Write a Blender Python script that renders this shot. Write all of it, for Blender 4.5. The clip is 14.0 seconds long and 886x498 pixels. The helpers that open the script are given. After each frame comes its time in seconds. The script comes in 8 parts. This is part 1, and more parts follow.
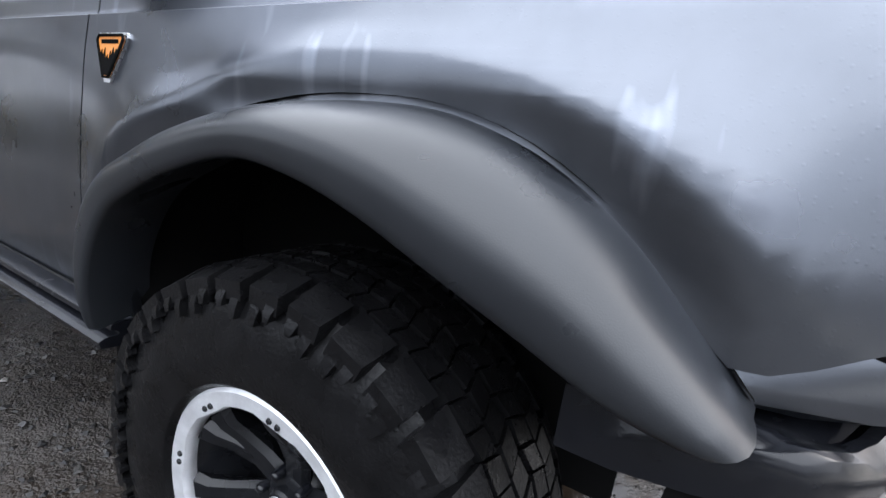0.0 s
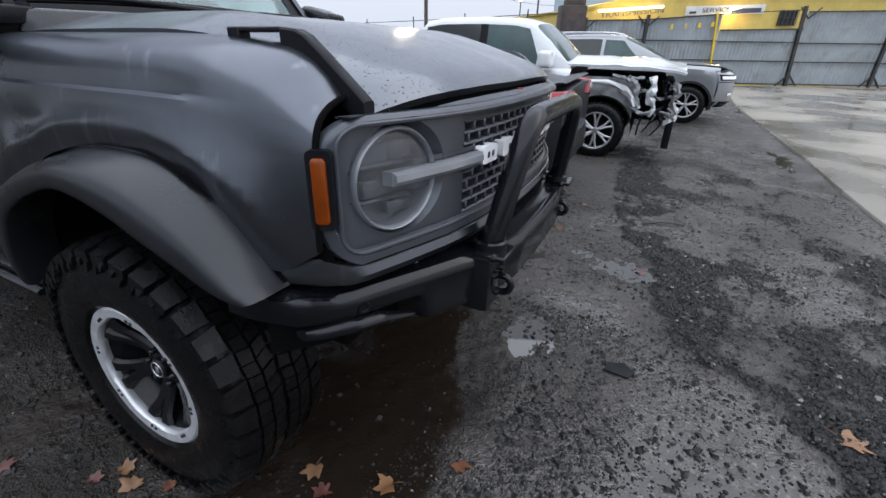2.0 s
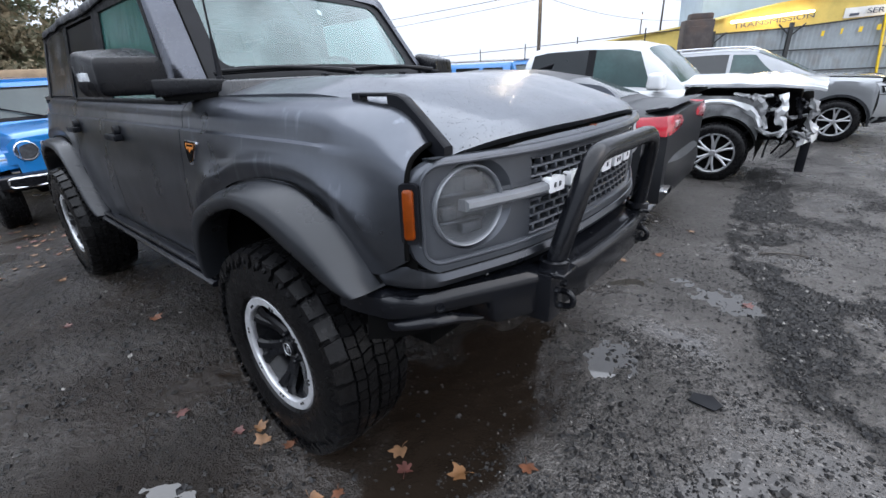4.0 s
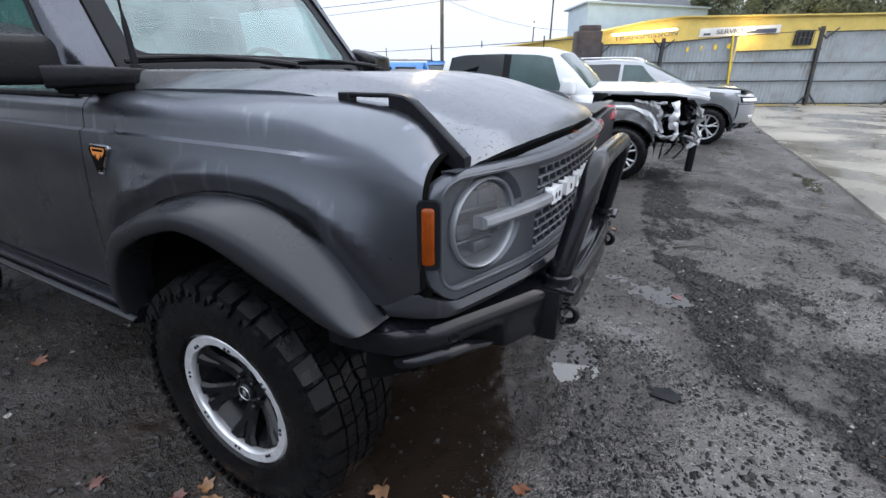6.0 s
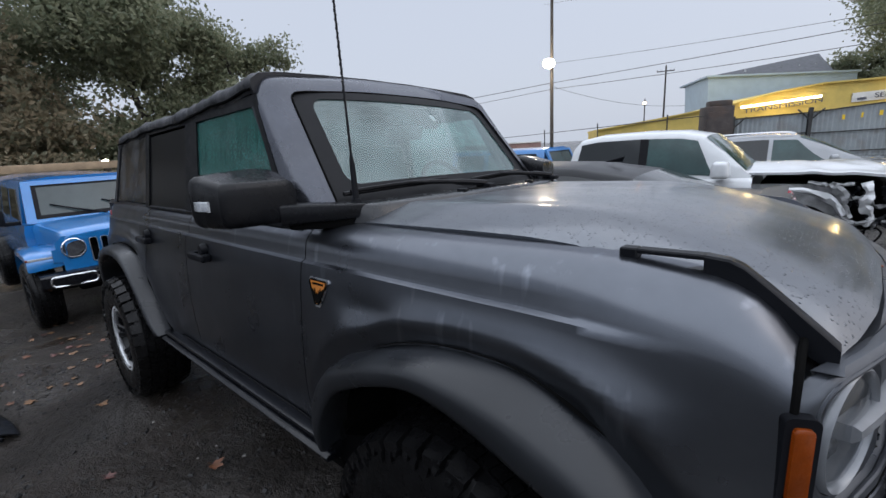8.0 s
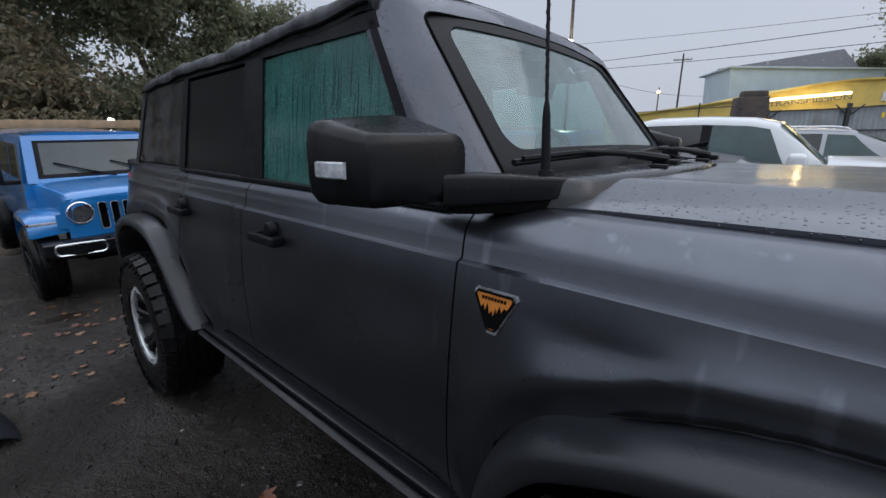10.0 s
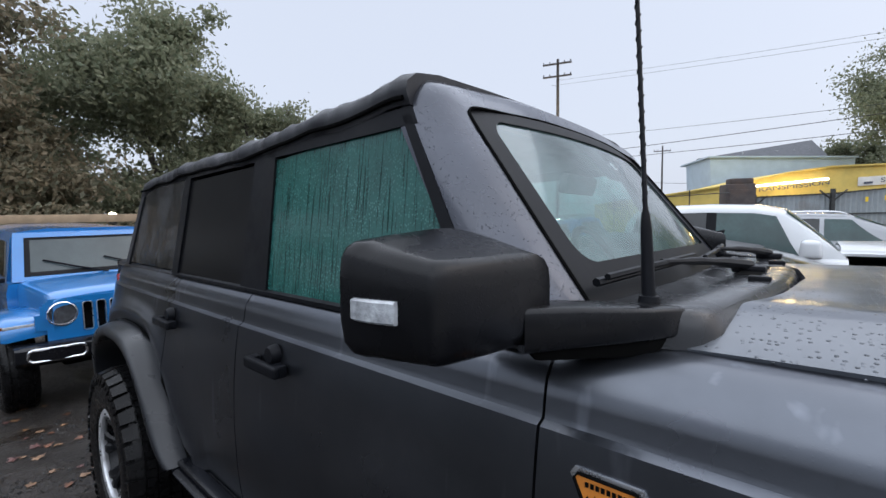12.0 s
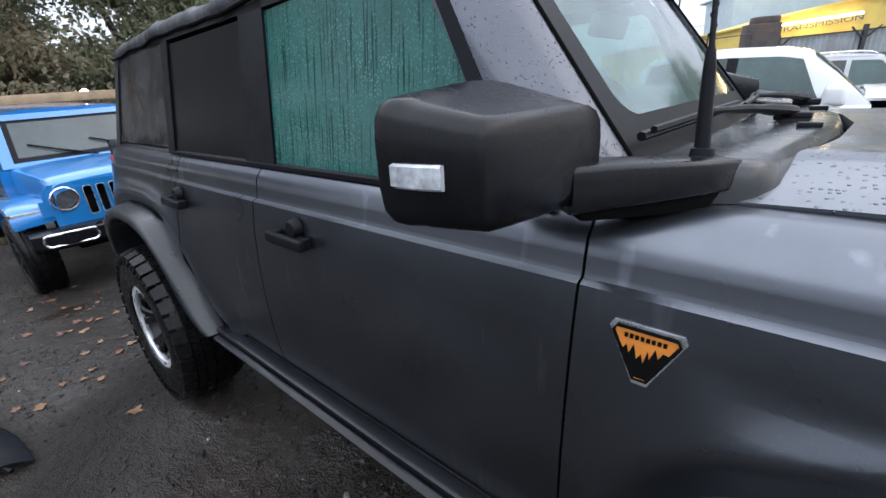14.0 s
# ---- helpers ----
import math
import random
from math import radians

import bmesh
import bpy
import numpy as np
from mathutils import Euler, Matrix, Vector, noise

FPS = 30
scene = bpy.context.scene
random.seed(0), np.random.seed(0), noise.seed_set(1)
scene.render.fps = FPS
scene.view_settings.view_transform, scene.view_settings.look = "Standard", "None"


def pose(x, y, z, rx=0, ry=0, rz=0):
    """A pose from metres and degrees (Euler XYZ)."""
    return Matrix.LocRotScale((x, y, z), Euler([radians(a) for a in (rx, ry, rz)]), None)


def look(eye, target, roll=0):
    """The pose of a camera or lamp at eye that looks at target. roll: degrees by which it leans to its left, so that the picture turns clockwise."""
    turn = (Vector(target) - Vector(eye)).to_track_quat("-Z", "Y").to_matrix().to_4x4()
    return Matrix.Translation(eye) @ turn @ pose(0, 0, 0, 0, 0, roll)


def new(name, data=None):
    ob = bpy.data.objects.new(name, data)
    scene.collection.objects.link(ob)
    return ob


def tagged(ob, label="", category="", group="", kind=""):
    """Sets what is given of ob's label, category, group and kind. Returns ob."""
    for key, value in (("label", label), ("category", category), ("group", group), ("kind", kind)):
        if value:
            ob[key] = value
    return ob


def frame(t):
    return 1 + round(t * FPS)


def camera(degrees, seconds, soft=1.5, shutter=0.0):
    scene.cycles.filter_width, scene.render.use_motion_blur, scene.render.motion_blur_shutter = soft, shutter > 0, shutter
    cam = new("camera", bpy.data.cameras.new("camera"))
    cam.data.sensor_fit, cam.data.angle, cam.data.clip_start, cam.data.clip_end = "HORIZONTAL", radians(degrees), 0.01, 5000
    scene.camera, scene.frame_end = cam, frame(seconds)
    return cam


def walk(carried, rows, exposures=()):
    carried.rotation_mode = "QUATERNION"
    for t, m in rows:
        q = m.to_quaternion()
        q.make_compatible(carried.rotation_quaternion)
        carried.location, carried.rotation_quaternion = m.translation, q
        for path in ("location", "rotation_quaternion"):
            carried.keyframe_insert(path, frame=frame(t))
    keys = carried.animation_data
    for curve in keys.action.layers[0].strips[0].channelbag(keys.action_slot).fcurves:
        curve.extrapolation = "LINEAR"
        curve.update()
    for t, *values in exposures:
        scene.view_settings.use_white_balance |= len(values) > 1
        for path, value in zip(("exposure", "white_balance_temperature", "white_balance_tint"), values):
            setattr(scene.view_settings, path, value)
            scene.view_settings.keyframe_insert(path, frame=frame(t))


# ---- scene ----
cam = camera(91.5, 14.0)
PATH = [
    (0, (0.489, -1.339, 1.115), (-0.329, 0.329, 0.628), 7.3),
    (0.5, (0.683, -1.427, 1.279), (-0.015, 0.174, 0.482), 5.6),
    (1, (1.001, -1.289, 1.353), (0.369, 0.311, 0.502), 2.9),
    (1.5, (1.169, -1.295, 1.382), (0.473, 0.293, 0.559), 1.0),
    (2, (1.243, -1.475, 1.400), (0.538, 0.094, 0.547), 1.1),
    (2.5, (1.323, -1.548, 1.442), (0.471, -0.030, 0.631), 0.2),
    (3, (1.457, -1.560, 1.453), (0.378, -0.171, 0.681), -1.7),
    (3.2, (1.495, -1.563, 1.475), (0.367, -0.179, 0.770), -2.2),
    (5.3, (1.189, -1.672, 1.475), (0.199, -0.311, 0.551), -2.1),
    (5.5, (1.160, -1.665, 1.484), (0.236, -0.256, 0.563), -1.7),
    (6, (1.123, -1.618, 1.479), (0.342, -0.043, 0.708), -0.1),
    (6.5, (1.095, -1.632, 1.529), (0.298, 0.010, 0.935), 0.1),
    (7, (1.042, -1.699, 1.591), (0.055, -0.125, 1.106), -1.7),
    (7.5, (0.898, -1.675, 1.623), (-0.232, -0.197, 1.150), -3.0),
    (7.7, (0.811, -1.636, 1.624), (-0.391, -0.210, 1.166), -3.6),
    (9.8, (0.000, -1.565, 1.633), (-1.219, -0.130, 1.258), -2.3),
    (10, (-0.053, -1.565, 1.563), (-1.246, -0.155, 1.039), -0.4),
    (10.5, (-0.131, -1.590, 1.455), (-1.128, -0.162, 0.647), 3.3),
    (11, (-0.160, -1.614, 1.460), (-1.157, -0.164, 0.692), 3.5),
    (11.5, (-0.222, -1.565, 1.531), (-1.343, -0.073, 1.078), 1.1),
    (12, (-0.320, -1.446, 1.613), (-1.538, 0.031, 1.457), -1.1),
    (12.5, (-0.404, -1.450, 1.694), (-1.602, 0.050, 1.689), -3.0),
    (13, (-0.453, -1.481, 1.682), (-1.611, 0.050, 1.636), -2.6),
    (13.5, (-0.456, -1.473, 1.594), (-1.553, -0.015, 0.996), -2.7),
    (14, (-0.395, -1.454, 1.600), (-1.542, -0.092, 0.881), -3.9),
]
EXPOSURES = [(0, 2.0, 6450, 15), (0.5, 1.56, 6450, 15), (1, 1.25, 6320, 15), (1.5, 0.75, 6320, 15), (2, 0.65, 6320, 15), (2.5, 0.80, 6320, 15), (3, 0.85, 6320, 15), (5.5, 1.44, 6320, 15), (6, 1.0, 6320, 15), (6.5, 0.60, 6320, 15), (7, 0.35, 6320, 15), (7.5, 0.30, 6320, 15), (10, 0.05, 6320, 15), (10.5, 0.68, 6320, 15), (11, 1.30, 6320, 15), (11.5, 0.92, 6320, 15), (12, 0.50, 6320, 15), (12.5, -0.10, 6320, 15), (13, -0.10, 6320, 15), (13.5, -0.05, 6320, 15), (14, 1.06, 6320, 15)]
walk(cam, [(t, look(eye, target, roll)) for t, eye, target, roll in PATH], EXPOSURES)


# ---- world, light ----
world = bpy.data.worlds.new("overcast_dusk")
scene.world = world
world.use_nodes = True
wn, wl = world.node_tree.nodes, world.node_tree.links
wn.clear()
sky = wn.new("ShaderNodeTexSky")
sky.sky_type, sky.sun_disc = "NISHITA", False
sky.sun_elevation, sky.sun_rotation = radians(38), radians(60)
sky.air_density, sky.dust_density, sky.ozone_density = 1.0, 6.0, 2.0
b_sky, b_cloud, add = wn.new("ShaderNodeBackground"), wn.new("ShaderNodeBackground"), wn.new("ShaderNodeAddShader")
b_sky.inputs[1].default_value = 0.02
b_cloud.inputs[0].default_value, b_cloud.inputs[1].default_value = (0.470, 0.518, 0.572, 1), 1.0
wout = wn.new("ShaderNodeOutputWorld")
wl.new(sky.outputs[0], b_sky.inputs[0])
wl.new(b_sky.outputs[0], add.inputs[0])
wl.new(b_cloud.outputs[0], add.inputs[1])
wl.new(add.outputs[0], wout.inputs[0])

sun = new("sun", bpy.data.lights.new("sun", "SUN"))
sun.data.energy, sun.data.angle, sun.data.color = 2.6, radians(120), (0.88, 0.95, 1.0)
sun.matrix_world = look((1.5, -1.5, 14), (0, 0, 0))


# ---- materials ----
def mat(name, color, rough=0.5, metal=0.0, coat_rough=0.06, streaks=0.0, var=0.0, vscale=6.0, bump=0.0, bscale=60.0, coat=0.0, drops=0.0, dirt=None, dirt_amount=0.0, rvar=0.0,
        spec=0.5, dscale=95.0, trans=0.0, emit=None, estr=0.0, bdist=0.01):
    """A node material: base colour with variation at two scales, roughness variation, fine relief, water drops and dirt."""
    m = bpy.data.materials.new(name)
    m.use_nodes = True
    nt = m.node_tree
    p = nt.nodes["Principled BSDF"]
    c = (*color, 1)
    p.inputs["Roughness"].default_value, p.inputs["Metallic"].default_value = rough, metal
    p.inputs["Specular IOR Level"].default_value = spec
    p.inputs["Base Color"].default_value = c
    if coat:
        if metal > 0.5:
            p.inputs["Specular Tint"].default_value = (0.75, 0.76, 0.80, 1)
        p.inputs["Coat Weight"].default_value, p.inputs["Coat Roughness"].default_value = coat, coat_rough
    if trans:
        p.inputs["Transmission Weight"].default_value = trans
    if emit:
        p.inputs["Emission Color"].default_value, p.inputs["Emission Strength"].default_value = (*emit, 1), estr
    tc = nt.nodes.new("ShaderNodeTexCoord")
    co = tc.outputs["Object"]

    def noise_tex(scale, detail=4):
        n = nt.nodes.new("ShaderNodeTexNoise")
        n.inputs["Scale"].default_value, n.inputs["Detail"].default_value = scale, detail
        nt.links.new(co, n.inputs["Vector"])
        return n

    def ramp(src, a, b, lo=0.0, hi=1.0):
        r = nt.nodes.new("ShaderNodeMapRange")
        r.inputs["From Min"].default_value, r.inputs["From Max"].default_value = a, b
        r.inputs["To Min"].default_value, r.inputs["To Max"].default_value = lo, hi
        nt.links.new(src, r.inputs["Value"])
        return r.outputs[0]

    def mix(fac, a, b):
        x = nt.nodes.new("ShaderNodeMix")
        x.data_type = "RGBA"
        for sock, v in ((x.inputs[0], fac), (x.inputs[6], a), (x.inputs[7], b)):
            if isinstance(v, (tuple, float)):
                sock.default_value = v
            else:
                nt.links.new(v, sock)
        return x.outputs[2]

    col = None
    if var:
        lo, hi = tuple(v * (1 - var) for v in color) + (1,), tuple(min(1, v * (1 + var)) for v in color) + (1,)
        col = mix(ramp(noise_tex(vscale).outputs[0], 0.3, 0.7), lo, hi)
        col = mix(ramp(noise_tex(vscale * 9, 2).outputs[0], 0.35, 0.75, 0, 0.35), col, lo)
    if dirt:
        n = noise_tex(2.3, 6)
        col = mix(ramp(n.outputs[0], 0.52, 0.72, 0, dirt_amount), col or c, (*dirt, 1))
    if streaks:
        mp, n = nt.nodes.new("ShaderNodeMapping"), nt.nodes.new("ShaderNodeTexNoise")
        mp.inputs["Scale"].default_value = (16, 16, 1.3)
        n.inputs["Scale"].default_value, n.inputs["Detail"].default_value = 1.0, 3
        nt.links.new(co, mp.inputs[0])
        nt.links.new(mp.outputs[0], n.inputs["Vector"])
        col = mix(ramp(n.outputs[0], 0.63, 0.74, 0, streaks), col or c, tuple(min(1, v * 2.4) for v in color) + (1,))
    if col:
        nt.links.new(col, p.inputs["Base Color"])
    if rvar:
        nt.links.new(ramp(noise_tex(vscale * 1.7, 5).outputs[0], 0.3, 0.7, max(0.02, rough - rvar), min(1, rough + rvar)), p.inputs["Roughness"])
    height = None
    if bump:
        height = noise_tex(bscale, 5).outputs[0]
        b = nt.nodes.new("ShaderNodeBump")
        b.inputs["Strength"].default_value, b.inputs["Distance"].default_value = bump, bdist
        nt.links.new(height, b.inputs["Height"])
        nt.links.new(b.outputs[0], p.inputs["Normal"])
    if drops:
        v = nt.nodes.new("ShaderNodeTexVoronoi")
        v.inputs["Scale"].default_value = dscale
        nt.links.new(co, v.inputs["Vector"])
        d = nt.nodes.new("ShaderNodeBump")
        d.inputs["Strength"].default_value, d.inputs["Distance"].default_value = min(1.0, drops), 0.004 * max(1.0, drops)
        cell, both = nt.nodes.new("ShaderNodeSeparateColor"), nt.nodes.new("ShaderNodeMath")
        both.operation = "MULTIPLY"
        nt.links.new(v.outputs["Color"], cell.inputs[0])
        nt.links.new(ramp(v.outputs["Distance"], 0.10, 0.30, 1, 0), both.inputs[0])
        nt.links.new(ramp(cell.outputs[0], 0.35, 0.95, 0, 1), both.inputs[1])
        nt.links.new(both.outputs[0], d.inputs["Height"])
        if coat and metal > 0.5:
            d2 = nt.nodes.new("ShaderNodeBump")
            d2.inputs["Strength"].default_value, d2.inputs["Distance"].default_value = min(1.0, drops * 0.6), 0.004 * max(1.0, drops * 0.6)
            nt.links.new(both.outputs[0], d2.inputs["Height"])
            if bump:
                nt.links.new(b.outputs[0], d2.inputs["Normal"])
            nt.links.new(d2.outputs[0], p.inputs["Normal"])
        if bump:
            nt.links.new(b.outputs[0], d.inputs["Normal"])
        nt.links.new(d.outputs[0], p.inputs["Coat Normal" if coat else "Normal"])
    return m


M_PAINT = mat("grey_metallic_paint", (0.092, 0.100, 0.116), 0.31, 0.95, coat_rough=0.15, var=0.14, vscale=3, coat=0.5, drops=0.06, dscale=150, streaks=0.5, rvar=0.05, dirt=(0.13, 0.13, 0.135), dirt_amount=0.10, bump=0.03, bscale=900, bdist=0.001)
# wet body paint, lightened: sky light on the bonnet is partly in this colour
M_HOODP = mat("wet_lightened_metallic_paint", (0.112, 0.122, 0.136), 0.40, 0.85, coat_rough=0.13, var=0.12, vscale=4, coat=0.7, drops=1.6, dscale=105, rvar=0.1, dirt=(0.17, 0.165, 0.16), dirt_amount=0.3)
# rain-beaded body paint, darkened so the pillars show less sky light
M_PILLAR = mat("rain_beaded_darkened_paint", (0.056, 0.060, 0.072), 0.30, 0.9, coat_rough=0.10, var=0.12, vscale=5, coat=0.45, drops=0.75, dscale=125, rvar=0.06, dirt=(0.10, 0.10, 0.105), dirt_amount=0.2)
M_GRILLE = mat("matte_graphite_paint", (0.060, 0.066, 0.077), 0.36, 0.45, var=0.1, vscale=6, rvar=0.1, bump=0.05, bscale=500, bdist=0.001)
M_BLACK = mat("moulded_black_plastic", (0.006, 0.0066, 0.0085), 0.40, 0, spec=0.11, var=0.25, vscale=9, rvar=0.12, bump=0.10, bscale=420, bdist=0.002, dirt=(0.03, 0.03, 0.03), dirt_amount=0.3)
M_MIRROR = mat("wet_grained_black_plastic", (0.0045, 0.0048, 0.006), 0.27, 0, spec=0.24, var=0.25, vscale=9, rvar=0.1, bump=0.10, bscale=420, bdist=0.002, drops=0.10, dscale=190)
M_COWL = mat("wet_smooth_black_plastic", (0.011, 0.012, 0.014), 0.24, 0, spec=0.34, coat=0.18, coat_rough=0.12, var=0.2, vscale=7, rvar=0.08, bump=0.05, bscale=300, bdist=0.001)
M_FLARE = mat("grained_dark_grey_plastic", (0.012, 0.0135, 0.016), 0.31, 0, spec=0.41, var=0.15, vscale=5, rvar=0.06, bump=0.08, bscale=600, bdist=0.002, dirt=(0.05, 0.05, 0.052), dirt_amount=0.12)
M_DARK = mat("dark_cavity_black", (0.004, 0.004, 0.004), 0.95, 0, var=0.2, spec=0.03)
M_SATIN = mat("satin_black_steel", (0.0050, 0.0055, 0.0072), 0.17, 0.0, spec=0.27, var=0.2, vscale=12, rvar=0.12, bump=0.08, bscale=300, bdist=0.002, drops=0.1)
M_RUBBER = mat("wet_tyre_rubber", (0.0042, 0.0042, 0.0046), 0.30, 0, spec=0.16, var=0.35, vscale=14, rvar=0.16, bump=0.35, bscale=160, bdist=0.003, dirt=(0.014, 0.0125, 0.011), dirt_amount=0.3)
M_BEAD = mat("dull_machined_ring", (0.58, 0.59, 0.61), 0.42, 0.55, var=0.15, vscale=24, rvar=0.12, bump=0.15, bscale=120, bdist=0.001, dirt=(0.2, 0.19, 0.18), dirt_amount=0.4)
M_ALLOY = mat("machined_silver_aluminium", (0.55, 0.56, 0.58), 0.32, 0.9, var=0.1, vscale=20, rvar=0.12, bump=0.05, bscale=300, bdist=0.001)
M_RIM = mat("gloss_black_wheel_paint", (0.006, 0.0065, 0.0078), 0.28, 0, var=0.2, rvar=0.1, spec=0.22)
M_CHROME = mat("chrome_trim", (0.75, 0.76, 0.78), 0.12, 1.0, var=0.05)
M_WHITE = mat("white_letter_plastic", (0.78, 0.79, 0.81), 0.4, 0, var=0.06)
M_AMBER = mat("amber_lens", (0.17, 0.031, 0.0015), 0.3, 0, var=0.25, vscale=30, spec=0.2, coat=0.12, bump=0.4, bscale=180, bdist=0.002)
M_ORANGE = mat("orange_enamel_badge", (0.50, 0.17, 0.025), 0.35, 0, var=0.12, vscale=40)
M_LENS = mat("clear_lamp_lens", (0.36, 0.38, 0.40), 0.14, 0, var=0.4, vscale=70, bump=0.5, bscale=90, bdist=0.003, coat=0.5)
M_LIGHTBAR = mat("frosted_light_bar", (0.155, 0.163, 0.176), 0.3, 0, var=0.12, vscale=20, coat=0.4, coat_rough=0.15)
M_RINGG = mat("grey_frosted_lamp_ring", (0.17, 0.18, 0.195), 0.3, 0.2, var=0.1, vscale=20, coat=0.4)
M_LAMPIN = mat("lamp_reflector_grey", (0.115, 0.122, 0.135), 0.18, 0.5, var=0.35, vscale=25, bump=0.6, bscale=45, bdist=0.01)
M_FABRIC = mat("black_soft_top_fabric", (0.013, 0.014, 0.018), 0.44, 0, spec=0.34, var=0.25, vscale=8, rvar=0.15, bump=0.3, bscale=300, bdist=0.002, dirt=(0.05, 0.05, 0.055), dirt_amount=0.5)
M_VINYL = mat("dark_tinted_vinyl_window", (0.009, 0.0095, 0.011), 0.20, 0, var=0.2, vscale=6, bump=0.55, bscale=8, bdist=0.03, spec=0.34)
M_GLASS = mat("dark_car_glass", (0.010, 0.013, 0.014), 0.10, 0, var=0.3, vscale=3, spec=0.4, coat=0.2)
M_TEAL = mat("teal_tinted_glass", (0.024, 0.056, 0.054), 0.12, 0, var=0.3, vscale=3, spec=0.35, coat=0.25)
M_FRIT = mat("black_glass_border", (0.008, 0.0085, 0.010), 0.5, 0, var=0.2, spec=0.12)
M_INNER = mat("grey_interior_trim", (0.06, 0.06, 0.062), 0.7, 0, var=0.2)


def clear_glass(name, tint, share):
    """Clear glass: mostly see-through, with a glossy face."""
    m = mat(name, (0.10, 0.105, 0.11), 0.08, 0, coat=1.0)
    nt = m.node_tree
    tr, mx = nt.nodes.new("ShaderNodeBsdfTransparent"), nt.nodes.new("ShaderNodeMixShader")
    tr.inputs[0].default_value = (*tint, 1)
    mx.inputs[0].default_value = 1 - share
    nt.links.new(tr.outputs[0], mx.inputs[1])
    nt.links.new(nt.nodes["Principled BSDF"].outputs[0], mx.inputs[2])
    nt.links.new(mx.outputs[0], nt.nodes["Material Output"].inputs[0])
    return m


M_HLGLASS = clear_glass("headlamp_glass", (0.9, 0.92, 0.94), 0.68)


# ---- building tools ----
def finish(ob, smooth=40):
    me = ob.data
    me.polygons.foreach_set("use_smooth", [True] * len(me.polygons))
    me.set_sharp_from_angle(angle=radians(smooth))
    return ob


def part(name, bm, material, parent=None, label="", smooth=40, m=None):
    """One mesh object from a bmesh, under a thing or a part."""
    me = bpy.data.meshes.new(name)
    bmesh.ops.recalc_face_normals(bm, faces=bm.faces)
    bm.to_mesh(me)
    bm.free()
    me.materials.append(material)
    ob = new(name, me)
    if m is not None:
        ob.matrix_basis = m
    if parent is not None:
        ob.parent = parent
    finish(ob, smooth)
    return tagged(ob, label)


def thing(name, m, label, category, group="", kind=""):
    ob = new(name)
    ob.matrix_basis = m
    return tagged(ob, label, category, group, kind)


def box(bm, c, s, bevel=0.0, seg=2, rot=None, taper=None):
    """A box at c of size s, with rounded edges; taper: scale of its top face in x and y."""
    vs = bmesh.ops.create_cube(bm, size=1.0)["verts"]
    for v in vs:
        if taper and v.co.z > 0:
            v.co.x *= taper[0]
            v.co.y *= taper[1]
        v.co = Vector((v.co.x * s[0], v.co.y * s[1], v.co.z * s[2]))
    if bevel:
        es = list({e for v in vs for e in v.link_edges})
        vs = list({v for f in bmesh.ops.bevel(bm, geom=es, offset=bevel, segments=seg, affect="EDGES", profile=0.6)["faces"] for v in f.verts} | {v for v in vs if v.is_valid})
    mm = Matrix.Translation(c) @ (rot.to_4x4() if rot else Matrix())
    for v in vs:
        v.co = mm @ v.co
    return bm


def smooth_path(pts, n=8, closed=False):
    """Catmull-Rom through pts."""
    p = [Vector(q) for q in pts]
    out = []
    k = len(p)
    for i in range(k if closed else k - 1):
        a, b, c, d = (p[(i - 1) % k], p[i], p[(i + 1) % k], p[(i + 2) % k]) if closed else (p[max(i - 1, 0)], p[i], p[i + 1], p[min(i + 2, k - 1)])
        for j in range(n):
            t = j / n
            out.append(0.5 * (2 * b + (c - a) * t + (2 * a - 5 * b + 4 * c - d) * t * t + (3 * b - a - 3 * c + d) * t ** 3))
    if not closed:
        out.append(p[-1])
    return out


def loft(bm, rows, closed_u=False, closed_v=False, caps=False):
    """Faces between rows of points of equal length."""
    vs = [[bm.verts.new(q) for q in row] for row in rows]
    nu, nv = len(vs), len(vs[0])
    for i in range(nu if closed_u else nu - 1):
        for j in range(nv if closed_v else nv - 1):
            q = (vs[i][j], vs[(i + 1) % nu][j], vs[(i + 1) % nu][(j + 1) % nv], vs[i][(j + 1) % nv])
            if len({w.co.to_tuple(5) for w in q}) > 2:
                bm.faces.new(q)
    if caps:
        for row in (vs[0], vs[-1]):
            try:
                bm.faces.new(row)
            except ValueError:
                pass
    return vs


def tube(bm, pts, r, seg=10, closed=False, caps=True):
    """A round tube along pts; r may be a list."""
    p = [Vector(q) for q in pts]
    rows, side = [], None
    for i, q in enumerate(p):
        a, b = (p[i - 1], p[(i + 1) % len(p)]) if closed else (p[max(i - 1, 0)], p[min(i + 1, len(p) - 1)])
        d = (b - a).normalized()
        if side is None:
            side = d.orthogonal().normalized()
        side = (side - d * side.dot(d)).normalized()
        up = d.cross(side)
        rr = r[i] if isinstance(r, (list, tuple)) else r
        rows.append([q + rr * (math.cos(2 * math.pi * k / seg) * side + math.sin(2 * math.pi * k / seg) * up) for k in range(seg)])
    loft(bm, rows, closed_u=closed, closed_v=True, caps=caps and not closed)
    return bm


def lathe(bm, profile, seg=48, c=(0, 0, 0)):
    """Turns (radius, y) points round the y axis through c."""
    rows = [[Vector((c[0] + r * math.sin(2 * math.pi * k / seg), c[1] + y, c[2] + r * math.cos(2 * math.pi * k / seg))) for r, y in profile] for k in range(seg)]
    loft(bm, rows, closed_u=True)
    return bm


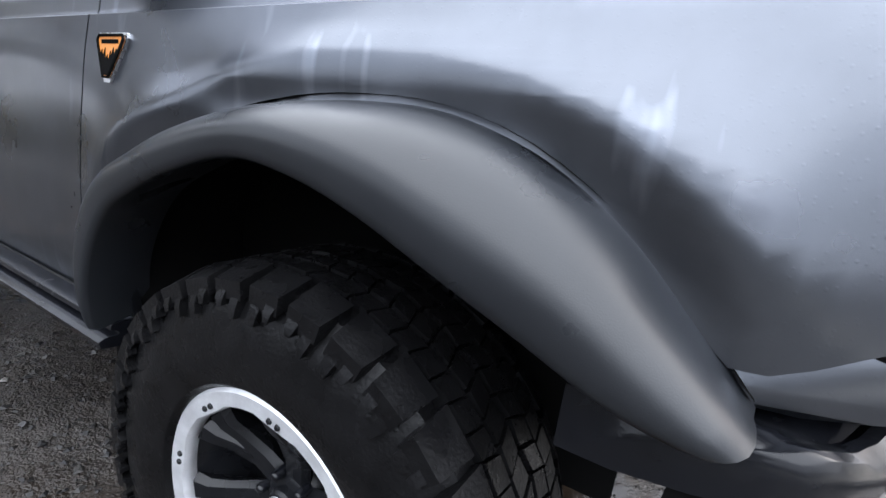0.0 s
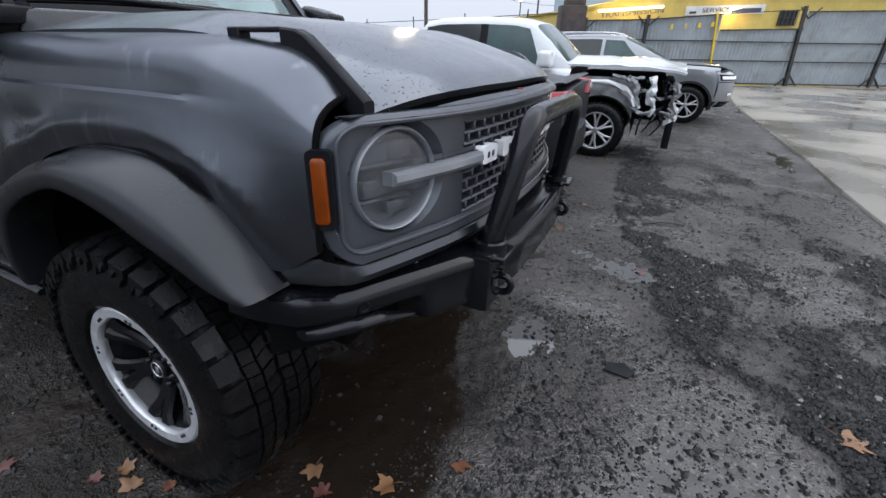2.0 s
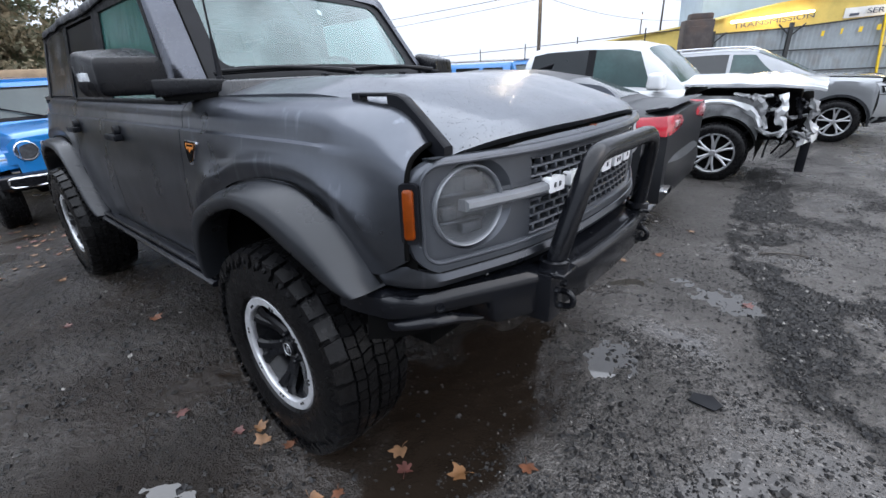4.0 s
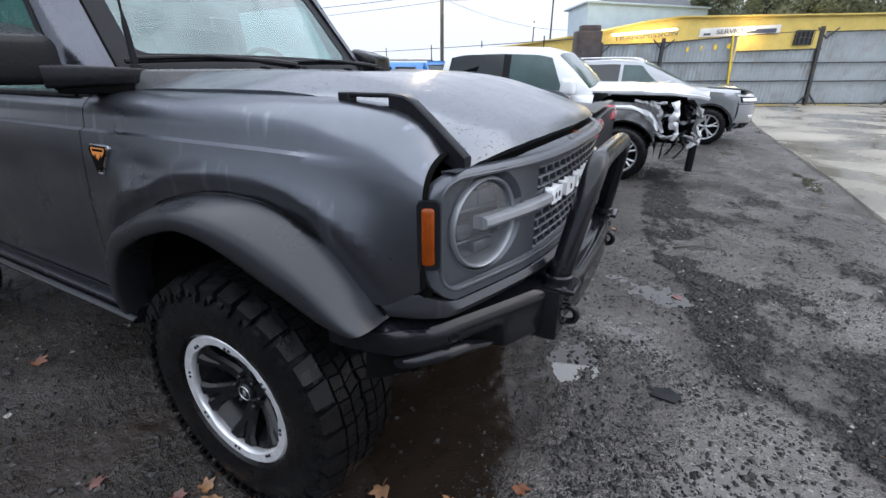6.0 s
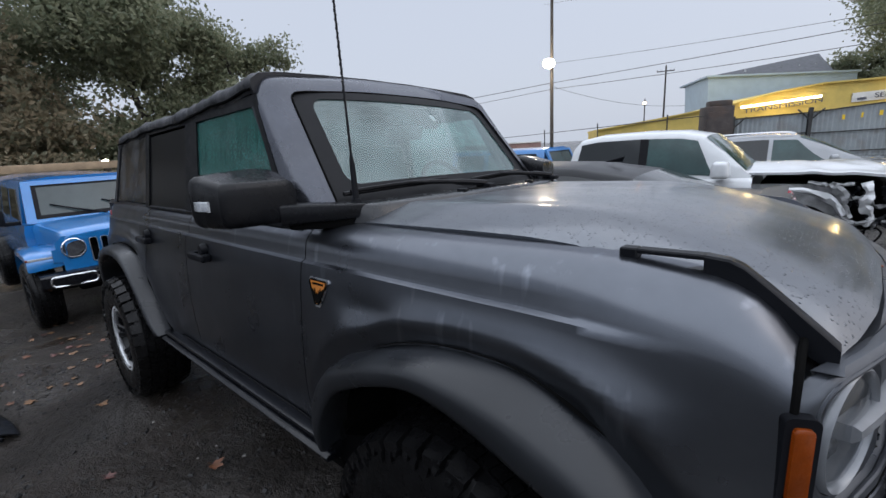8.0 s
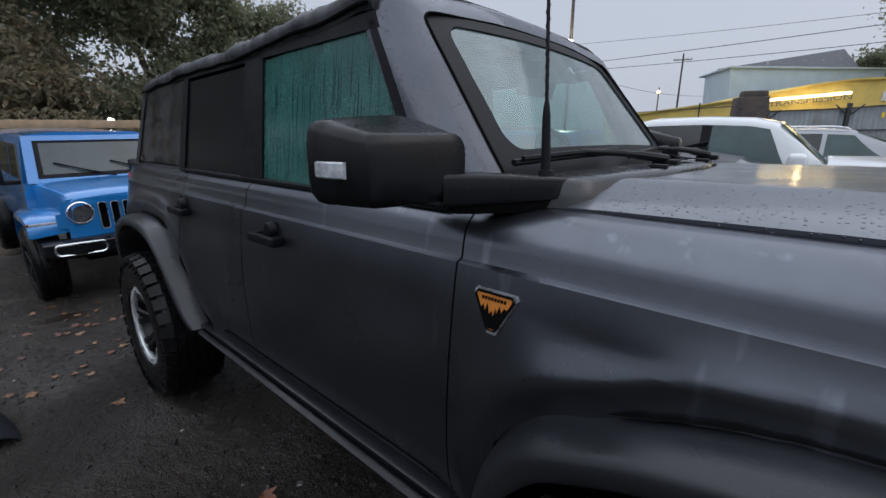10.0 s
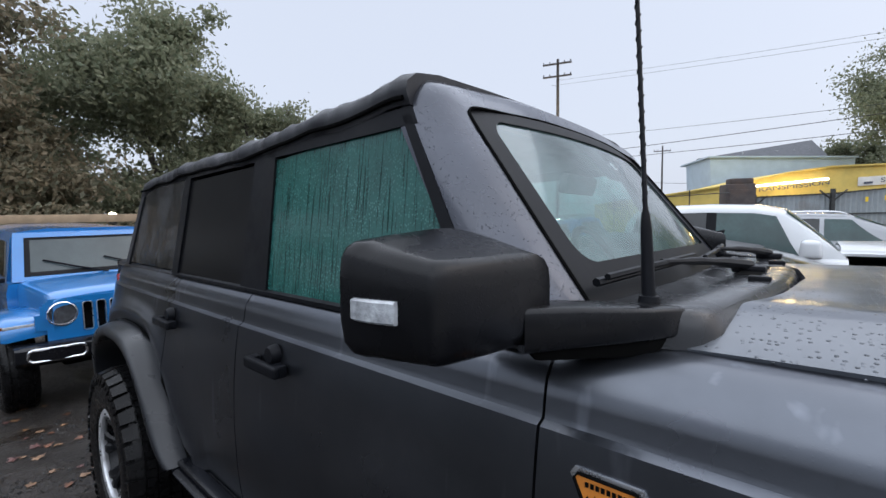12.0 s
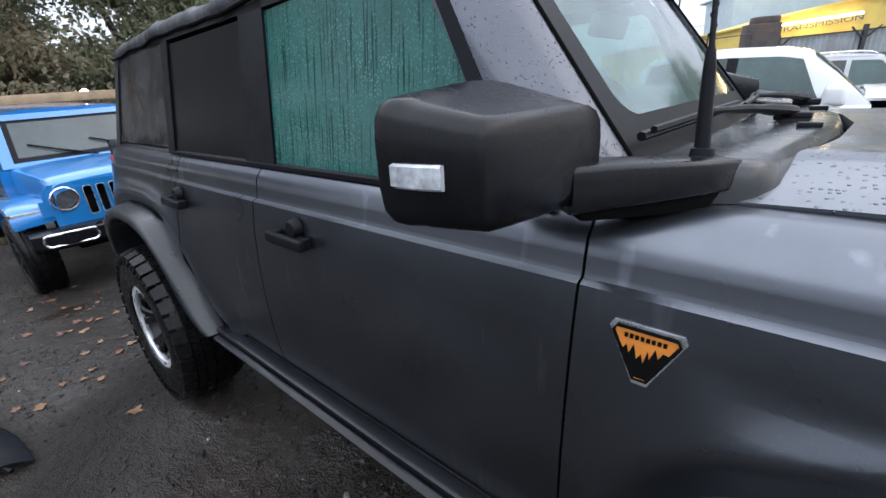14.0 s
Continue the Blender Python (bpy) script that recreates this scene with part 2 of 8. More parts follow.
def sheet(bm, pts, normal, depth):
    """A flat polygon with thickness: pts outline, pushed back along -normal."""
    n = Vector(normal).normalized() * depth
    top = [bm.verts.new(Vector(p)) for p in pts]
    low = [bm.verts.new(Vector(p) - n) for p in pts]
    bm.faces.new(top)
    bm.faces.new(low[::-1])
    for i in range(len(pts)):
        j = (i + 1) % len(pts)
        bm.faces.new((top[i], low[i], low[j], top[j]))
    return bm


def shell(rows, depth, centre=(-1.5, 0.0, 0.9)):
    """A curved panel with turned-in edges: front surface rows plus a rim that goes back by depth along the local normal."""
    bm = bmesh.new()
    vs = loft(bm, rows)
    bm.normal_update()
    flip = 1 if sum(v.normal.dot(v.co - Vector(centre)) for r in vs for v in r) > 0 else -1
    nu, nv = len(vs), len(vs[0])
    ring = [vs[0][j] for j in range(nv)] + [vs[i][-1] for i in range(1, nu)] + [vs[-1][j] for j in range(nv - 2, -1, -1)] + [vs[i][0] for i in range(nu - 2, 0, -1)]
    back = [bm.verts.new(v.co - flip * depth * v.normal) for v in ring]
    for i in range(len(ring)):
        j = (i + 1) % len(ring)
        if (ring[i].co - ring[j].co).length > 1e-5:
            bm.faces.new((ring[i], ring[j], back[j], back[i]))
    return bm


def lerp_table(x, table):
    """Smooth interpolation in a table of (x, value) with rising x."""
    if x <= table[0][0]:
        return table[0][1]
    for (a, va), (b, vb) in zip(table, table[1:]):
        if x <= b:
            t = (x - a) / (b - a)
            return va + (vb - va) * t
    return table[-1][1]


def ease(t):
    t = min(1.0, max(0.0, t))
    return t * t * (3 - 2 * t)


def frange(a, b, n):
    return [a + (b - a) * i / n for i in range(n + 1)]


def rounded_rect(w, h, r, n=5):
    out = []
    for cx, cy, a0 in ((w / 2 - r, h / 2 - r, 0), (-w / 2 + r, h / 2 - r, 90), (-w / 2 + r, -h / 2 + r, 180), (w / 2 - r, -h / 2 + r, 270)):
        for k in range(n + 1):
            a = radians(a0 + 90 * k / n)
            out.append((cx + r * math.cos(a), cy + r * math.sin(a)))
    return out


# ---- the grey off-road SUV ----
suv = thing("off_road_suv", pose(0.044, -0.049, -0.011, -1.51, -0.44, -1.75),
            "dark grey four-door off-road SUV with black soft top, wet and dusty", "car")


def fogged(name, tint, diffuse, through_share, rough=0.12, streak=(26, 26, 1.6), clear=0.30, lo=0.54, hi=0.68, drops=0.0, coat=1.0, specks=0.0):
    """Misted glass: part of the light goes through, the rest meets the film of fine drops."""
    m = mat(name, diffuse, rough + 0.15, 0, var=0.3, vscale=5, coat=coat, spec=0.5 * coat, bump=0.06, bscale=320, bdist=0.001, drops=drops, dscale=130)
    nt = m.node_tree
    tr, mx = nt.nodes.new("ShaderNodeBsdfTransparent"), nt.nodes.new("ShaderNodeMixShader")
    tr.inputs[0].default_value = (*tint, 1)
    n = nt.nodes.new("ShaderNodeTexNoise")
    mp = nt.nodes.new("ShaderNodeMapping")
    tc = nt.nodes.new("ShaderNodeTexCoord")
    mp.inputs["Scale"].default_value = streak
    nt.links.new(tc.outputs["Object"], mp.inputs[0])
    nt.links.new(mp.outputs[0], n.inputs["Vector"])
    r = nt.nodes.new("ShaderNodeMapRange")
    r.inputs["From Min"].default_value, r.inputs["From Max"].default_value = lo, hi
    r.inputs["To Min"].default_value, r.inputs["To Max"].default_value = 1 - through_share, max(0.0, 1 - through_share - clear)
    nt.links.new(n.outputs[0], r.inputs["Value"])
    nt.links.new(r.outputs[0], mx.inputs[0])
    nt.links.new(tr.outputs[0], mx.inputs[1])
    nt.links.new(nt.nodes["Principled BSDF"].outputs[0], mx.inputs[2])
    nt.links.new(mx.outputs[0], nt.nodes["Material Output"].inputs[0])
    if specks:
        p = nt.nodes["Principled BSDF"]
        was = p.inputs["Base Color"].links[0].from_socket
        cells, bead, pick, both, mix = (nt.nodes.new("ShaderNode" + k) for k in ("TexVoronoi", "MapRange", "MapRange", "Math", "Mix"))
        cells.inputs["Scale"].default_value = 125.0
        nt.links.new(tc.outputs["Object"], cells.inputs["Vector"])
        big = nt.nodes.new("ShaderNodeTexNoise")
        big.inputs["Scale"].default_value, big.inputs["Detail"].default_value = 6.0, 4
        nt.links.new(tc.outputs["Object"], big.inputs["Vector"])
        for q, src, a, b, lo2, hi2 in ((bead, cells.outputs["Distance"], 0.12, 0.42, 1.0, 0.0), (pick, big.outputs[0], 0.38, 0.62, 0.25, 1.0)):
            for k, v in zip(("From Min", "From Max", "To Min", "To Max"), (a, b, lo2, hi2)):
                q.inputs[k].default_value = v
            nt.links.new(src, q.inputs["Value"])
        both.operation = "MULTIPLY"
        nt.links.new(bead.outputs[0], both.inputs[0])
        nt.links.new(pick.outputs[0], both.inputs[1])
        mix.data_type = "RGBA"
        nt.links.new(both.outputs[0], mix.inputs[0])
        nt.links.new(was, mix.inputs[6])
        mix.inputs[7].default_value = (*(min(1.0, v * (1 + specks) + 0.03 * specks) for v in diffuse), 1)
        nt.links.new(mix.outputs[2], p.inputs["Base Color"])
    return m


M_SIDEGLASS = fogged("streaked_green_side_glass", (0.10, 0.26, 0.23), (0.020, 0.096, 0.085), 0.24, 0.05, (30, 0, 0.9), 0.66, 0.56, 0.68, 0.9, 0.45, 1.1)
# the film's pale teal also stands for sky haze reflected in the windscreen
M_SCREEN = fogged("misted_sky_lit_windscreen", (0.60, 0.80, 0.78), (0.105, 0.168, 0.166), 0.34, 0.02, (1.2, 1.0, 0.8), 0.12)
# driver's copy of the side glass, base colour paler for the sky behind it
M_PALEGLASS = fogged("sky_lit_side_glass", (0.78, 0.95, 0.92), (0.20, 0.30, 0.28), 0.70, 0.02, (3, 3, 2), 0.1)

SIDE_W = [(-3.64, 0.760), (-3.60, 0.79), (-3.54, 0.815), (-3.42, 0.835), (-3.2, 0.846), (0.1, 0.846), (0.4, 0.842), (0.60, 0.833), (0.69, 0.823)]
SECTION = [(0.60, -0.030), (0.63, -0.020), (0.70, -0.004), (0.80, 0.004), (0.92, 0.008), (1.02, 0.007), (1.09, 0.003), (1.16, -0.003), (1.20, -0.008), (1.24, -0.014), (1.258, -0.017),
           (1.265, -0.033), (1.275, -0.036), (1.30, -0.039), (1.33, -0.046), (1.350, -0.062), (1.362, -0.075), (1.374, -0.095), (1.382, -0.120), (1.385, -0.162)]


# towards the nose the shoulder crease melts into a plain round
NOSE_SECTION = [(1.16, -0.003), (1.20, -0.006), (1.24, -0.010), (1.265, -0.014), (1.29, -0.020), (1.31, -0.027), (1.33, -0.039), (1.350, -0.058), (1.362, -0.074), (1.374, -0.096), (1.382, -0.121), (1.385, -0.162)]


def section(x, z):
    a = lerp_table(z, SECTION)
    k = ease((x - 0.22) / 0.34) if z > 1.16 else 0.0
    return a + (lerp_table(z, NOSE_SECTION) - a) * k if k else a


F_IN = [(-0.515, 0.64), (-0.525, 0.75), (-0.50, 0.87), (-0.42, 0.975), (-0.31, 1.03), (-0.18, 1.085), (-0.03, 1.122), (0.10, 1.132), (0.21, 1.126), (0.32, 1.095), (0.42, 1.036), (0.50, 0.962), (0.57, 0.888)]
F_OUT = [(-0.50, 0.63), (-0.485, 0.72), (-0.44, 0.82), (-0.37, 0.91), (-0.28, 0.965), (-0.18, 1.01), (-0.06, 1.043), (0.05, 1.035), (0.15, 1.008), (0.25, 0.968), (0.35, 0.928), (0.44, 0.890), (0.512, 0.874)]
F_IN = [(x + 0.022 * min(1.0, max(0.0, (x + 0.5) / 0.45)), z) for x, z in F_IN]
F_OUT = [(x + 0.035 * min(1.0, max(0.0, (x + 0.5) / 0.40)), z) for x, z in F_OUT]
R_IN = [(-3.52, 0.70), (-3.50, 0.85), (-3.43, 0.97), (-3.30, 1.045), (-3.12, 1.085), (-2.95, 1.095), (-2.78, 1.09), (-2.65, 1.06), (-2.54, 0.99), (-2.45, 0.90), (-2.37, 0.80), (-2.30, 0.70), (-2.22, 0.61)]
R_OUT = [(-3.46, 0.70), (-3.42, 0.82), (-3.35, 0.91), (-3.24, 0.98), (-3.10, 1.02), (-2.95, 1.035), (-2.80, 1.03), (-2.67, 0.995), (-2.56, 0.93), (-2.47, 0.84), (-2.40, 0.74), (-2.33, 0.66), (-2.26, 0.60)]
R_IN, R_OUT = [(x - 0.03, z) for x, z in R_IN], [(x - 0.035, z) for x, z in R_OUT]
ARC_POINTS = {cx: [(p.x, p.z) for p in smooth_path([(a, 0, b) for a, b in c], 3)] for c, cx in ((F_IN, 0.03), (R_IN, -2.95))}


def haunch(x, z):
    """A pressed shoulder that follows the wheel arch, a hand's width above the flare."""
    out = 0.0
    for curve, cx in ((F_IN, 0.03), (R_IN, -2.95)):
        if abs(x - cx) < 0.85 and z > 0.6:
            d = min(math.hypot(x - a, z - b) for a, b in ARC_POINTS[cx])
            out += 0.024 * ((d / 0.07) ** 1.3 if d < 0.07 else math.exp(-(((d - 0.07) / 0.075) ** 1.25)))
    return out * (1 - ease((z - 1.13) / 0.12)) * ease((0.70 - x) / 0.2)


def side_y(x, z):
    dent = 0.012 * math.exp(-((x + 0.24) ** 2 / 0.02 + (z - 1.15) ** 2 / 0.002)) + 0.006 * math.exp(-((x + 1.0) ** 2 / 0.05 + (z - 1.1) ** 2 / 0.003))
    return lerp_table(x, SIDE_W) + section(x, z) - dent + haunch(x, z)


WING_TOP = [(-0.65, 1.385), (0.20, 1.387), (0.34, 1.384), (0.42, 1.381), (0.50, 1.374), (0.58, 1.364), (0.64, 1.334), (0.69, 1.274)]


def squash(x, z):
    """The shoulder of the wing comes down towards the nose."""
    if z < 1.16:
        return z
    return 1.16 + (z - 1.16) * (lerp_table(x, WING_TOP) - 1.16) / 0.225


ARCH_F = [(-0.65, 0.62), (-0.512, 0.62), (-0.508, 0.78), (-0.47, 0.88), (-0.40, 0.965), (-0.31, 1.01), (-0.18, 1.062), (-0.03, 1.10), (0.10, 1.11), (0.21, 1.10), (0.32, 1.07), (0.42, 1.01), (0.52, 0.945), (0.57, 0.918), (0.60, 0.930), (0.69, 0.985)]
ARCH_F = [(x + (0.022 if -0.1 < x < 0.55 else 0.0), z) for x, z in ARCH_F]
ARCH_R = [(-3.64, 0.72), (-3.51, 0.72), (-3.505, 0.84), (-3.43, 0.95), (-3.30, 1.025), (-3.12, 1.065), (-2.95, 1.075), (-2.78, 1.07), (-2.65, 1.04), (-2.54, 0.97), (-2.45, 0.88), (-2.37, 0.78), (-2.30, 0.68), (-2.23, 0.62), (-1.6, 0.62)]


def skin(xs, low, top, s, lean=0.0):
    """A body panel: columns along xs from low(x) up to the section height top."""
    rows = []
    upper = [z for z, _ in SECTION if 1.16 <= z <= top + 1e-6]
    for x in xs:
        zl = low(x)
        col = [zl + (1.15 - zl) * k / 9 for k in range(10)] + [1.155, 1.17, 1.18, 1.19] + [z for z in upper if z > 1.195] + [1.22]
        col.sort()
        rows.append([Vector((x - lean * (1.36 - z), s * side_y(x, z), squash(x, z))) for z in col])
    return rows


for s in (-1, 1):
    side = "passenger" if s < 0 else "driver"
    xs = sorted(set(frange(-0.645, 0.684, 44) + [-0.512, -0.508]))
    part("front_wing", shell(skin(xs, lambda x: lerp_table(x, ARCH_F), 1.385, s), 0.02), M_PAINT, suv, "dusty dark grey wing with a shallow dent" if s < 0 else "")
    d1 = part("front_door", shell(skin(frange(-1.760, -0.6505, 30), lambda x: 0.632, 1.362, s, 0.0), 0.02), M_PAINT, suv)
    d2 = part("rear_door", shell(skin(frange(-2.444, -1.766, 24), lambda x: max(0.632, lerp_table(x, ARCH_R)), 1.362, s), 0.02), M_PAINT, suv)
    xs = sorted(set(frange(-3.64, -2.4495, 40) + [-3.51, -3.505]))
    part("rear_quarter", shell(skin(xs, lambda x: lerp_table(x, ARCH_R), 1.362, s), 0.02), M_PAINT, suv)
    # raised quarter top behind the rear door glass
    bm = bmesh.new()
    loft(bm, [[Vector((x, s * y, z)) for y, z in ((0.771, 1.36), (0.766, 1.378), (0.752, 1.388), (0.70, 1.388))] for x in frange(-3.58, -2.53, 12)], caps=True)
    part("quarter_rail", bm, M_PAINT, suv)
    # handles
    for door, xc in ((d1, -1.515), (d2, -2.40)):
        hy = side_y(xc, 1.17) + 0.008
        bm = bmesh.new()
        box(bm, (xc, s * (hy + 0.026), 1.182), (0.19, 0.022, 0.034), 0.009, 3)
        box(bm, (xc - 0.075, s * (hy + 0.010), 1.182), (0.035, 0.03, 0.034), 0.006)
        box(bm, (xc + 0.07, s * (hy + 0.010), 1.182), (0.045, 0.03, 0.034), 0.006)
        h = part("door_handle", bm, M_BLACK, door, "black pull handle")
        bm = bmesh.new()
        lathe(bm, [(0.0, 0.014 * s), (0.022, 0.014 * s), (0.028, 0.006 * s), (0.030, -0.012 * s)], 24, (xc + 0.02, s * hy, 1.216))
        part("lock_boss", bm, M_BLACK, h)
    # wheel arch flares
    for inner, outer, nm in ((F_IN, F_OUT, "front_flare"), (R_IN, R_OUT, "rear_flare")):
        pi = smooth_path([(a, 0, b) for a, b in inner], 5)
        po = smooth_path([(a, 0, b) for a, b in outer], 5)
        rows = []
        n = len(pi)
        cx = -0.0 if nm == "front_flare" else -2.949
        for k, (a, b) in enumerate(zip(pi, po)):
            u = (a - b)
            width = min(1.0, 0.62 + 0.20 * k / n + (0.38 - 0.20 * k / n) * math.sin(math.pi * min(1, max(0, (k + 1) / n))) ** 0.5) if nm == "front_flare" else min(1.0, 0.7 + 0.3 * math.sin(math.pi * (k + 1) / (n + 1)) ** 0.5)
            yb = lerp_table(a.x, SIDE_W) + lerp_table(min(a.z, 1.15), SECTION)
            yo = yb + (0.956 - yb) * width
            o1 = b + u.normalized() * (0.034 + 0.022 * (1 - k / n)) * min(1.0, u.length / 0.13)
            away = (b - Vector((cx, 0, 0.43))).normalized()
            rows.append([Vector((a.x, s * (yb - 0.01), a.z)) + u.normalized() * 0.004, Vector((a.x, s * (yb + 0.012), a.z)),
                         *(a.lerp(o1, f) + Vector((0, s * (yb + (yo - yb) * g), 0)) + u.normalized() * h for f, g, h in ((0.20, 0.34, 0.007), (0.42, 0.64, 0.011), (0.64, 0.84, 0.012), (0.82, 0.945, 0.010), (0.94, 0.985, 0.006))),
                         Vector((o1.x, s * yo, o1.z)) - u.normalized() * 0.004, Vector((b.x, s * (yo - 0.003), b.z)) + (o1 - b) * 0.35,
                         Vector((b.x, s * (yo - 0.006), b.z)), b - away * 0.004 + Vector((0, s * (yo - 0.014), 0)), b + away * 0.03 + Vector((0, s * (yb - 0.05), 0))])
        bm = bmesh.new()
        loft(bm, rows, caps=True)
        part(nm, bm, M_FLARE, suv, "grained dark grey plastic wheel arch flare", smooth=62)
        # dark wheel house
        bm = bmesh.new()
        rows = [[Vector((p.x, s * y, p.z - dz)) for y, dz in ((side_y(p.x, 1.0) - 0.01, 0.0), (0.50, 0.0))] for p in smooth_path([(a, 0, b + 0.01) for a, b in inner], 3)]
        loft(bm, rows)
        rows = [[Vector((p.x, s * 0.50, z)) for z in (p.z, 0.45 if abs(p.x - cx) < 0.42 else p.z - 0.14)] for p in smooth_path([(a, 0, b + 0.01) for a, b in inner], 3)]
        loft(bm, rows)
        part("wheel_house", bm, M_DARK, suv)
    # sill and rock rail
    bm = bmesh.new()
    loft(bm, [[Vector((x, s * y, z)) for y, z in ((0.815, 0.635), (0.835, 0.615), (0.835, 0.545), (0.80, 0.50), (0.60, 0.50))] for x in (-2.30, -0.52)], caps=True)
    part("sill", bm, M_BLACK, suv)
    bm = bmesh.new()
    loft(bm, [[Vector((x, s * y, z)) for y, z in ((0.835, 0.632), (0.868, 0.634), (0.880, 0.629), (0.882, 0.619), (0.866, 0.612), (0.866, 0.605), (0.894, 0.604), (0.905, 0.597), (0.901, 0.582), (0.835, 0.572))] for x in (-2.26, -0.50)], closed_v=True, caps=True)
    part("rock_rail", bm, M_SATIN, suv, "satin black rock rail step")

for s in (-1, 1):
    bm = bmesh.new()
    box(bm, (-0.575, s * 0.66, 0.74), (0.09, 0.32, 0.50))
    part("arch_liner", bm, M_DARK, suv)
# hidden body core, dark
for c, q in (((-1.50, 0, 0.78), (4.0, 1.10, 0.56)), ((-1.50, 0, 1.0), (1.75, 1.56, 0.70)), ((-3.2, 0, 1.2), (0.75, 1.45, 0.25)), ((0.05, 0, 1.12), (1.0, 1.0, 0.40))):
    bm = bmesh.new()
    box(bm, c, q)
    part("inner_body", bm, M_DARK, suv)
# rear closing panel, tail lamps
bm = bmesh.new()
loft(bm, [[Vector((-3.64 - 0.03 * (1 - (y / 0.76) ** 2), y, z)) for z in frange(0.66, 1.38, 6)] for y in frange(-0.762, 0.762, 12)])
part("tailgate", bm, M_PAINT, suv)
for s in (-1, 1):
    bm = bmesh.new()
    box(bm, (-3.655, s * 0.70, 1.16), (0.05, 0.13, 0.28), 0.015)
    part("tail_lamp", bm, mat("red_lens", (0.30, 0.01, 0.012), 0.2, 0, var=0.2, coat=0.8), suv, "red tail lamp")

# bonnet
HOOD_REAR = [(0.0, -0.335), (0.30, -0.36), (0.50, -0.41), (0.62, -0.47), (0.688, -0.56)]
HOOD_NOSE = [(0.0, 0.815), (0.34, 0.80), (0.50, 0.785), (0.62, 0.760), (0.688, 0.735)]
HOOD_Z = [(-0.6, 1.418), (-0.35, 1.424), (0.0, 1.428), (0.16, 1.427), (0.28, 1.420), (0.40, 1.405), (0.52, 1.380), (0.64, 1.349), (0.74, 1.317), (0.80, 1.290), (0.83, 1.268)]
HOOD_DOME = [(0.0, 0.020), (0.28, 0.019), (0.42, 0.015), (0.52, 0.008), (0.60, -0.005), (0.66, -0.021), (0.688, -0.032)]


def hood_z(x, y):
    """Flat in front; the front edge and the corners turn down; two soft ridges run back along the wings."""
    nose = lerp_table(abs(y), HOOD_NOSE)
    xs = x + (0.815 - nose) * ease((x - 0.2) / 0.5)
    ridge = 0.010 * math.exp(-((abs(y) - 0.50) / 0.07) ** 2) * (1 - ease((x - 0.1) / 0.5))
    return lerp_table(xs, HOOD_Z) + lerp_table(abs(y), HOOD_DOME) * (1 - 0.35 * ease((x - 0.3) / 0.5)) - 0.012 * ease((x - nose + 0.02) / 0.02) + ridge


rows = []
for y in frange(-0.688, 0.688, 48):
    a, b = lerp_table(abs(y), HOOD_REAR), lerp_table(abs(y), HOOD_NOSE)
    rows.append([Vector((a + (b - a) * t, y, hood_z(a + (b - a) * t, y))) for t in frange(0, 1, 40)])
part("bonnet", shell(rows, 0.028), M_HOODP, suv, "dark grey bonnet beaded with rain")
bm = bmesh.new()
rows = [[Vector((lerp_table(abs(y), HOOD_NOSE) - 0.03, y, hood_z(lerp_table(abs(y), HOOD_NOSE), y) - 0.022)), Vector((lerp_table(abs(y), HOOD_NOSE) - 0.02, y, 1.20))] for y in frange(-0.70, 0.70, 20)]
loft(bm, rows)
part("bonnet_gap", bm, M_DARK, suv)
bm = bmesh.new()
box(bm, (0.815, 0.02, 1.250), (0.02, 0.024, 0.014), 0.004)
part("nose_marker", bm, M_AMBER, suv, "small amber marker lamp")

# tie-down rib on the wing top: an eye of bars and a long foot down to the nose
y0, w = -0.700, 0.034
rows = []
for x, zt, zb in ((0.540, 1.398, 1.330), (0.578, 1.394, 1.318), (0.60, 1.384, 1.308), (0.64, 1.352, 1.286), (0.68, 1.318, 1.258), (0.715, 1.288, 1.238), (0.735, 1.270, 1.232)):
    rows.append([Vector((x, y0 + dy, z)) for dy, z in ((-w / 2, zb), (-w / 2, zt - 0.004), (-w / 2 + 0.004, zt), (w / 2 - 0.004, zt), (w / 2, zt - 0.004), (w / 2, zb))])
bm = bmesh.new()
loft(bm, rows, closed_v=True, caps=True)
sight = part("trail_sight", bm, M_BLACK, suv, "black tie-down rib on the wing top")
for x0, x1, z0, z1 in ((0.390, 0.425, 1.356, 1.398), (0.423, 0.542, 1.356, 1.370), (0.423, 0.542, 1.388, 1.398)):
    bm = bmesh.new()
    box(bm, ((x0 + x1) / 2, y0, (z0 + z1) / 2), (x1 - x0, w - 0.001, z1 - z0), 0.003, 1)
    part("eye_bar", bm, M_BLACK, sight)

# badge on the passenger wing
by = -side_y(-0.53, 1.18)
blean = (side_y(-0.53, 1.13) - side_y(-0.53, 1.22)) / 0.09
outline = [(-0.056, 0.030), (-0.050, 0.040), (0.050, 0.040), (0.056, 0.030), (0.011, -0.054), (-0.011, -0.054)]
bm = bmesh.new()
sheet(bm, [(-0.53 + a, by - 0.005 + blean * b, 1.180 + b) for a, b in outline], (0, -1, 0), 0.012)
bg = part("badge", bm, M_ALLOY, suv, "orange and silver triangular trim badge", smooth=20)
bm = bmesh.new()
sheet(bm, [(-0.53 + a * 0.84, by - 0.0075 + blean * b * 0.82, 1.181 + b * 0.82) for a, b in outline], (0, -1, 0), 0.003)
part("enamel", bm, M_ORANGE, bg)
bm = bmesh.new()
edge = [Vector((-0.53 + a * 0.86, by - 0.0085 + blean * b * 0.84, 1.181 + b * 0.84)) for a, b in outline]
tube(bm, edge, 0.0028, 6, closed=True)
part("inner_rim", bm, M_DARK, bg)
bm = bmesh.new()
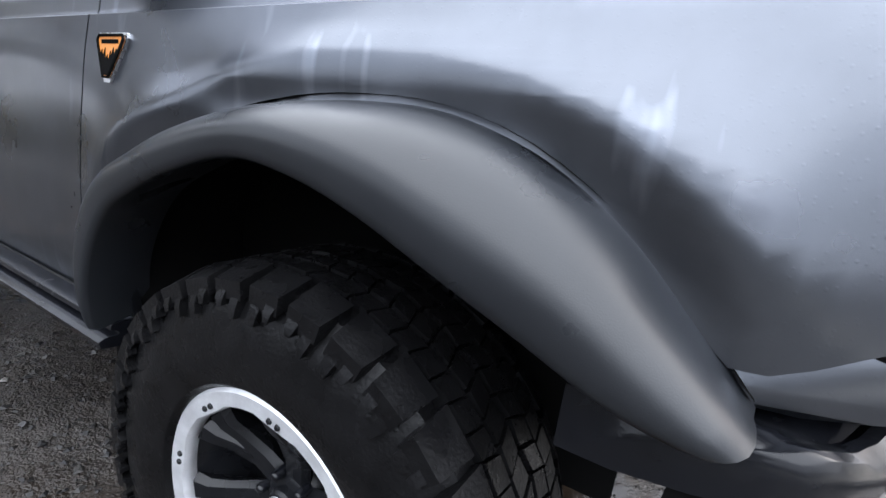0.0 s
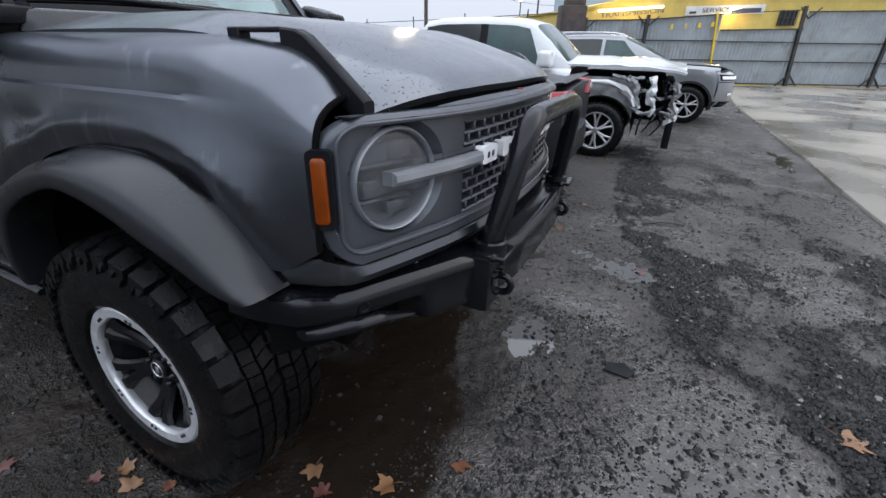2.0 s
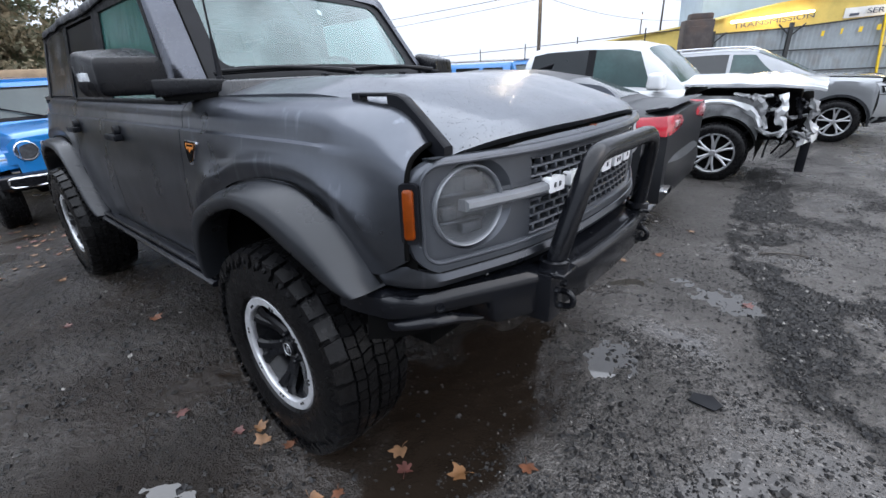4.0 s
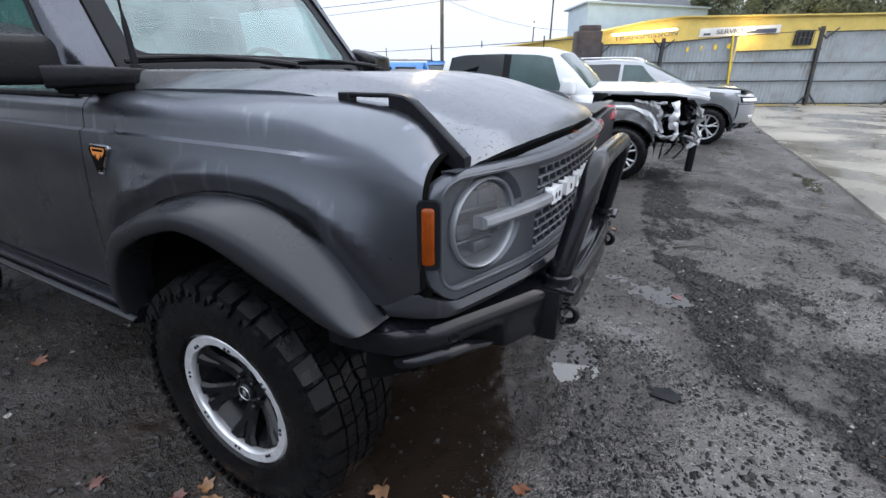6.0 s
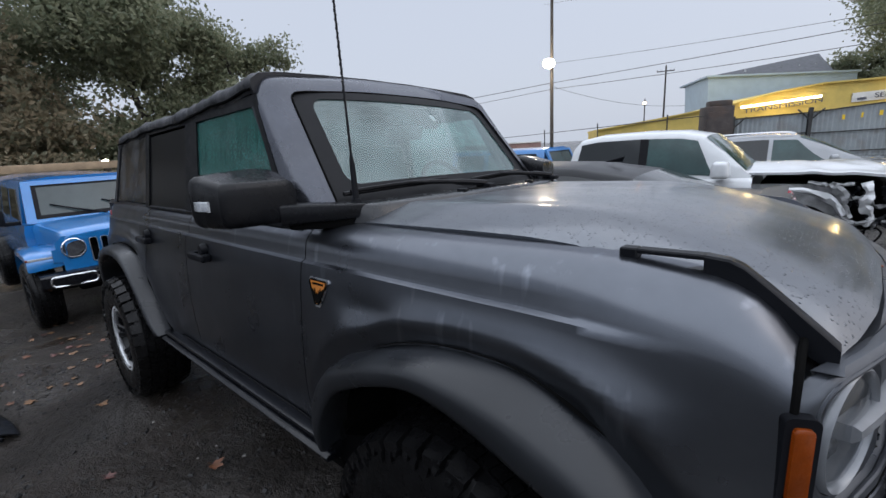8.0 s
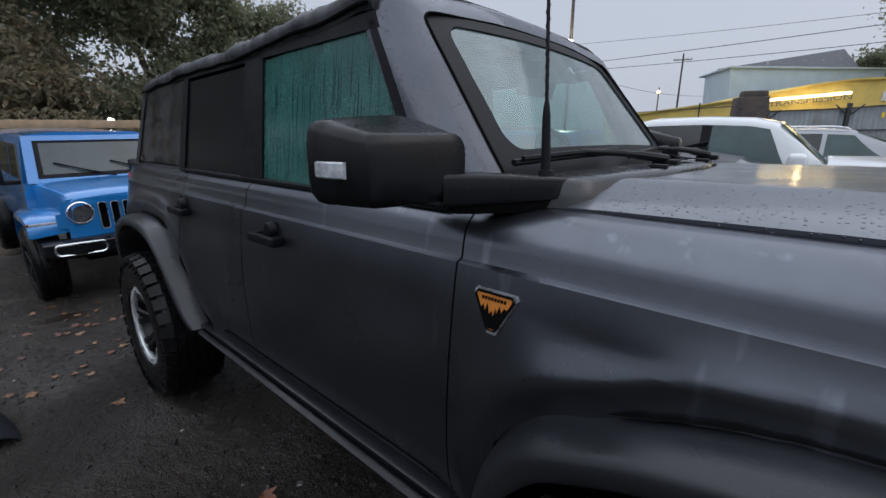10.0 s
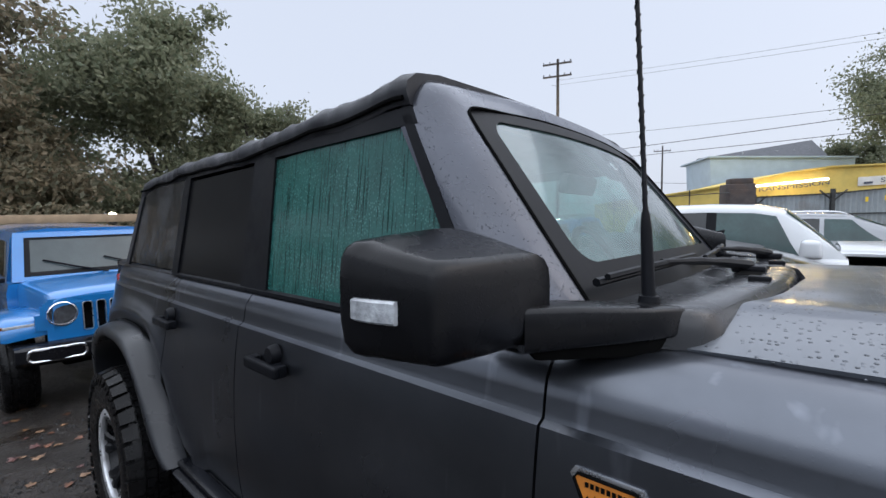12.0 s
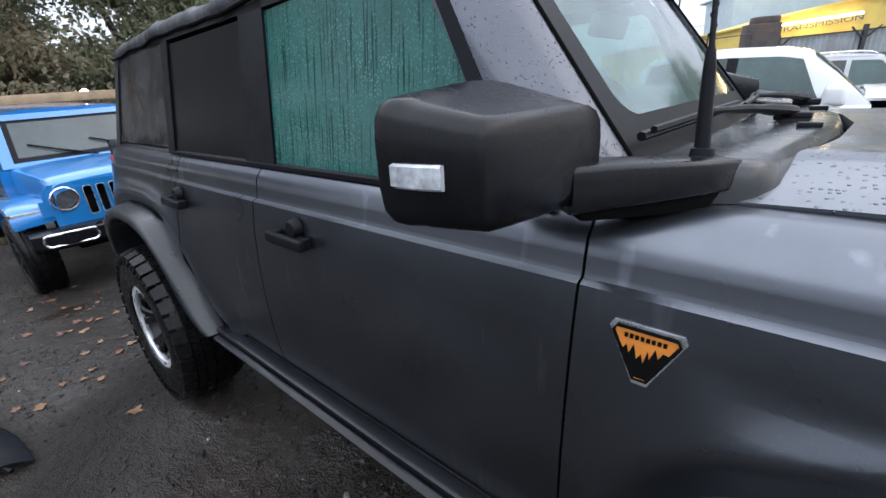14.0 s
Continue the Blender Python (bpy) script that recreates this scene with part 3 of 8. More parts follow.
peaks = [(-0.037, 0.006), (-0.030, 0.000), (-0.026, 0.008), (-0.021, -0.006), (-0.015, 0.011), (-0.009, -0.012), (-0.003, -0.002), (0.001, -0.016), (0.006, 0.005), (0.009, -0.008), (0.016, 0.012), (0.021, -0.003), (0.027, 0.009), (0.037, 0.006),
         (0.009, -0.041), (-0.009, -0.041)]
sheet(bm, [(-0.53 + a, by - 0.0090 + blean * b, 1.180 + b) for a, b in peaks], (0, -1, 0), 0.0015)
for k in range(8):
    box(bm, (-0.53 - 0.028 + 0.008 * k, by - 0.0088 + blean * 0.0225, 1.2025), (0.0052, 0.0015, 0.0075))
part("emblem", bm, M_DARK, bg)

# ---- nose: grille, lamps, bumper ----
G_PLAN = [(0.0, 0.868), (0.20, 0.864), (0.34, 0.852), (0.42, 0.842), (0.52, 0.820), (0.62, 0.788), (0.70, 0.760), (0.76, 0.738), (0.795, 0.715), (0.815, 0.685), (0.820, 0.645)]


def nose_x(y):
    return lerp_table(abs(y), G_PLAN)


HL = (0.650, 1.105)


BOWL_Y, BOWL_R = 0.630, 0.128


def nose_open(y, z):
    lamp = (abs(y) - BOWL_Y) ** 2 + (z - HL[1]) ** 2 < BOWL_R ** 2 or (abs(y) - HL[0]) ** 2 + (z - HL[1]) ** 2 < 0.112 ** 2
    return (abs(y) < 0.425 and 0.972 < z < 1.205) or lamp or (0.36 < abs(y) < 0.60 and abs(z - 1.108) < 0.03)


def inset(y, z):
    """How far the panel round the lamps lies behind the rounded frame."""
    qy, qz = max(0.0, abs(y) - 0.746), max(0.0, abs(z - 1.098) - 0.089)
    return 0.020 * ease((0.046 - math.hypot(qy, qz)) / 0.005 + 0.5)


def corner(y, z):
    """Rounded outer corners of the grille panel."""
    d, r = 0.812 - abs(y), 0.085
    if d >= r:
        return z
    return 1.096 + (z - 1.096) * (0.161 - r + math.sqrt(max(0.0, r ** 2 - (r - d) ** 2))) / 0.161


bm = bmesh.new()
ys = sorted(set([round(v, 4) for v in frange(-0.812, 0.812, 248)]))
zs = frange(0.935, 1.246, 66)
grid = {}
for i in range(len(ys) - 1):
    for j in range(len(zs) - 1):
        ym, zm = (ys[i] + ys[i + 1]) / 2, (zs[j] + zs[j + 1]) / 2
        if nose_open(ym, zm):
            continue
        q = []
        for a, b in ((i, j), (i + 1, j), (i + 1, j + 1), (i, j + 1)):
            if (a, b) not in grid:
                y, z = ys[a], zs[b]
                grid[a, b] = bm.verts.new((nose_x(y) - inset(y, z) - 0.03 * ease((z - 1.229) / 0.03) ** 2, y, corner(y, z)))
            q.append(grid[a, b])
        bm.faces.new(q)
ext = bmesh.ops.extrude_face_region(bm, geom=list(bm.faces))
for v in (g for g in ext["geom"] if isinstance(g, bmesh.types.BMVert)):
    v.co.x -= 0.02
grille = part("grille", bm, M_GRILLE, suv, "graphite grey grille panel with round lamps", smooth=22)
# raised lip round the recessed panel
bm = bmesh.new()
lip = [(a * 1.0, 1.098 + b) for a, b in rounded_rect(2 * 0.789, 2 * 0.133, 0.048, 8)]
path = []
for (a, b), (c, d) in zip(lip, lip[1:] + lip[:1]):
    n = max(1, int(abs(c - a) / 0.03))
    path += [Vector((nose_x(a + (c - a) * k / n) - 0.003, a + (c - a) * k / n, b + (d - b) * k / n)) for k in range(n)]
tube(bm, path, 0.0055, 8, closed=True)
part("panel_lip", bm, M_GRILLE, grille)
# panel top, tucked under the bonnet
bm = bmesh.new()
rows = []
for y in frange(-0.765, 0.765, 60):
    b = lerp_table(abs(y), HOOD_NOSE) + 0.006
    rows.append([Vector((nose_x(y) - 0.030, y, 1.2415)), Vector((nose_x(y) - 0.034, y, 1.246)), Vector((b, y, max(1.247, hood_z(b, min(0.685, abs(y))) - 0.020))), Vector((b - 0.03, y, 1.235))])
loft(bm, rows)
part("slam_panel", bm, M_GRILLE, grille)
# corner pieces beside the grille
for s in (-1, 1):
    bm = bmesh.new()
    loft(bm, [[Vector((x, s * y, z)) for x, y in ((0.70, 0.800), (0.685, 0.808), (0.60, 0.812))] for z in frange(0.94, 1.16, 6)])
    part("corner_panel", bm, M_DARK, grille)
    # dark shut line between wing and nose
    bm = bmesh.new()
    tube(bm, [Vector((0.689, s * (side_y(0.684, z) - 0.004), squash(0.684, z))) for z in frange(0.99, 1.384, 24)], 0.0065, 8)
    part("shut_line", bm, M_DARK, suv)
    # amber side marker
    tilt = Matrix.Rotation(radians(-62 if s < 0 else 62), 3, "Z")
    bm = bmesh.new()
    rr = rounded_rect(0.048, 0.158, 0.012)
    loft(bm, [[Vector((0.697, s * 0.813, 1.114)) + tilt @ Vector((d, a * s, b)) for a, b in rr] for d in (-0.02, 0.012)], closed_v=True, caps=True)
    bz = part("marker_bezel", bm, M_BLACK, suv)
    bm = bmesh.new()
    rr = rounded_rect(0.028, 0.130, 0.008)
    loft(bm, [[Vector((0.697, s * 0.813, 1.114)) + tilt @ Vector((d, a * s * k, b * k)) for a, b in rr] for d, k in ((0.0, 1), (0.017, 1), (0.020, 0.93))], closed_v=True, caps=True)
    part("marker_lens", bm, M_AMBER, bz, "amber side marker lens")
    # headlamp
    c = Vector((nose_x(HL[0]) - 0.018, s * HL[0], HL[1]))
    nrm = Vector((1, s * 0.33, 0)).normalized()
    basis = Matrix((nrm.cross(Vector((0, 0, 1))), nrm, Vector((0, 0, 1)))).transposed().to_4x4()
    mm = Matrix.Translation(c) @ basis
    bm = bmesh.new()
    lathe(bm, [(0.115, -0.06), (0.115, -0.002), (0.113, 0.006), (0.109, 0.010), (0.105, 0.006), (0.103, -0.006), (0.102, -0.055)], 64)
    hl = part("headlamp", bm, M_RINGG, suv, "round headlamp with a frosted ring", m=mm)
    bm = bmesh.new()
    lathe(bm, [(0.0, -0.062), (0.05, -0.060), (0.103, -0.045)], 40)
    part("reflector", bm, M_LAMPIN, hl)
    for (px, pz), (w, h) in (((0.0, 0.030), (0.15, 0.012)), ((0.0, -0.048), (0.15, 0.010)), ((0.035, 0.058), (0.075, 0.045)), ((-0.035, 0.058), (0.065, 0.045)), ((-0.03, -0.072), (0.07, 0.030)), ((0.045, -0.020), (0.05, 0.04))):
        bm = bmesh.new()
        box(bm, (px, -0.040, pz), (w, 0.03, h), 0.004, 1)
        part("projector", bm, M_LAMPIN, hl)
    bm = bmesh.new()
    lathe(bm, [(0.0, 0.012), (0.05, 0.010), (0.085, 0.006), (0.104, -0.003)], 48)
    gl = part("lens", bm, M_HLGLASS, hl)
    gl.visible_shadow = False
    # bowl round the lamp, deeper towards the middle
    bm = bmesh.new()
    rows = []
    for k in range(64):
        t = 2 * math.pi * k / 64
        row = []
        for q, back in ((1.035, -0.0015), (0.985, -0.0015), (0.955, 0.006), (0.0, 0.034)):
            ry, rz = BOWL_R * math.cos(t), BOWL_R * math.sin(t)
            y, z = BOWL_Y + ry * q, HL[1] + rz * q
            if q == 0.0:
                y, z = HL[0] + 0.110 * math.cos(t), HL[1] + 0.110 * math.sin(t)
            row.append(Vector((nose_x(y) - inset(y, z) - back, s * y, z)))
        rows.append(row)
    loft(bm, rows, closed_u=True)
    part("lamp_bowl", bm, M_GRILLE, grille, smooth=30)
    # frosted bar from the lamp to the letters
    bm = bmesh.new()
    pts = [(0.672, 0.0), (0.62, 0.0), (0.52, 0.0), (0.42, 0.0), (0.372, 0.0)]
    rows = []
    for y, _ in pts:
        x = nose_x(y)
        rows.append([Vector((x + dx, s * y, 1.110 + dz)) for dx, dz in ((-0.03, -0.015), (-0.002, -0.015), (0.008, -0.004), (0.006, 0.010), (-0.004, 0.016), (-0.03, 0.016))])
    loft(bm, rows, closed_v=True, caps=True)
    part("light_bar", bm, M_LIGHTBAR, grille, "frosted daytime light bar")
    for z0, z1 in ((-0.034, -0.020), (0.022, 0.034)):
        bm = bmesh.new()
        loft(bm, [[Vector((nose_x(y) - 0.020, s * y, 1.108 + dz)) for dz in (z0, z1)] for y in frange(0.37, 0.60, 6)])
        part("bar_surround", bm, M_GRILLE, grille)
# dark backing
bm = bmesh.new()
loft(bm, [[Vector((nose_x(y) - 0.085, y, z)) for z in (0.96, 1.22)] for y in frange(-0.62, 0.62, 24)])
part("grille_backing", bm, M_DARK, grille)
# honeycomb lattice: bars with staggered webs
bm = bmesh.new()


def lattice(z_top, rows_n, pitch=0.0275):
    for r in range(rows_n + 1):
        z = z_top - r * pitch
        loft(bm, [[Vector((nose_x(y) - dx, y, z + dz)) for dx, dz in ((0.020, -0.0042), (0.016, 0.0), (0.020, 0.0042), (0.045, 0.0042), (0.045, -0.0042))] for y in frange(-0.43, 0.43, 28)], closed_v=True)
        if r < rows_n:
            for k in range(-8, 9):
                y = (k + (0.5 if r % 2 else 0.0)) * 0.054
                if abs(y) < 0.43:
                    box(bm, (nose_x(y) - 0.031, y, z - pitch / 2), (0.026, 0.0105, pitch), 0.003, 1)


lattice(1.205, 3)
lattice(1.083, 4)
part("grille_mesh", bm, M_GRILLE, grille, "honeycomb grille mesh")
# six white raised letter blocks
for k in range(6):
    y = -0.315 + k * 0.126
    bm = bmesh.new()
    rr = rounded_rect(0.090, 0.046, 0.008)
    ang = -0.12 * y
    loft(bm, [[Vector((nose_x(y) - 0.012 + d + ang * a * 2, y + a, 1.110 + b)) for a, b in rr] for d in (-0.02, 0.010)], closed_v=True, caps=True)
    bl = part("letter_block", bm, M_WHITE, grille, "white raised letter block")
    bm = bmesh.new()
    for a in (-0.012, 0.016) if k % 2 == 0 else (0.004,):
        box(bm, (nose_x(y) - 0.001 + ang * a * 2, y + a, 1.110), (0.003, 0.012, 0.016), 0.001, 1)
    part("letter_counter", bm, M_GRILLE, bl)
# dark gap under the panel
bm = bmesh.new()
tube(bm, [Vector((nose_x(y) - 0.004 - 0.06 * ease((abs(y) - 0.775) / 0.05), y, 0.936 + 0.030 * ease((abs(y) - 0.76) / 0.055) ** 2)) for y in frange(-0.812, 0.812, 70)], 0.007, 8)
part("shut_line", bm, M_DARK, suv)
# lower valance between grille and bumper
bm = bmesh.new()
rows = []
for y in frange(-0.835, 0.835, 60):
    x = nose_x(y) if abs(y) < 0.80 else 0.715 - (abs(y) - 0.80) * 4.2
    zt = lerp_table(x, [(0.565, 0.916), (0.66, 0.968), (0.70, 0.960), (0.735, 0.945)])
    rows.append([Vector((x + dx, y, z)) for dx, z in ((-0.015, zt), (0.006, zt - 0.008), (0.012, min(0.918, zt - 0.016)), (0.0, min(0.898, zt - 0.028)), (-0.05, 0.883))])
loft(bm, rows)
part("valance", bm, M_PAINT, suv)

B_PLAN = [(0.0, 0.955), (0.25, 0.950), (0.38, 0.925), (0.44, 0.895), (0.60, 0.815), (0.78, 0.722), (0.83, 0.680), (0.862, 0.640), (0.872, 0.59)]


def bump_x(y):
    return lerp_table(abs(y), B_PLAN)


# pressed steel beam: rolled front edge, upturned ends, deeper between the hook brackets
bm = bmesh.new()
rows = []
for y in frange(-0.872, 0.872, 150):
    x, a = bump_x(y), abs(y)
    up = 0.010 * ease((a - 0.79) / 0.06) - 0.014 * ease((a - 0.845) / 0.03)
    zb = 0.722 + 0.080 * ease((a - 0.588) / 0.02)
    crest = 0.006 * (1 - ease((abs(a - 0.635) - 0.150) / 0.02))
    rows.append([Vector((x + dx, y, z)) for dx, z in ((-0.16, 0.870 + up), (-0.060, 0.866 + up), (-0.044, 0.862 + up), (-0.034, 0.864 + up + crest), (-0.020, 0.865 + up + crest), (-0.008, 0.860 + up), (0.0, 0.848 + up * 0.9), (0.0, 0.838 + up * 0.7),
                                                 (-0.005, zb + 0.016), (-0.013, zb + 0.004), (-0.030, zb), (-0.10, zb - 0.010), (-0.16, zb - 0.010))])
loft(bm, rows, caps=True)
bumper = part("front_bumper", bm, M_SATIN, suv, "satin black steel bumper", smooth=34)
for s in (-1, 1):
    for y in (0.56, 0.835):
        bm = bmesh.new()
        lathe(bm, [(0.0, 0.007), (0.008, 0.006), (0.011, 0.0)], 10)
        part("bolt", bm, M_SATIN, bumper, m=Matrix.Translation((bump_x(y) - 0.080, s * y, 0.867)) @ Matrix.Rotation(radians(90), 4, "X"))
    # lower fin, thick in the middle and running out at both ends
    bm = bmesh.new()
    rows = []
    for q in frange(0, 1, 14):
        y, r = 0.850 - 0.232 * q, 0.004 + 0.017 * math.sin(math.pi * min(1, 0.15 + q * 0.85)) ** 0.7
        z = lerp_table(q, [(0, 0.778), (0.3, 0.784), (0.6, 0.778), (1, 0.752)])
        rows.append([Vector((bump_x(y) - 0.022 + 1.4 * r * math.cos(t), s * y, z + r * math.sin(t))) for t in frange(0, 2 * math.pi, 10)[:-1]])
    loft(bm, rows, closed_v=True, caps=True)
    part("lower_lip", bm, M_SATIN, bumper)
    bm = bmesh.new()
    loft(bm, [[Vector((bump_x(y) - d, s * y, z)) for d, z in ((0.10, 0.80), (0.11, 0.70))] for y in frange(0.59, 0.86, 8)])
    part("recess", bm, M_DARK, bumper)
bm = bmesh.new()
box(bm, (0.66, 0, 0.725), (0.30, 1.0, 0.06), 0.02)
box(bm, (0.80, 0, 0.715), (0.18, 0.60, 0.07), 0.025)
part("skid_plate", bm, M_BLACK, bumper)
for s in (-1, 1):
    bm = bmesh.new()
    lathe(bm, [(0.0, 0.004), (0.008, 0.004), (0.010, 0.007), (0.014, 0.007), (0.016, 0.0)], 20)
    nrm = Vector((0.85, s * 0.5, 0)).normalized()
    part("parking_sensor", bm, M_BLACK, bumper, m=Matrix.Translation((bump_x(0.755) - 0.003, s * 0.755, 0.832)) @ Matrix((nrm.cross(Vector((0, 0, 1))), nrm, Vector((0, 0, 1)))).transposed().to_4x4())
    # bracket with tow hook
    bm = bmesh.new()
    box(bm, (bump_x(0.40) - 0.045, s * 0.415, 0.785), (0.11, 0.095, 0.165), 0.014)
    box(bm, (bump_x(0.40) + 0.0, s * 0.405, 0.868), (0.09, 0.10, 0.016), 0.004, 1)
    part("hook_bracket", bm, M_SATIN, bumper)
    bm = bmesh.new()
    cx = bump_x(0.39)
    tube(bm, smooth_path([(cx - 0.02, s * 0.375, 0.780), (cx + 0.022, s * 0.375, 0.784), (cx + 0.040, s * 0.375, 0.765), (cx + 0.036, s * 0.375, 0.742), (cx + 0.012, s * 0.375, 0.732), (cx - 0.02, s * 0.375, 0.740)], 5), 0.0105, 10)
    part("tow_hook", bm, M_SATIN, bumper, "black forged tow hook")
    for dy, dz in ((-0.03, 0.02), (0.03, 0.02), (0.0, -0.045), (-0.045, 0.078), (0.045, 0.078)):
        bm = bmesh.new()
        lathe(bm, [(0.0, 0.012), (0.010, 0.012), (0.012, 0.006), (0.012, 0.0)], 8)
        part("bolt", bm, M_SATIN, bumper, m=Matrix.Translation((cx + 0.004, s * 0.40 + dy, 0.79 + dz)) @ Matrix.Rotation(radians(-90), 4, "Z"))
# hoop bar
bm = bmesh.new()
half = [(0.893, -0.395, 0.85), (0.908, -0.375, 0.94), (0.930, -0.335, 1.08), (0.942, -0.303, 1.160), (0.946, -0.262, 1.196), (0.946, -0.20, 1.205), (0.946, -0.08, 1.206)]
tube(bm, smooth_path(half + [(x, -y, z) for x, y, z in half[::-1]], 5), 0.032, 16)
hoop = part("bull_bar", bm, M_SATIN, suv, "satin black tubular bull bar")
for s in (-1, 1):
    bm = bmesh.new()
    lathe(bm, [(0.037, -0.012), (0.046, -0.008), (0.046, 0.012), (0.038, 0.016)], 24)
    part("hoop_foot", bm, M_SATIN, hoop, m=Matrix.Translation((0.897, s * 0.392, 0.882)) @ Matrix.Rotation(radians(90), 4, "X"))


# ---- windscreen, cowl, soft top, mirrors ----
half = [((-0.625, -0.668, 1.430), (-0.635, -0.720, 1.428), (-0.675, -0.768, 1.415), (-0.800, -0.772, 1.390)),
        ((-0.728, -0.653, 1.562), (-0.740, -0.708, 1.562), (-0.779, -0.753, 1.552), (-0.891, -0.755, 1.536)),
        ((-0.847, -0.635, 1.716), (-0.862, -0.690, 1.721), (-0.902, -0.735, 1.716), (-1.002, -0.737, 1.705)),
        ((-0.939, -0.621, 1.835), (-0.955, -0.678, 1.848), (-0.995, -0.719, 1.848), (-1.085, -0.722, 1.838)),
        ((-0.961, -0.605, 1.866), (-0.988, -0.660, 1.901), (-1.023, -0.697, 1.911), (-1.108, -0.703, 1.901)),
        ((-0.969, -0.563, 1.880), (-1.006, -0.603, 1.929), (-1.043, -0.642, 1.946), (-1.128, -0.657, 1.938)),
        ((-0.967, -0.445, 1.888), (-1.005, -0.464, 1.938), (-1.045, -0.484, 1.959), (-1.138, -0.494, 1.956)),
        ((-0.953, -0.198, 1.898), (-0.990, -0.207, 1.948), (-1.030, -0.217, 1.970), (-1.138, -0.217, 1.968))]
ring = half + [tuple((x, -1.055 * y, z) for x, y, z in r) for r in half[::-1]]
lines = [smooth_path([r[k] for r in ring], 4) for k in range(4)]
rows = [[l[i] for l in lines] for i in range(len(lines[0]))]
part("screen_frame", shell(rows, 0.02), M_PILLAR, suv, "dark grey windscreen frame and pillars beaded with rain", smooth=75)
bm = bmesh.new()
inner = lines[0]
tube(bm, [p + Vector((0.002, 0, 0.0)) for p in inner], 0.004, 6)
part("screen_seal", bm, M_DARK, suv)


def screen_at(u, v):
    """u: -1 to 1 across, v: 0 bottom to 1 top."""
    y = u * (0.662 + (0.605 - 0.662) * v) * (1.055 if u > 0 else 1.0)
    x = -0.585 + (-0.945 + 0.585) * v - 0.045 * u * u
    return Vector((x, y, 1.432 + (1.893 - 1.432) * v - 0.012 * u * u))


bm = bmesh.new()
loft(bm, [[screen_at(u, v) for v in frange(0, 1, 12)] for u in frange(-1, 1, 24)])
ws = part("windscreen", bm, M_SCREEN, suv, "misted windscreen wet with rain")
ws.visible_shadow = False
bm = bmesh.new()
for (u0, u1, v0, v1) in ((-1, -0.885, 0, 1), (0.905, 1, 0, 1), (-0.885, 0.905, 0, 0.17), (-0.885, 0.905, 0.925, 1)):
    loft(bm, [[screen_at(u, v) + Vector((0.004, 0, 0.003)) for v in frange(v0, v1, 4)] for u in frange(u0, u1, 8)])
for cu, cv, su, sv in ((-0.885, 0.17, 1, 1), (0.905, 0.17, -1, 1), (-0.885, 0.925, 1, -1), (0.905, 0.925, -1, -1)):
    fan = [screen_at(cu, cv)] + [screen_at(cu + su * 0.09 * (1 - math.sin(a)), cv + sv * 0.11 * (1 - math.cos(a))) for a in frange(0, math.pi / 2, 8)]
    fan = [bm.verts.new(q + Vector((0.004, 0, 0.003))) for q in fan]
    for k in range(1, len(fan) - 1):
        bm.faces.new((fan[0], fan[k], fan[k + 1]))
part("screen_border", bm, M_FRIT, ws, "black border printed on the glass")
bm = bmesh.new()
pts = [screen_at(u, v) - Vector((0.02, 0, 0.012)) for u, v in ((-0.05, 0.96), (0.26, 0.96), (0.25, 0.72), (0.20, 0.69), (0.06, 0.69), (0.02, 0.74), (0.0, 0.86))]
sheet(bm, pts, (0.6, 0, 0.5), 0.002)
part("camera_housing", bm, M_FRIT, ws, "dark sensor housing behind the glass")
bm = bmesh.new()
sheet(bm, [screen_at(u, v) - Vector((0.004, 0, 0.003)) for u, v in ((0.175, 0.76), (0.215, 0.76), (0.215, 0.82), (0.175, 0.82))], (0.6, 0, 0.5), 0.002)
part("sticker", bm, M_WHITE, ws, "small white windscreen sticker")
bm = bmesh.new()
box(bm, (-0.94, -0.02, 1.72), (0.03, 0.24, 0.065), 0.012, rot=Matrix.Rotation(radians(15), 3, "Y"))
part("interior_mirror", bm, M_INNER, ws)

# cowl: black panel between screen and bonnet
COWL_FRONT = [(0.0, -0.338), (0.19, -0.342), (0.457, -0.384), (0.56, -0.40), (0.638, -0.415), (0.668, -0.432), (0.70, -0.481), (0.715, -0.53)]
bm = bmesh.new()
rows = []
for y in frange(-0.715, 0.715, 70):
    f = lerp_table(abs(y), COWL_FRONT)
    b = -0.60 + 0.055 * (1 - (y / 0.70) ** 2) - 0.03
    zt = 1.456 - 0.008 * (abs(y) / 0.7) ** 2
    rows.append([Vector((x, y, z)) for x, z in ((b, zt - 0.012), (b + 0.03, zt - 0.004), (b + (f - b) * 0.35, zt - 0.010), (b + (f - b) * 0.45, zt - 0.001), (f - 0.045, zt), (f - 0.028, zt - 0.004), (f - 0.020, zt - 0.011), (f - 0.008, zt - 0.040), (f, zt - 0.062))])
loft(bm, rows)
cowl = part("cowl_panel", bm, M_COWL, suv, "wet black plastic cowl panel")
bm = bmesh.new()
box(bm, (-0.445, 0.02, 1.4505), (0.06, 0.30, 0.012), 0.004, 1)
part("cowl_vent", bm, M_DARK, cowl)
for y in (-0.22, 0.30):
    bm = bmesh.new()
    box(bm, (-0.412, y, 1.458), (0.045, 0.022, 0.014), 0.005)
    part("washer_nozzle", bm, M_BLACK, cowl)
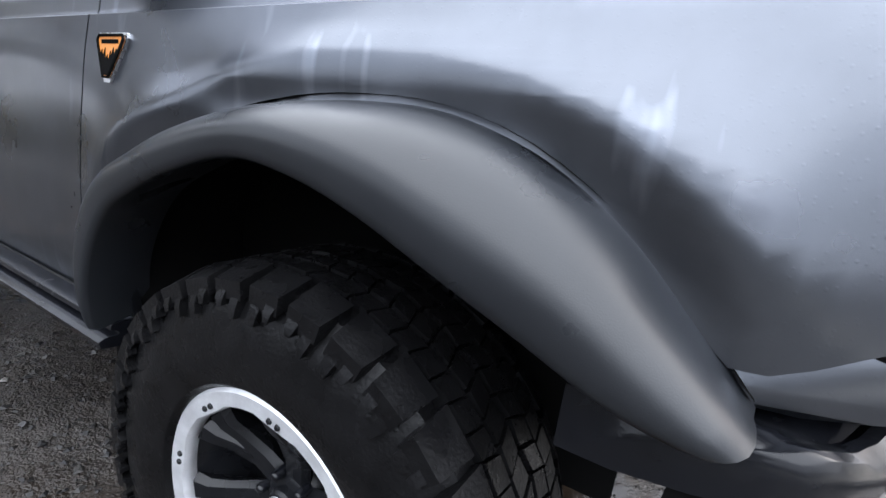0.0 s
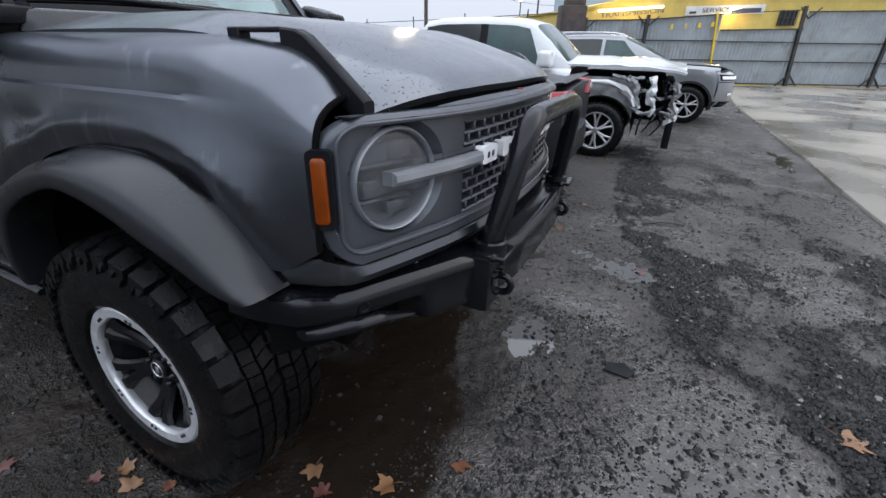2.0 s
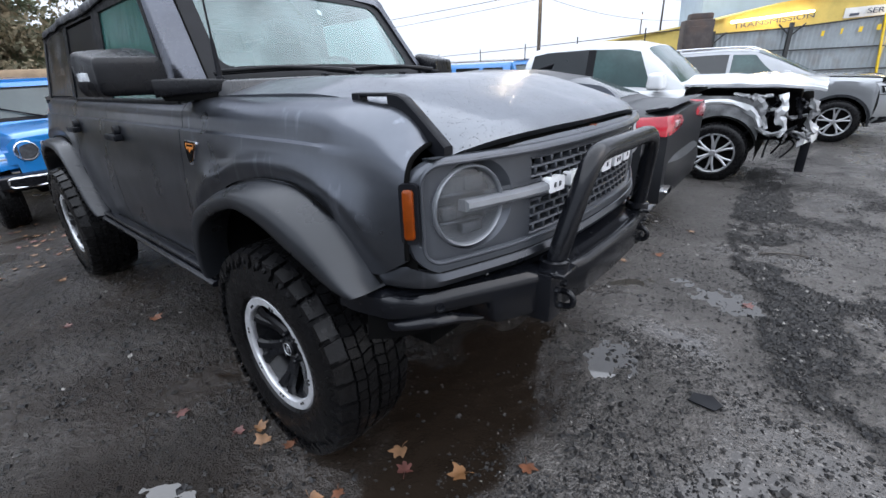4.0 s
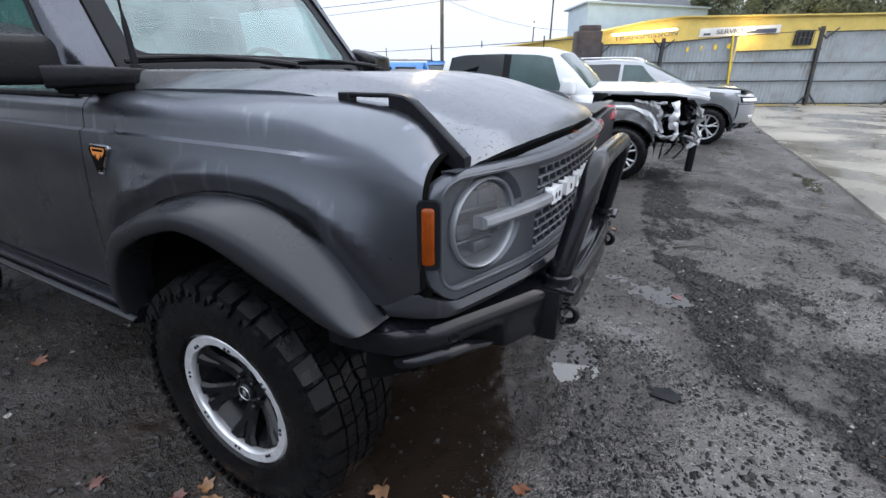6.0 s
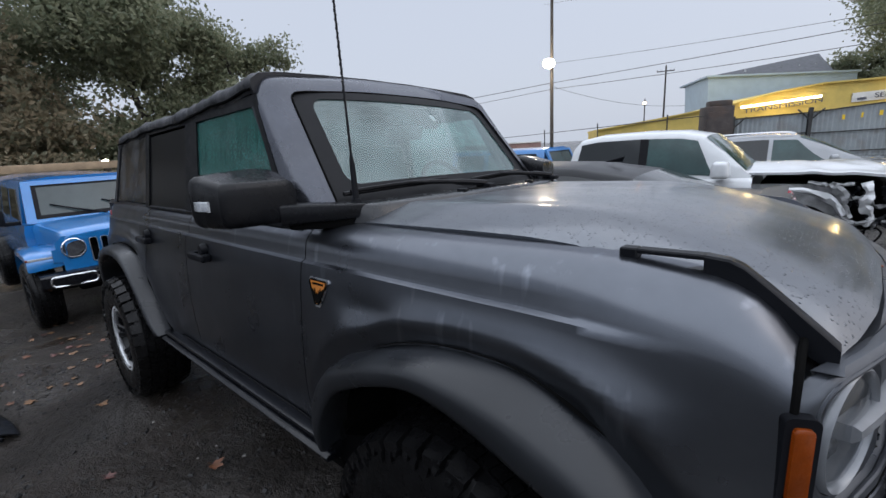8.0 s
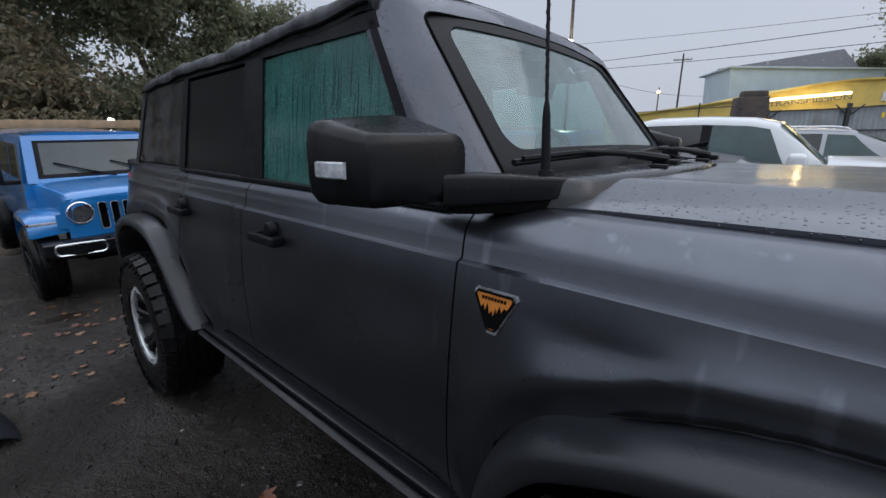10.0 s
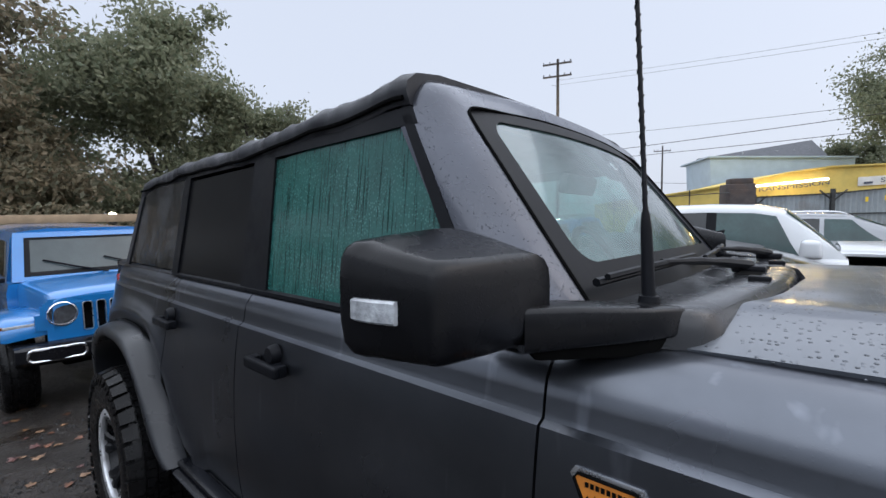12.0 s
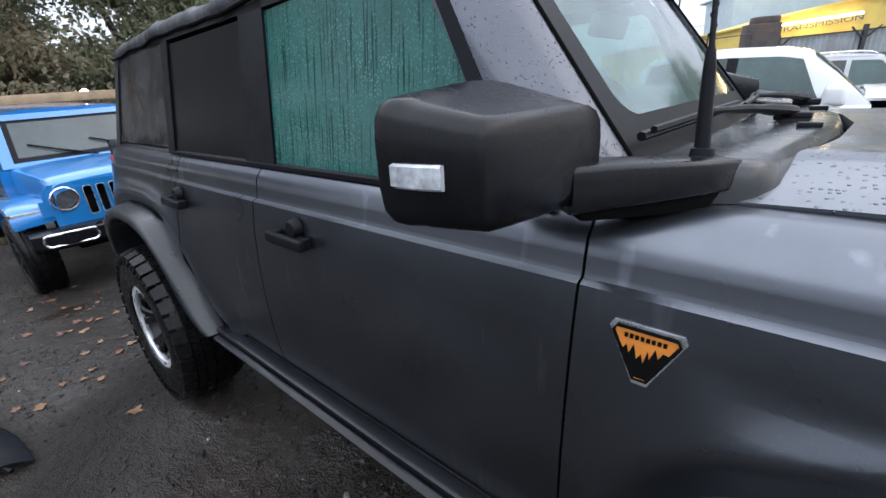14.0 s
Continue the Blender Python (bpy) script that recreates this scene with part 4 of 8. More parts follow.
for y0, y1, ya in ((-0.64, -0.12, -0.10), (0.02, 0.52, 0.50)):
    bm = bmesh.new()
    a, b = Vector((-0.632 + 0.05 * (1 - (y0 / 0.66) ** 2), y0, 1.476)), Vector((-0.625 + 0.05 * (1 - (y1 / 0.66) ** 2), y1, 1.492))
    tube(bm, smooth_path([a, a.lerp(b, 0.5) + Vector((0.012, 0, 0.004)), b], 6), 0.009, 6)
    tube(bm, smooth_path([a + Vector((0.014, 0.02, 0.010)), a.lerp(b, 0.5) + Vector((0.025, 0, 0.014)), b + Vector((0.014, -0.02, 0.010))], 6), 0.007, 6)
    wp = part("wiper_blade", bm, M_BLACK, suv, "black wiper resting on the glass")
    bm = bmesh.new()
    piv = Vector((-0.455, ya + 0.10, 1.452))
    tube(bm, smooth_path([a.lerp(b, 0.5) + Vector((0.022, 0, 0.016)), a.lerp(piv, 0.6) + Vector((0, 0.06, 0.03)), piv + Vector((0, 0, 0.02))], 6), [0.007] * 4 + [0.010] * 4 + [0.014] * 5, 8)
    box(bm, tuple(piv + Vector((0, 0, 0.008))), (0.08, 0.045, 0.022), 0.008)
    part("wiper_arm", bm, M_BLACK, wp)
# aerial
bm = bmesh.new()
base, tip = Vector((-0.527, -0.664, 1.446)), Vector((-0.575, -0.655, 2.28))
lathe(bm, [(0.0, 0.02), (0.016, 0.016), (0.019, 0.0)], 14)
for v in bm.verts:
    v.co = Vector((base.x + v.co.x, base.y + v.co.z, base.z + v.co.y + 0.002))
tube(bm, [base, base.lerp(tip, 0.02), base.lerp(tip, 0.16), base.lerp(tip, 0.19), base.lerp(tip, 0.20), tip], [0.013, 0.0115, 0.0095, 0.007, 0.0042, 0.0034], 10)
hel = [base.lerp(tip, t) + 0.0042 * Vector((math.cos(t * 190), math.sin(t * 190), 0)) for t in frange(0.2, 1, 360)]
tube(bm, hel, 0.0014, 4)
part("aerial", bm, M_BLACK, suv, "tall thin black whip aerial")

M_TINT = mat("dark_privacy_glass", (0.006, 0.0062, 0.007), 0.3, 0, var=0.2, vscale=4, spec=0.09, bump=0.05, bscale=200, bdist=0.001)
# soft top
def top_z(x):
    return 1.948 - 0.040 * (-1.05 - x) - 0.006 * math.sin((x + 1.05) * 5.2) + 0.018 * math.exp(-((x + 1.10) / 0.10) ** 2)


bm = bmesh.new()
rows = []
for x in frange(-3.20, -1.045, 150):
    zt = top_z(x)
    w1 = 0.011 * noise.noise(Vector((x * 6, 0, 0))) + 0.009 * noise.noise(Vector((x * 17, 3, 0)))
    w2 = 0.016 * noise.noise(Vector((x * 5, 9, 0))) + 0.005 * noise.noise(Vector((x * 14, 5, 0)))
    tail = ease((-3.05 - x) / 0.15) * 0.05
    prof = [(0.700, zt - 0.088 + w2), (0.722, zt - 0.090 + w2), (0.734 + w1, zt - 0.060 + w2 * 0.6), (0.730 + w1, zt - 0.035), (0.700, zt - 0.012 + w1), (0.62, zt + 0.002 + w1), (0.40, zt + 0.012 + w2 * 0.4), (0.15, zt + 0.018)]
    rows.append([Vector((x, -y, z - tail)) for y, z in prof] + [Vector((x, y, z - tail)) for y, z in prof[::-1]])
loft(bm, rows, caps=True)
part("soft_top", bm, M_FABRIC, suv, "sagging black fabric soft top, wet", smooth=60)
for s in (-1, 1):
    bm = bmesh.new()
    tube(bm, [Vector((x, s * (0.732 + 0.008 * noise.noise(Vector((x * 6, 0, 0)))), top_z(x) - 0.074 + 0.014 * noise.noise(Vector((x * 5, 9, 0))))) for x in frange(-3.17, -1.06, 60)], 0.006, 6)
    part("hem_piping", bm, M_DARK, suv)


def gy(z):
    return 0.778 - (z - 1.362) * 0.118


def side_panel(pts, off, depth, s):
    bm = bmesh.new()
    sheet(bm, [Vector((x, s * (gy(z) + off), z)) for x, z in pts], (0, s, 0.1), depth)
    return bm


for s in (-1, 1):
    full = [(-0.80, 1.365), (-1.07, 1.845), (-3.13, 1.80), (-3.36, 1.375), (-2.52, 1.365)]
    for nm, pts in (("pillar_seal", [(-0.765, 1.365), (-0.805, 1.365), (-1.075, 1.85), (-1.045, 1.85)]), ("middle_post", [(-1.672, 1.365), (-1.860, 1.365), (-1.822, 1.85), (-1.680, 1.85)]),
                    ("rear_post", [(-2.505, 1.365), (-2.58, 1.365), (-2.50, 1.85), (-2.43, 1.85)]), ("top_rail", [(-1.02, 1.825), (-1.045, 1.87), (-3.10, 1.83), (-3.12, 1.795)]),
                    ("tail_edge", [(-3.31, 1.375), (-3.37, 1.375), (-3.14, 1.83), (-3.09, 1.83)])):
        part(nm, side_panel(pts, 0.002, 0.03, s), M_BLACK if nm != "tail_edge" else M_FABRIC, suv)
    g1 = part("front_side_glass", side_panel([(-0.80, 1.368), (-1.675, 1.368), (-1.683, 1.806), (-1.055, 1.842)], -0.006, 0.005, s), M_SIDEGLASS if s < 0 else M_PALEGLASS, suv, "green-tinted side window streaked with rain")
    g1.visible_shadow = False
    part("rear_side_window", side_panel([(-1.857, 1.368), (-2.508, 1.368), (-2.445, 1.79), (-1.822, 1.802)], -0.006, 0.005, s), M_TINT, suv, "dark tinted rear window")
    bm = bmesh.new()
    n = 14
    rows = []
    for a in frange(0, 1, n):
        row = []
        for b in frange(0, 1, n):
            x = (-2.578 + (-3.315 + 2.578) * a) * (1 - b) + (-2.50 + (-3.10 + 2.50) * a) * b
            z = 1.388 + (1.80 - 1.388) * b
            row.append(Vector((x, s * (gy(z) - 0.004 + (0.020 * noise.noise(Vector((x * 4, z * 6, 2))) + 0.010 * noise.noise(Vector((x * 9 + z * 6, z * 13, 5)))) * math.sin(math.pi * a) * math.sin(math.pi * b)), z)))
        rows.append(row)
    loft(bm, rows)
    part("quarter_window", bm, M_VINYL, suv, "wrinkled dark vinyl quarter window")
    bm = bmesh.new()
    loft(bm, [[Vector((x, s * y, z)) for y, z in ((0.772, 1.358), (0.782, 1.362), (0.782, 1.374), (0.77, 1.380))] for x in frange(-2.51, -0.72, 8)], closed_v=True, caps=True)
    part("belt_moulding", bm, M_BLACK, suv)
    # door mirror
    plan = [(-0.822, 1.072), (-0.78, 1.082), (-0.695, 1.060), (-0.665, 1.033), (-0.635, 0.855), (-0.645, 0.83), (-0.82, 0.825)]
    cx = sum(p[0] for p in plan) / 7
    cy = sum(p[1] for p in plan) / 7
    rows = []
    for z, k in ((1.402, 0.80), (1.408, 0.90), (1.424, 0.97), (1.46, 1.0), (1.53, 1.0), (1.560, 0.985), (1.576, 0.94), (1.584, 0.86), (1.586, 0.70)):
        row = smooth_path([(cx + (x - cx) * k, s * (cy + (y - cy) * k), z + (-0.20 * (x + 0.84) - 0.10 * max(0.0, y - 0.95)) * ease((z - 1.43) / 0.15)) for x, y in plan], 4, closed=True)
        rows.append(row)
    bm = bmesh.new()
    loft(bm, rows, closed_v=True, caps=True)
    mir = part("door_mirror", bm, M_MIRROR, suv, "large matte black door mirror beaded with rain", smooth=50)
    bm = bmesh.new()
    rows = []
    for x, y in ((-0.828, 1.052), (-0.825, 1.075), (-0.805, 1.085), (-0.78, 1.0875), (-0.75, 1.083), (-0.722, 1.074)):
        rows.append([Vector((x, s * (y + dy), 1.473 + dz)) for dy, dz in ((-0.012, -0.016), (0.0, -0.016), (0.003, -0.013), (0.003, 0.013), (0.0, 0.016), (-0.012, 0.016))])
    loft(bm, rows, closed_v=True, caps=True)
    part("mirror_lamp", bm, M_LENS, mir, "clear indicator lens in the mirror")
    bm = bmesh.new()
    box(bm, (-0.826, s * 0.945, 1.485), (0.012, 0.19, 0.14), 0.005)
    part("mirror_glass", bm, M_CHROME, mir)
    bm = bmesh.new()
    rows = []
    for x, y, z, w, h in ((-0.665, 0.865, 1.426, 0.070, 0.072), (-0.615, 0.80, 1.428, 0.08, 0.066), (-0.565, 0.750, 1.429, 0.078, 0.058), (-0.525, 0.712, 1.429, 0.064, 0.052), (-0.495, 0.682, 1.429, 0.045, 0.048), (-0.478, 0.662, 1.429, 0.02, 0.042)):
        d = Vector((0.75, 0.66, 0))
        rows.append([Vector((x, s * y, z)) + Vector((d.x * a * w, s * d.y * a * w, b * h)) for a, b in rounded_rect(1, 1, 0.14, 3)])
    loft(bm, rows, closed_v=True, caps=True)
    part("mirror_arm", bm, M_MIRROR, mir)
    bm = bmesh.new()
    box(bm, (-0.585, s * 0.770, 1.391), (0.20, 0.05, 0.035), 0.01, rot=Matrix.Rotation(radians(-s * 47), 3, "Z"), taper=(1.2, 1.15))
    part("mirror_foot", bm, M_DARK, mir)
# back of the soft top
bm = bmesh.new()
loft(bm, [[Vector((-3.17 - 0.19 * (1 - t), y * (0.70 + 0.06 * (1 - t)), 1.80 - 0.42 * (1 - t))) for t in frange(0, 1, 8)] for y in frange(-1, 1, 10)])
part("rear_curtain", bm, M_VINYL, suv)

# interior seen through the misted glass
bm = bmesh.new()
box(bm, (-0.80, 0, 1.33), (0.36, 1.40, 0.16), 0.05, 3)
part("dashboard", bm, M_INNER, suv)
for y in (-0.38, 0.38):
    for x in (-1.62, -2.48):
        bm = bmesh.new()
        box(bm, (x, y, 1.38), (0.14, 0.50, 0.62), 0.06, 3, rot=Matrix.Rotation(radians(-14), 3, "Y"))
        box(bm, (x - 0.10, y, 1.755), (0.10, 0.26, 0.17), 0.045, 3, rot=Matrix.Rotation(radians(-10), 3, "Y"))
        box(bm, (x + 0.26, y, 1.12), (0.52, 0.50, 0.16), 0.05, 3)
        part("seat", bm, M_INNER, suv)
bm = bmesh.new()
wheel = [Vector((-1.02, 0.38, 1.40)) + 0.185 * (math.cos(a) * Vector((0, 1, 0)) + math.sin(a) * Vector((-0.42, 0, 0.90))) for a in frange(0, 2 * math.pi, 28)[:-1]]
tube(bm, wheel, 0.016, 8, closed=True)
box(bm, (-1.01, 0.38, 1.39), (0.05, 0.30, 0.05), 0.015)
part("steering_wheel", bm, M_INNER, suv)

# ---- wheels ----
def tyre_mesh(R=0.441, half=0.154, pitches=34, rim=0.230):
    """Mud tyre: carcass plus raised tread blocks and shoulder lugs."""
    bm = bmesh.new()
    rb = R - 0.016
    lathe(bm, [(rim, -half + 0.03), (rim + 0.02, -half + 0.006), (0.30, -half - 0.006), (0.36, -half - 0.002), (rb - 0.03, -half + 0.012), (rb - 0.006, -half + 0.030), (rb, -half + 0.05),
               (rb + 0.002, 0), (rb, half - 0.05), (rb - 0.006, half - 0.030), (rb - 0.03, half - 0.012), (0.36, half + 0.002), (0.30, half + 0.006), (rim + 0.02, half - 0.006), (rim, half - 0.03)], 96)
    carcass, bm = bm, bmesh.new()

    def block(cor, r0, r1, shrink=0.86):
        vs = []
        mx, my = sum(c[0] for c in cor) / 4, sum(c[1] for c in cor) / 4
        for r, k in ((r0, 1.0), (r1, shrink)):
            for a, y in cor:
                aa = mx + (a - mx) * k
                yy = my + (y - my) * k
                rr = r - max(0.0, abs(yy) - (half - 0.04)) * 0.45
                vs.append(bm.verts.new((rr * math.sin(aa), yy, rr * math.cos(aa))))
        for f in ((4, 5, 6, 7), (0, 1, 5, 4), (1, 2, 6, 5), (2, 3, 7, 6), (3, 0, 4, 7)):
            bm.faces.new([vs[i] for i in f])

    p = 2 * math.pi / pitches
    for k in range(pitches):
        a = k * p
        for s in (-1, 1):
            o = a + (0.5 * p if s > 0 else 0)
            long = 0.016 if k % 2 else 0.0
            block([(o + 0.03 * p, s * 0.096), (o + 0.90 * p, s * 0.101), (o + 0.86 * p, s * (half + 0.003)), (o + 0.10 * p, s * (half + 0.003))], rb - 0.012, R, 0.965)
            # two ribs down the sidewall below each shoulder block
            for q0, q1, deep in ((0.14, 0.44, 0.042 + long), (0.54, 0.82, 0.058 - long)):
                vs = []
                for dq, r, y in ((0.0, rb - 0.002, half - 0.012), (0.03, rb - deep * 0.7, half + 0.004), (0.08, rb - deep, half + 0.006)):
                    vs.append([bm.verts.new((r * math.sin(o + q * p), s * (y + 0.004), r * math.cos(o + q * p))) for q in (q0 + dq, q1 - dq)] + [bm.verts.new((r * math.sin(o + q * p), s * (y - 0.012), r * math.cos(o + q * p))) for q in (q1 - dq, q0 + dq)])
                for u, w in zip(vs, vs[1:]):
                    for i in range(4):
                        bm.faces.new((u[i], u[(i + 1) % 4], w[(i + 1) % 4], w[i]))
                bm.faces.new(vs[-1])
            # zigzag centre: an inner and an outer row, each cut by a sipe
            block([(o + 0.02 * p, s * 0.003), (o + 0.46 * p, s * 0.010), (o + 0.62 * p, s * 0.047), (o + 0.16 * p, s * 0.044)], rb - 0.006, R, 0.955)
            block([(o + 0.50 * p, s * 0.010), (o + 0.95 * p, s * 0.003), (o + 1.10 * p, s * 0.044), (o + 0.66 * p, s * 0.047)], rb - 0.006, R - 0.0015, 0.955)
            block([(o + 0.22 * p, s * 0.050), (o + 0.68 * p, s * 0.053), (o + 0.60 * p, s * 0.092), (o + 0.10 * p, s * 0.090)], rb - 0.006, R - 0.001, 0.955)
            block([(o + 0.72 * p, s * 0.053), (o + 1.18 * p, s * 0.050), (o + 1.06 * p, s * 0.090), (o + 0.64 * p, s * 0.092)], rb - 0.006, R - 0.0025, 0.955)
    return carcass, bm


def wheel_set(parent, x, y, z, s, first=None, spin=0.0, steer=0.0):
    m = Matrix.Translation((x, y, z)) @ Matrix.Rotation(radians(steer), 4, "Z") @ Matrix.Rotation(radians(spin), 4, "Y") @ (Matrix.Rotation(radians(180), 4, "Z") if s > 0 else Matrix())
    tagged(wh := new("wheel"), "mud-terrain wheel with silver bead-lock ring")
    wh.parent, wh.matrix_basis = parent, m
    if first:
        for ch in first.children:
            o = ch.copy()
            scene.collection.objects.link(o)
            o.parent = wh
        return wh
    carcass, blocks = tyre_mesh()
    part("tyre", carcass, M_RUBBER, wh, "wet black mud-terrain tyre", smooth=30)
    tagged(part("tread", blocks, M_RUBBER, wh, smooth=30), kind="stuff")
    bm = bmesh.new()
    rows = []
    for k in range(144):
        a = 2 * math.pi * k / 144
        cut = 0.006 * max(0.0, math.cos(8 * a)) ** 0.5
        rows.append([Vector((r * math.sin(a), y, r * math.cos(a))) for r, y in ((0.204 - cut, -0.124), (0.205 - cut, -0.134), (0.208 - cut, -0.138), (0.234, -0.141), (0.240, -0.136), (0.242, -0.10), (0.225, -0.09), (0.206, -0.110))])
    loft(bm, rows, closed_u=True, closed_v=True)
    part("bead_ring", bm, M_BEAD, wh, "machined silver ring with bolts")
    for k in range(16):
        a = 2 * math.pi * (k // 2 + (0.055 if k % 2 else -0.055)) / 8
        bm = bmesh.new()
        lathe(bm, [(0.0, -0.1425), (0.0045, -0.1425), (0.0055, -0.141), (0.0055, -0.13)], 8, (0.213 * math.sin(a), 0, 0.213 * math.cos(a)))
        part("ring_bolt", bm, M_RIM, wh)
    bm = bmesh.new()
    lathe(bm, [(0.214, -0.118), (0.196, -0.10), (0.180, -0.02), (0.178, 0.10), (0.21, 0.12)], 56)
    lathe(bm, [(0.0, -0.075), (0.045, -0.075), (0.06, -0.065), (0.075, -0.03), (0.08, 0.0)], 40)
    part("rim", bm, M_RIM, wh)
    bm = bmesh.new()
    for k in range(6):
        a = 2 * math.pi * k / 6
        for da in (-0.17, 0.17):
            rows = []
            for r, yy, w, t in ((0.05, -0.058, 0.028, 0.03), (0.09, -0.066, 0.023, 0.035), (0.14, -0.086, 0.018, 0.04), (0.170, -0.104, 0.021, 0.04), (0.196, -0.112, 0.028, 0.04)):
                aa = a + da * (r - 0.03) / 0.16
                c, n = Vector((r * math.sin(aa), yy, r * math.cos(aa))), Vector((math.cos(aa), 0, -math.sin(aa)))
                rows.append([c - n * w, c - n * w * 0.6 + Vector((0, -0.012, 0)), c + n * w * 0.6 + Vector((0, -0.012, 0)), c + n * w, c + Vector((0, t, 0))])
            loft(bm, rows, closed_v=True, caps=True)
    part("spokes", bm, M_RIM, wh, "gloss black split spokes")
    bm = bmesh.new()
    lathe(bm, [(0.0, -0.094), (0.030, -0.093), (0.035, -0.088), (0.036, -0.06)], 28)
    cap = part("centre_cap", bm, M_RIM, wh)
    bm = bmesh.new()
    tube(bm, [(0.026 * math.cos(t), -0.0945, 0.026 * math.sin(t)) for t in frange(0, 2 * math.pi, 24)[:-1]], 0.0016, 6, closed=True)
    box(bm, (0, -0.094, 0), (0.014, 0.002, 0.022), 0.0008, 1)
    part("cap_emblem", bm, M_ALLOY, cap)
    for k in range(6):
        a = 2 * math.pi * (k + 0.5) / 6
        bm = bmesh.new()
        lathe(bm, [(0.0, -0.092), (0.006, -0.091), (0.0095, -0.087), (0.010, -0.062)], 10, (0.058 * math.sin(a), 0, 0.058 * math.cos(a)))
        part("lug_nut", bm, M_SATIN, wh)
    bm = bmesh.new()
    lathe(bm, [(0.0, 0.0), (0.155, 0.0), (0.155, 0.02), (0.0, 0.02)], 32)
    part("brake_disc", bm, M_SATIN, wh)
    return wh


w0 = wheel_set(suv, 0.012, -0.772, 0.447, -1, steer=0.0, spin=8)
wheel_set(suv, -2.955, -0.835, 0.437, -1, w0, spin=31)
wheel_set(suv, 0.012, 0.772, 0.447, 1, w0, spin=70)
wheel_set(suv, -2.955, 0.835, 0.437, 1, w0, spin=15)
bm = bmesh.new()
tube(bm, [(0, -0.70, 0.434), (0, 0.70, 0.434)], 0.045, 10)
tube(bm, [(-2.949, -0.70, 0.434), (-2.949, 0.70, 0.434)], 0.055, 10)
box(bm, (-1.4, 0, 0.52), (3.6, 0.8, 0.10), 0.03)
part("axles", bm, M_DARK, suv)


# ---- ground ----
def wetmat(name, dry, wet, scale, wet_lo, wet_hi, rough_dry=0.75, rough_wet=0.12, bump=0.6, bscale=35, stones=True, bdist=0.02):
    m = bpy.data.materials.new(name)
    m.use_nodes = True
    nt = m.node_tree
    p = nt.nodes["Principled BSDF"]
    tc = nt.nodes.new("ShaderNodeTexCoord")

    def tex(sc, det=6, kind="ShaderNodeTexNoise"):
        n = nt.nodes.new(kind)
        n.inputs["Scale"].default_value = sc
        if kind == "ShaderNodeTexNoise":
            n.inputs["Detail"].default_value = det
        nt.links.new(tc.outputs["Object"], n.inputs["Vector"])
        return n.outputs[0]

    def rng(src, a, b, lo=0.0, hi=1.0):
        r = nt.nodes.new("ShaderNodeMapRange")
        for k, v in (("From Min", a), ("From Max", b), ("To Min", lo), ("To Max", hi)):
            r.inputs[k].default_value = v
        nt.links.new(src, r.inputs["Value"])
        return r.outputs[0]

    def mixc(f, a, b):
        x = nt.nodes.new("ShaderNodeMix")
        x.data_type = "RGBA"
        for sock, v in ((x.inputs[0], f), (x.inputs[6], a), (x.inputs[7], b)):
            if isinstance(v, tuple):
                sock.default_value = (*v, 1)
            else:
                nt.links.new(v, sock)
        return x.outputs[2]

    wetness = rng(tex(scale), wet_lo, wet_hi)
    fine = tex(bscale)
    grit = rng(tex(bscale * 3.1, 3), 0.35, 0.7)
    col = mixc(wetness, dry, wet)
    col = mixc(rng(grit, 0.5, 1.0, 0, 0.55), col, tuple(v * 0.45 for v in dry))
    col = mixc(rng(tex(bscale * 6, 2), 0.62, 0.72, 0, 0.6), col, tuple(min(1, v * 2.6) for v in dry))
    if stones:
        vor = nt.nodes.new("ShaderNodeTexVoronoi")
        vor.inputs["Scale"].default_value = 95.0
        nt.links.new(tc.outputs["Object"], vor.inputs["Vector"])
        sep = nt.nodes.new("ShaderNodeSeparateColor")
        nt.links.new(vor.outputs["Color"], sep.inputs[0])
        col = mixc(rng(sep.outputs[0], 0.55, 1.0, 0, 0.5), col, tuple(v * 0.4 for v in dry))
        col = mixc(rng(sep.outputs[1], 0.86, 1.0, 0, 0.8), col, tuple(v * 2.0 for v in dry))
        at = nt.nodes.new("ShaderNodeAttribute")
        at.attribute_name = "crumb"
        col = mixc(rng(at.outputs["Fac"], 0, 1, 0, 0.9), col, (0.008, 0.008, 0.0085))
        dull = nt.nodes.new("ShaderNodeMath")
        dull.operation = "MAXIMUM"
        nt.links.new(at.outputs["Fac"], dull.inputs[0])
        # brown mud, its colour and gloss lowered for the shade under the car
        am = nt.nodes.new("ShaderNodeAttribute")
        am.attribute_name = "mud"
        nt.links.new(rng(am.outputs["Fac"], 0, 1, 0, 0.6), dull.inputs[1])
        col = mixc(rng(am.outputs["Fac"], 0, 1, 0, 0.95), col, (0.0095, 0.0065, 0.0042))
        # brown soil beside the SUV, coloured darker to include the car's shade
        ae = nt.nodes.new("ShaderNodeAttribute")
        ae.attribute_name = "earth"
        col = mixc(rng(ae.outputs["Fac"], 0, 1, 0, 0.95), col, (0.0155, 0.0112, 0.0082))
        dull2 = nt.nodes.new("ShaderNodeMath")
        dull2.operation = "MAXIMUM"
        nt.links.new(dull.outputs[0], dull2.inputs[0])
        nt.links.new(rng(ae.outputs["Fac"], 0, 1, 0, 0.55), dull2.inputs[1])
        nt.links.new(rng(dull2.outputs[0], 0, 1, 0.5, 0.12), p.inputs["Specular IOR Level"])
        mx = nt.nodes.new("ShaderNodeMath")
        mx.operation = "MAXIMUM"
        nt.links.new(wetness, mx.inputs[0])
        nt.links.new(am.outputs["Fac"], mx.inputs[1])
        ct = nt.nodes.new("ShaderNodeMath")
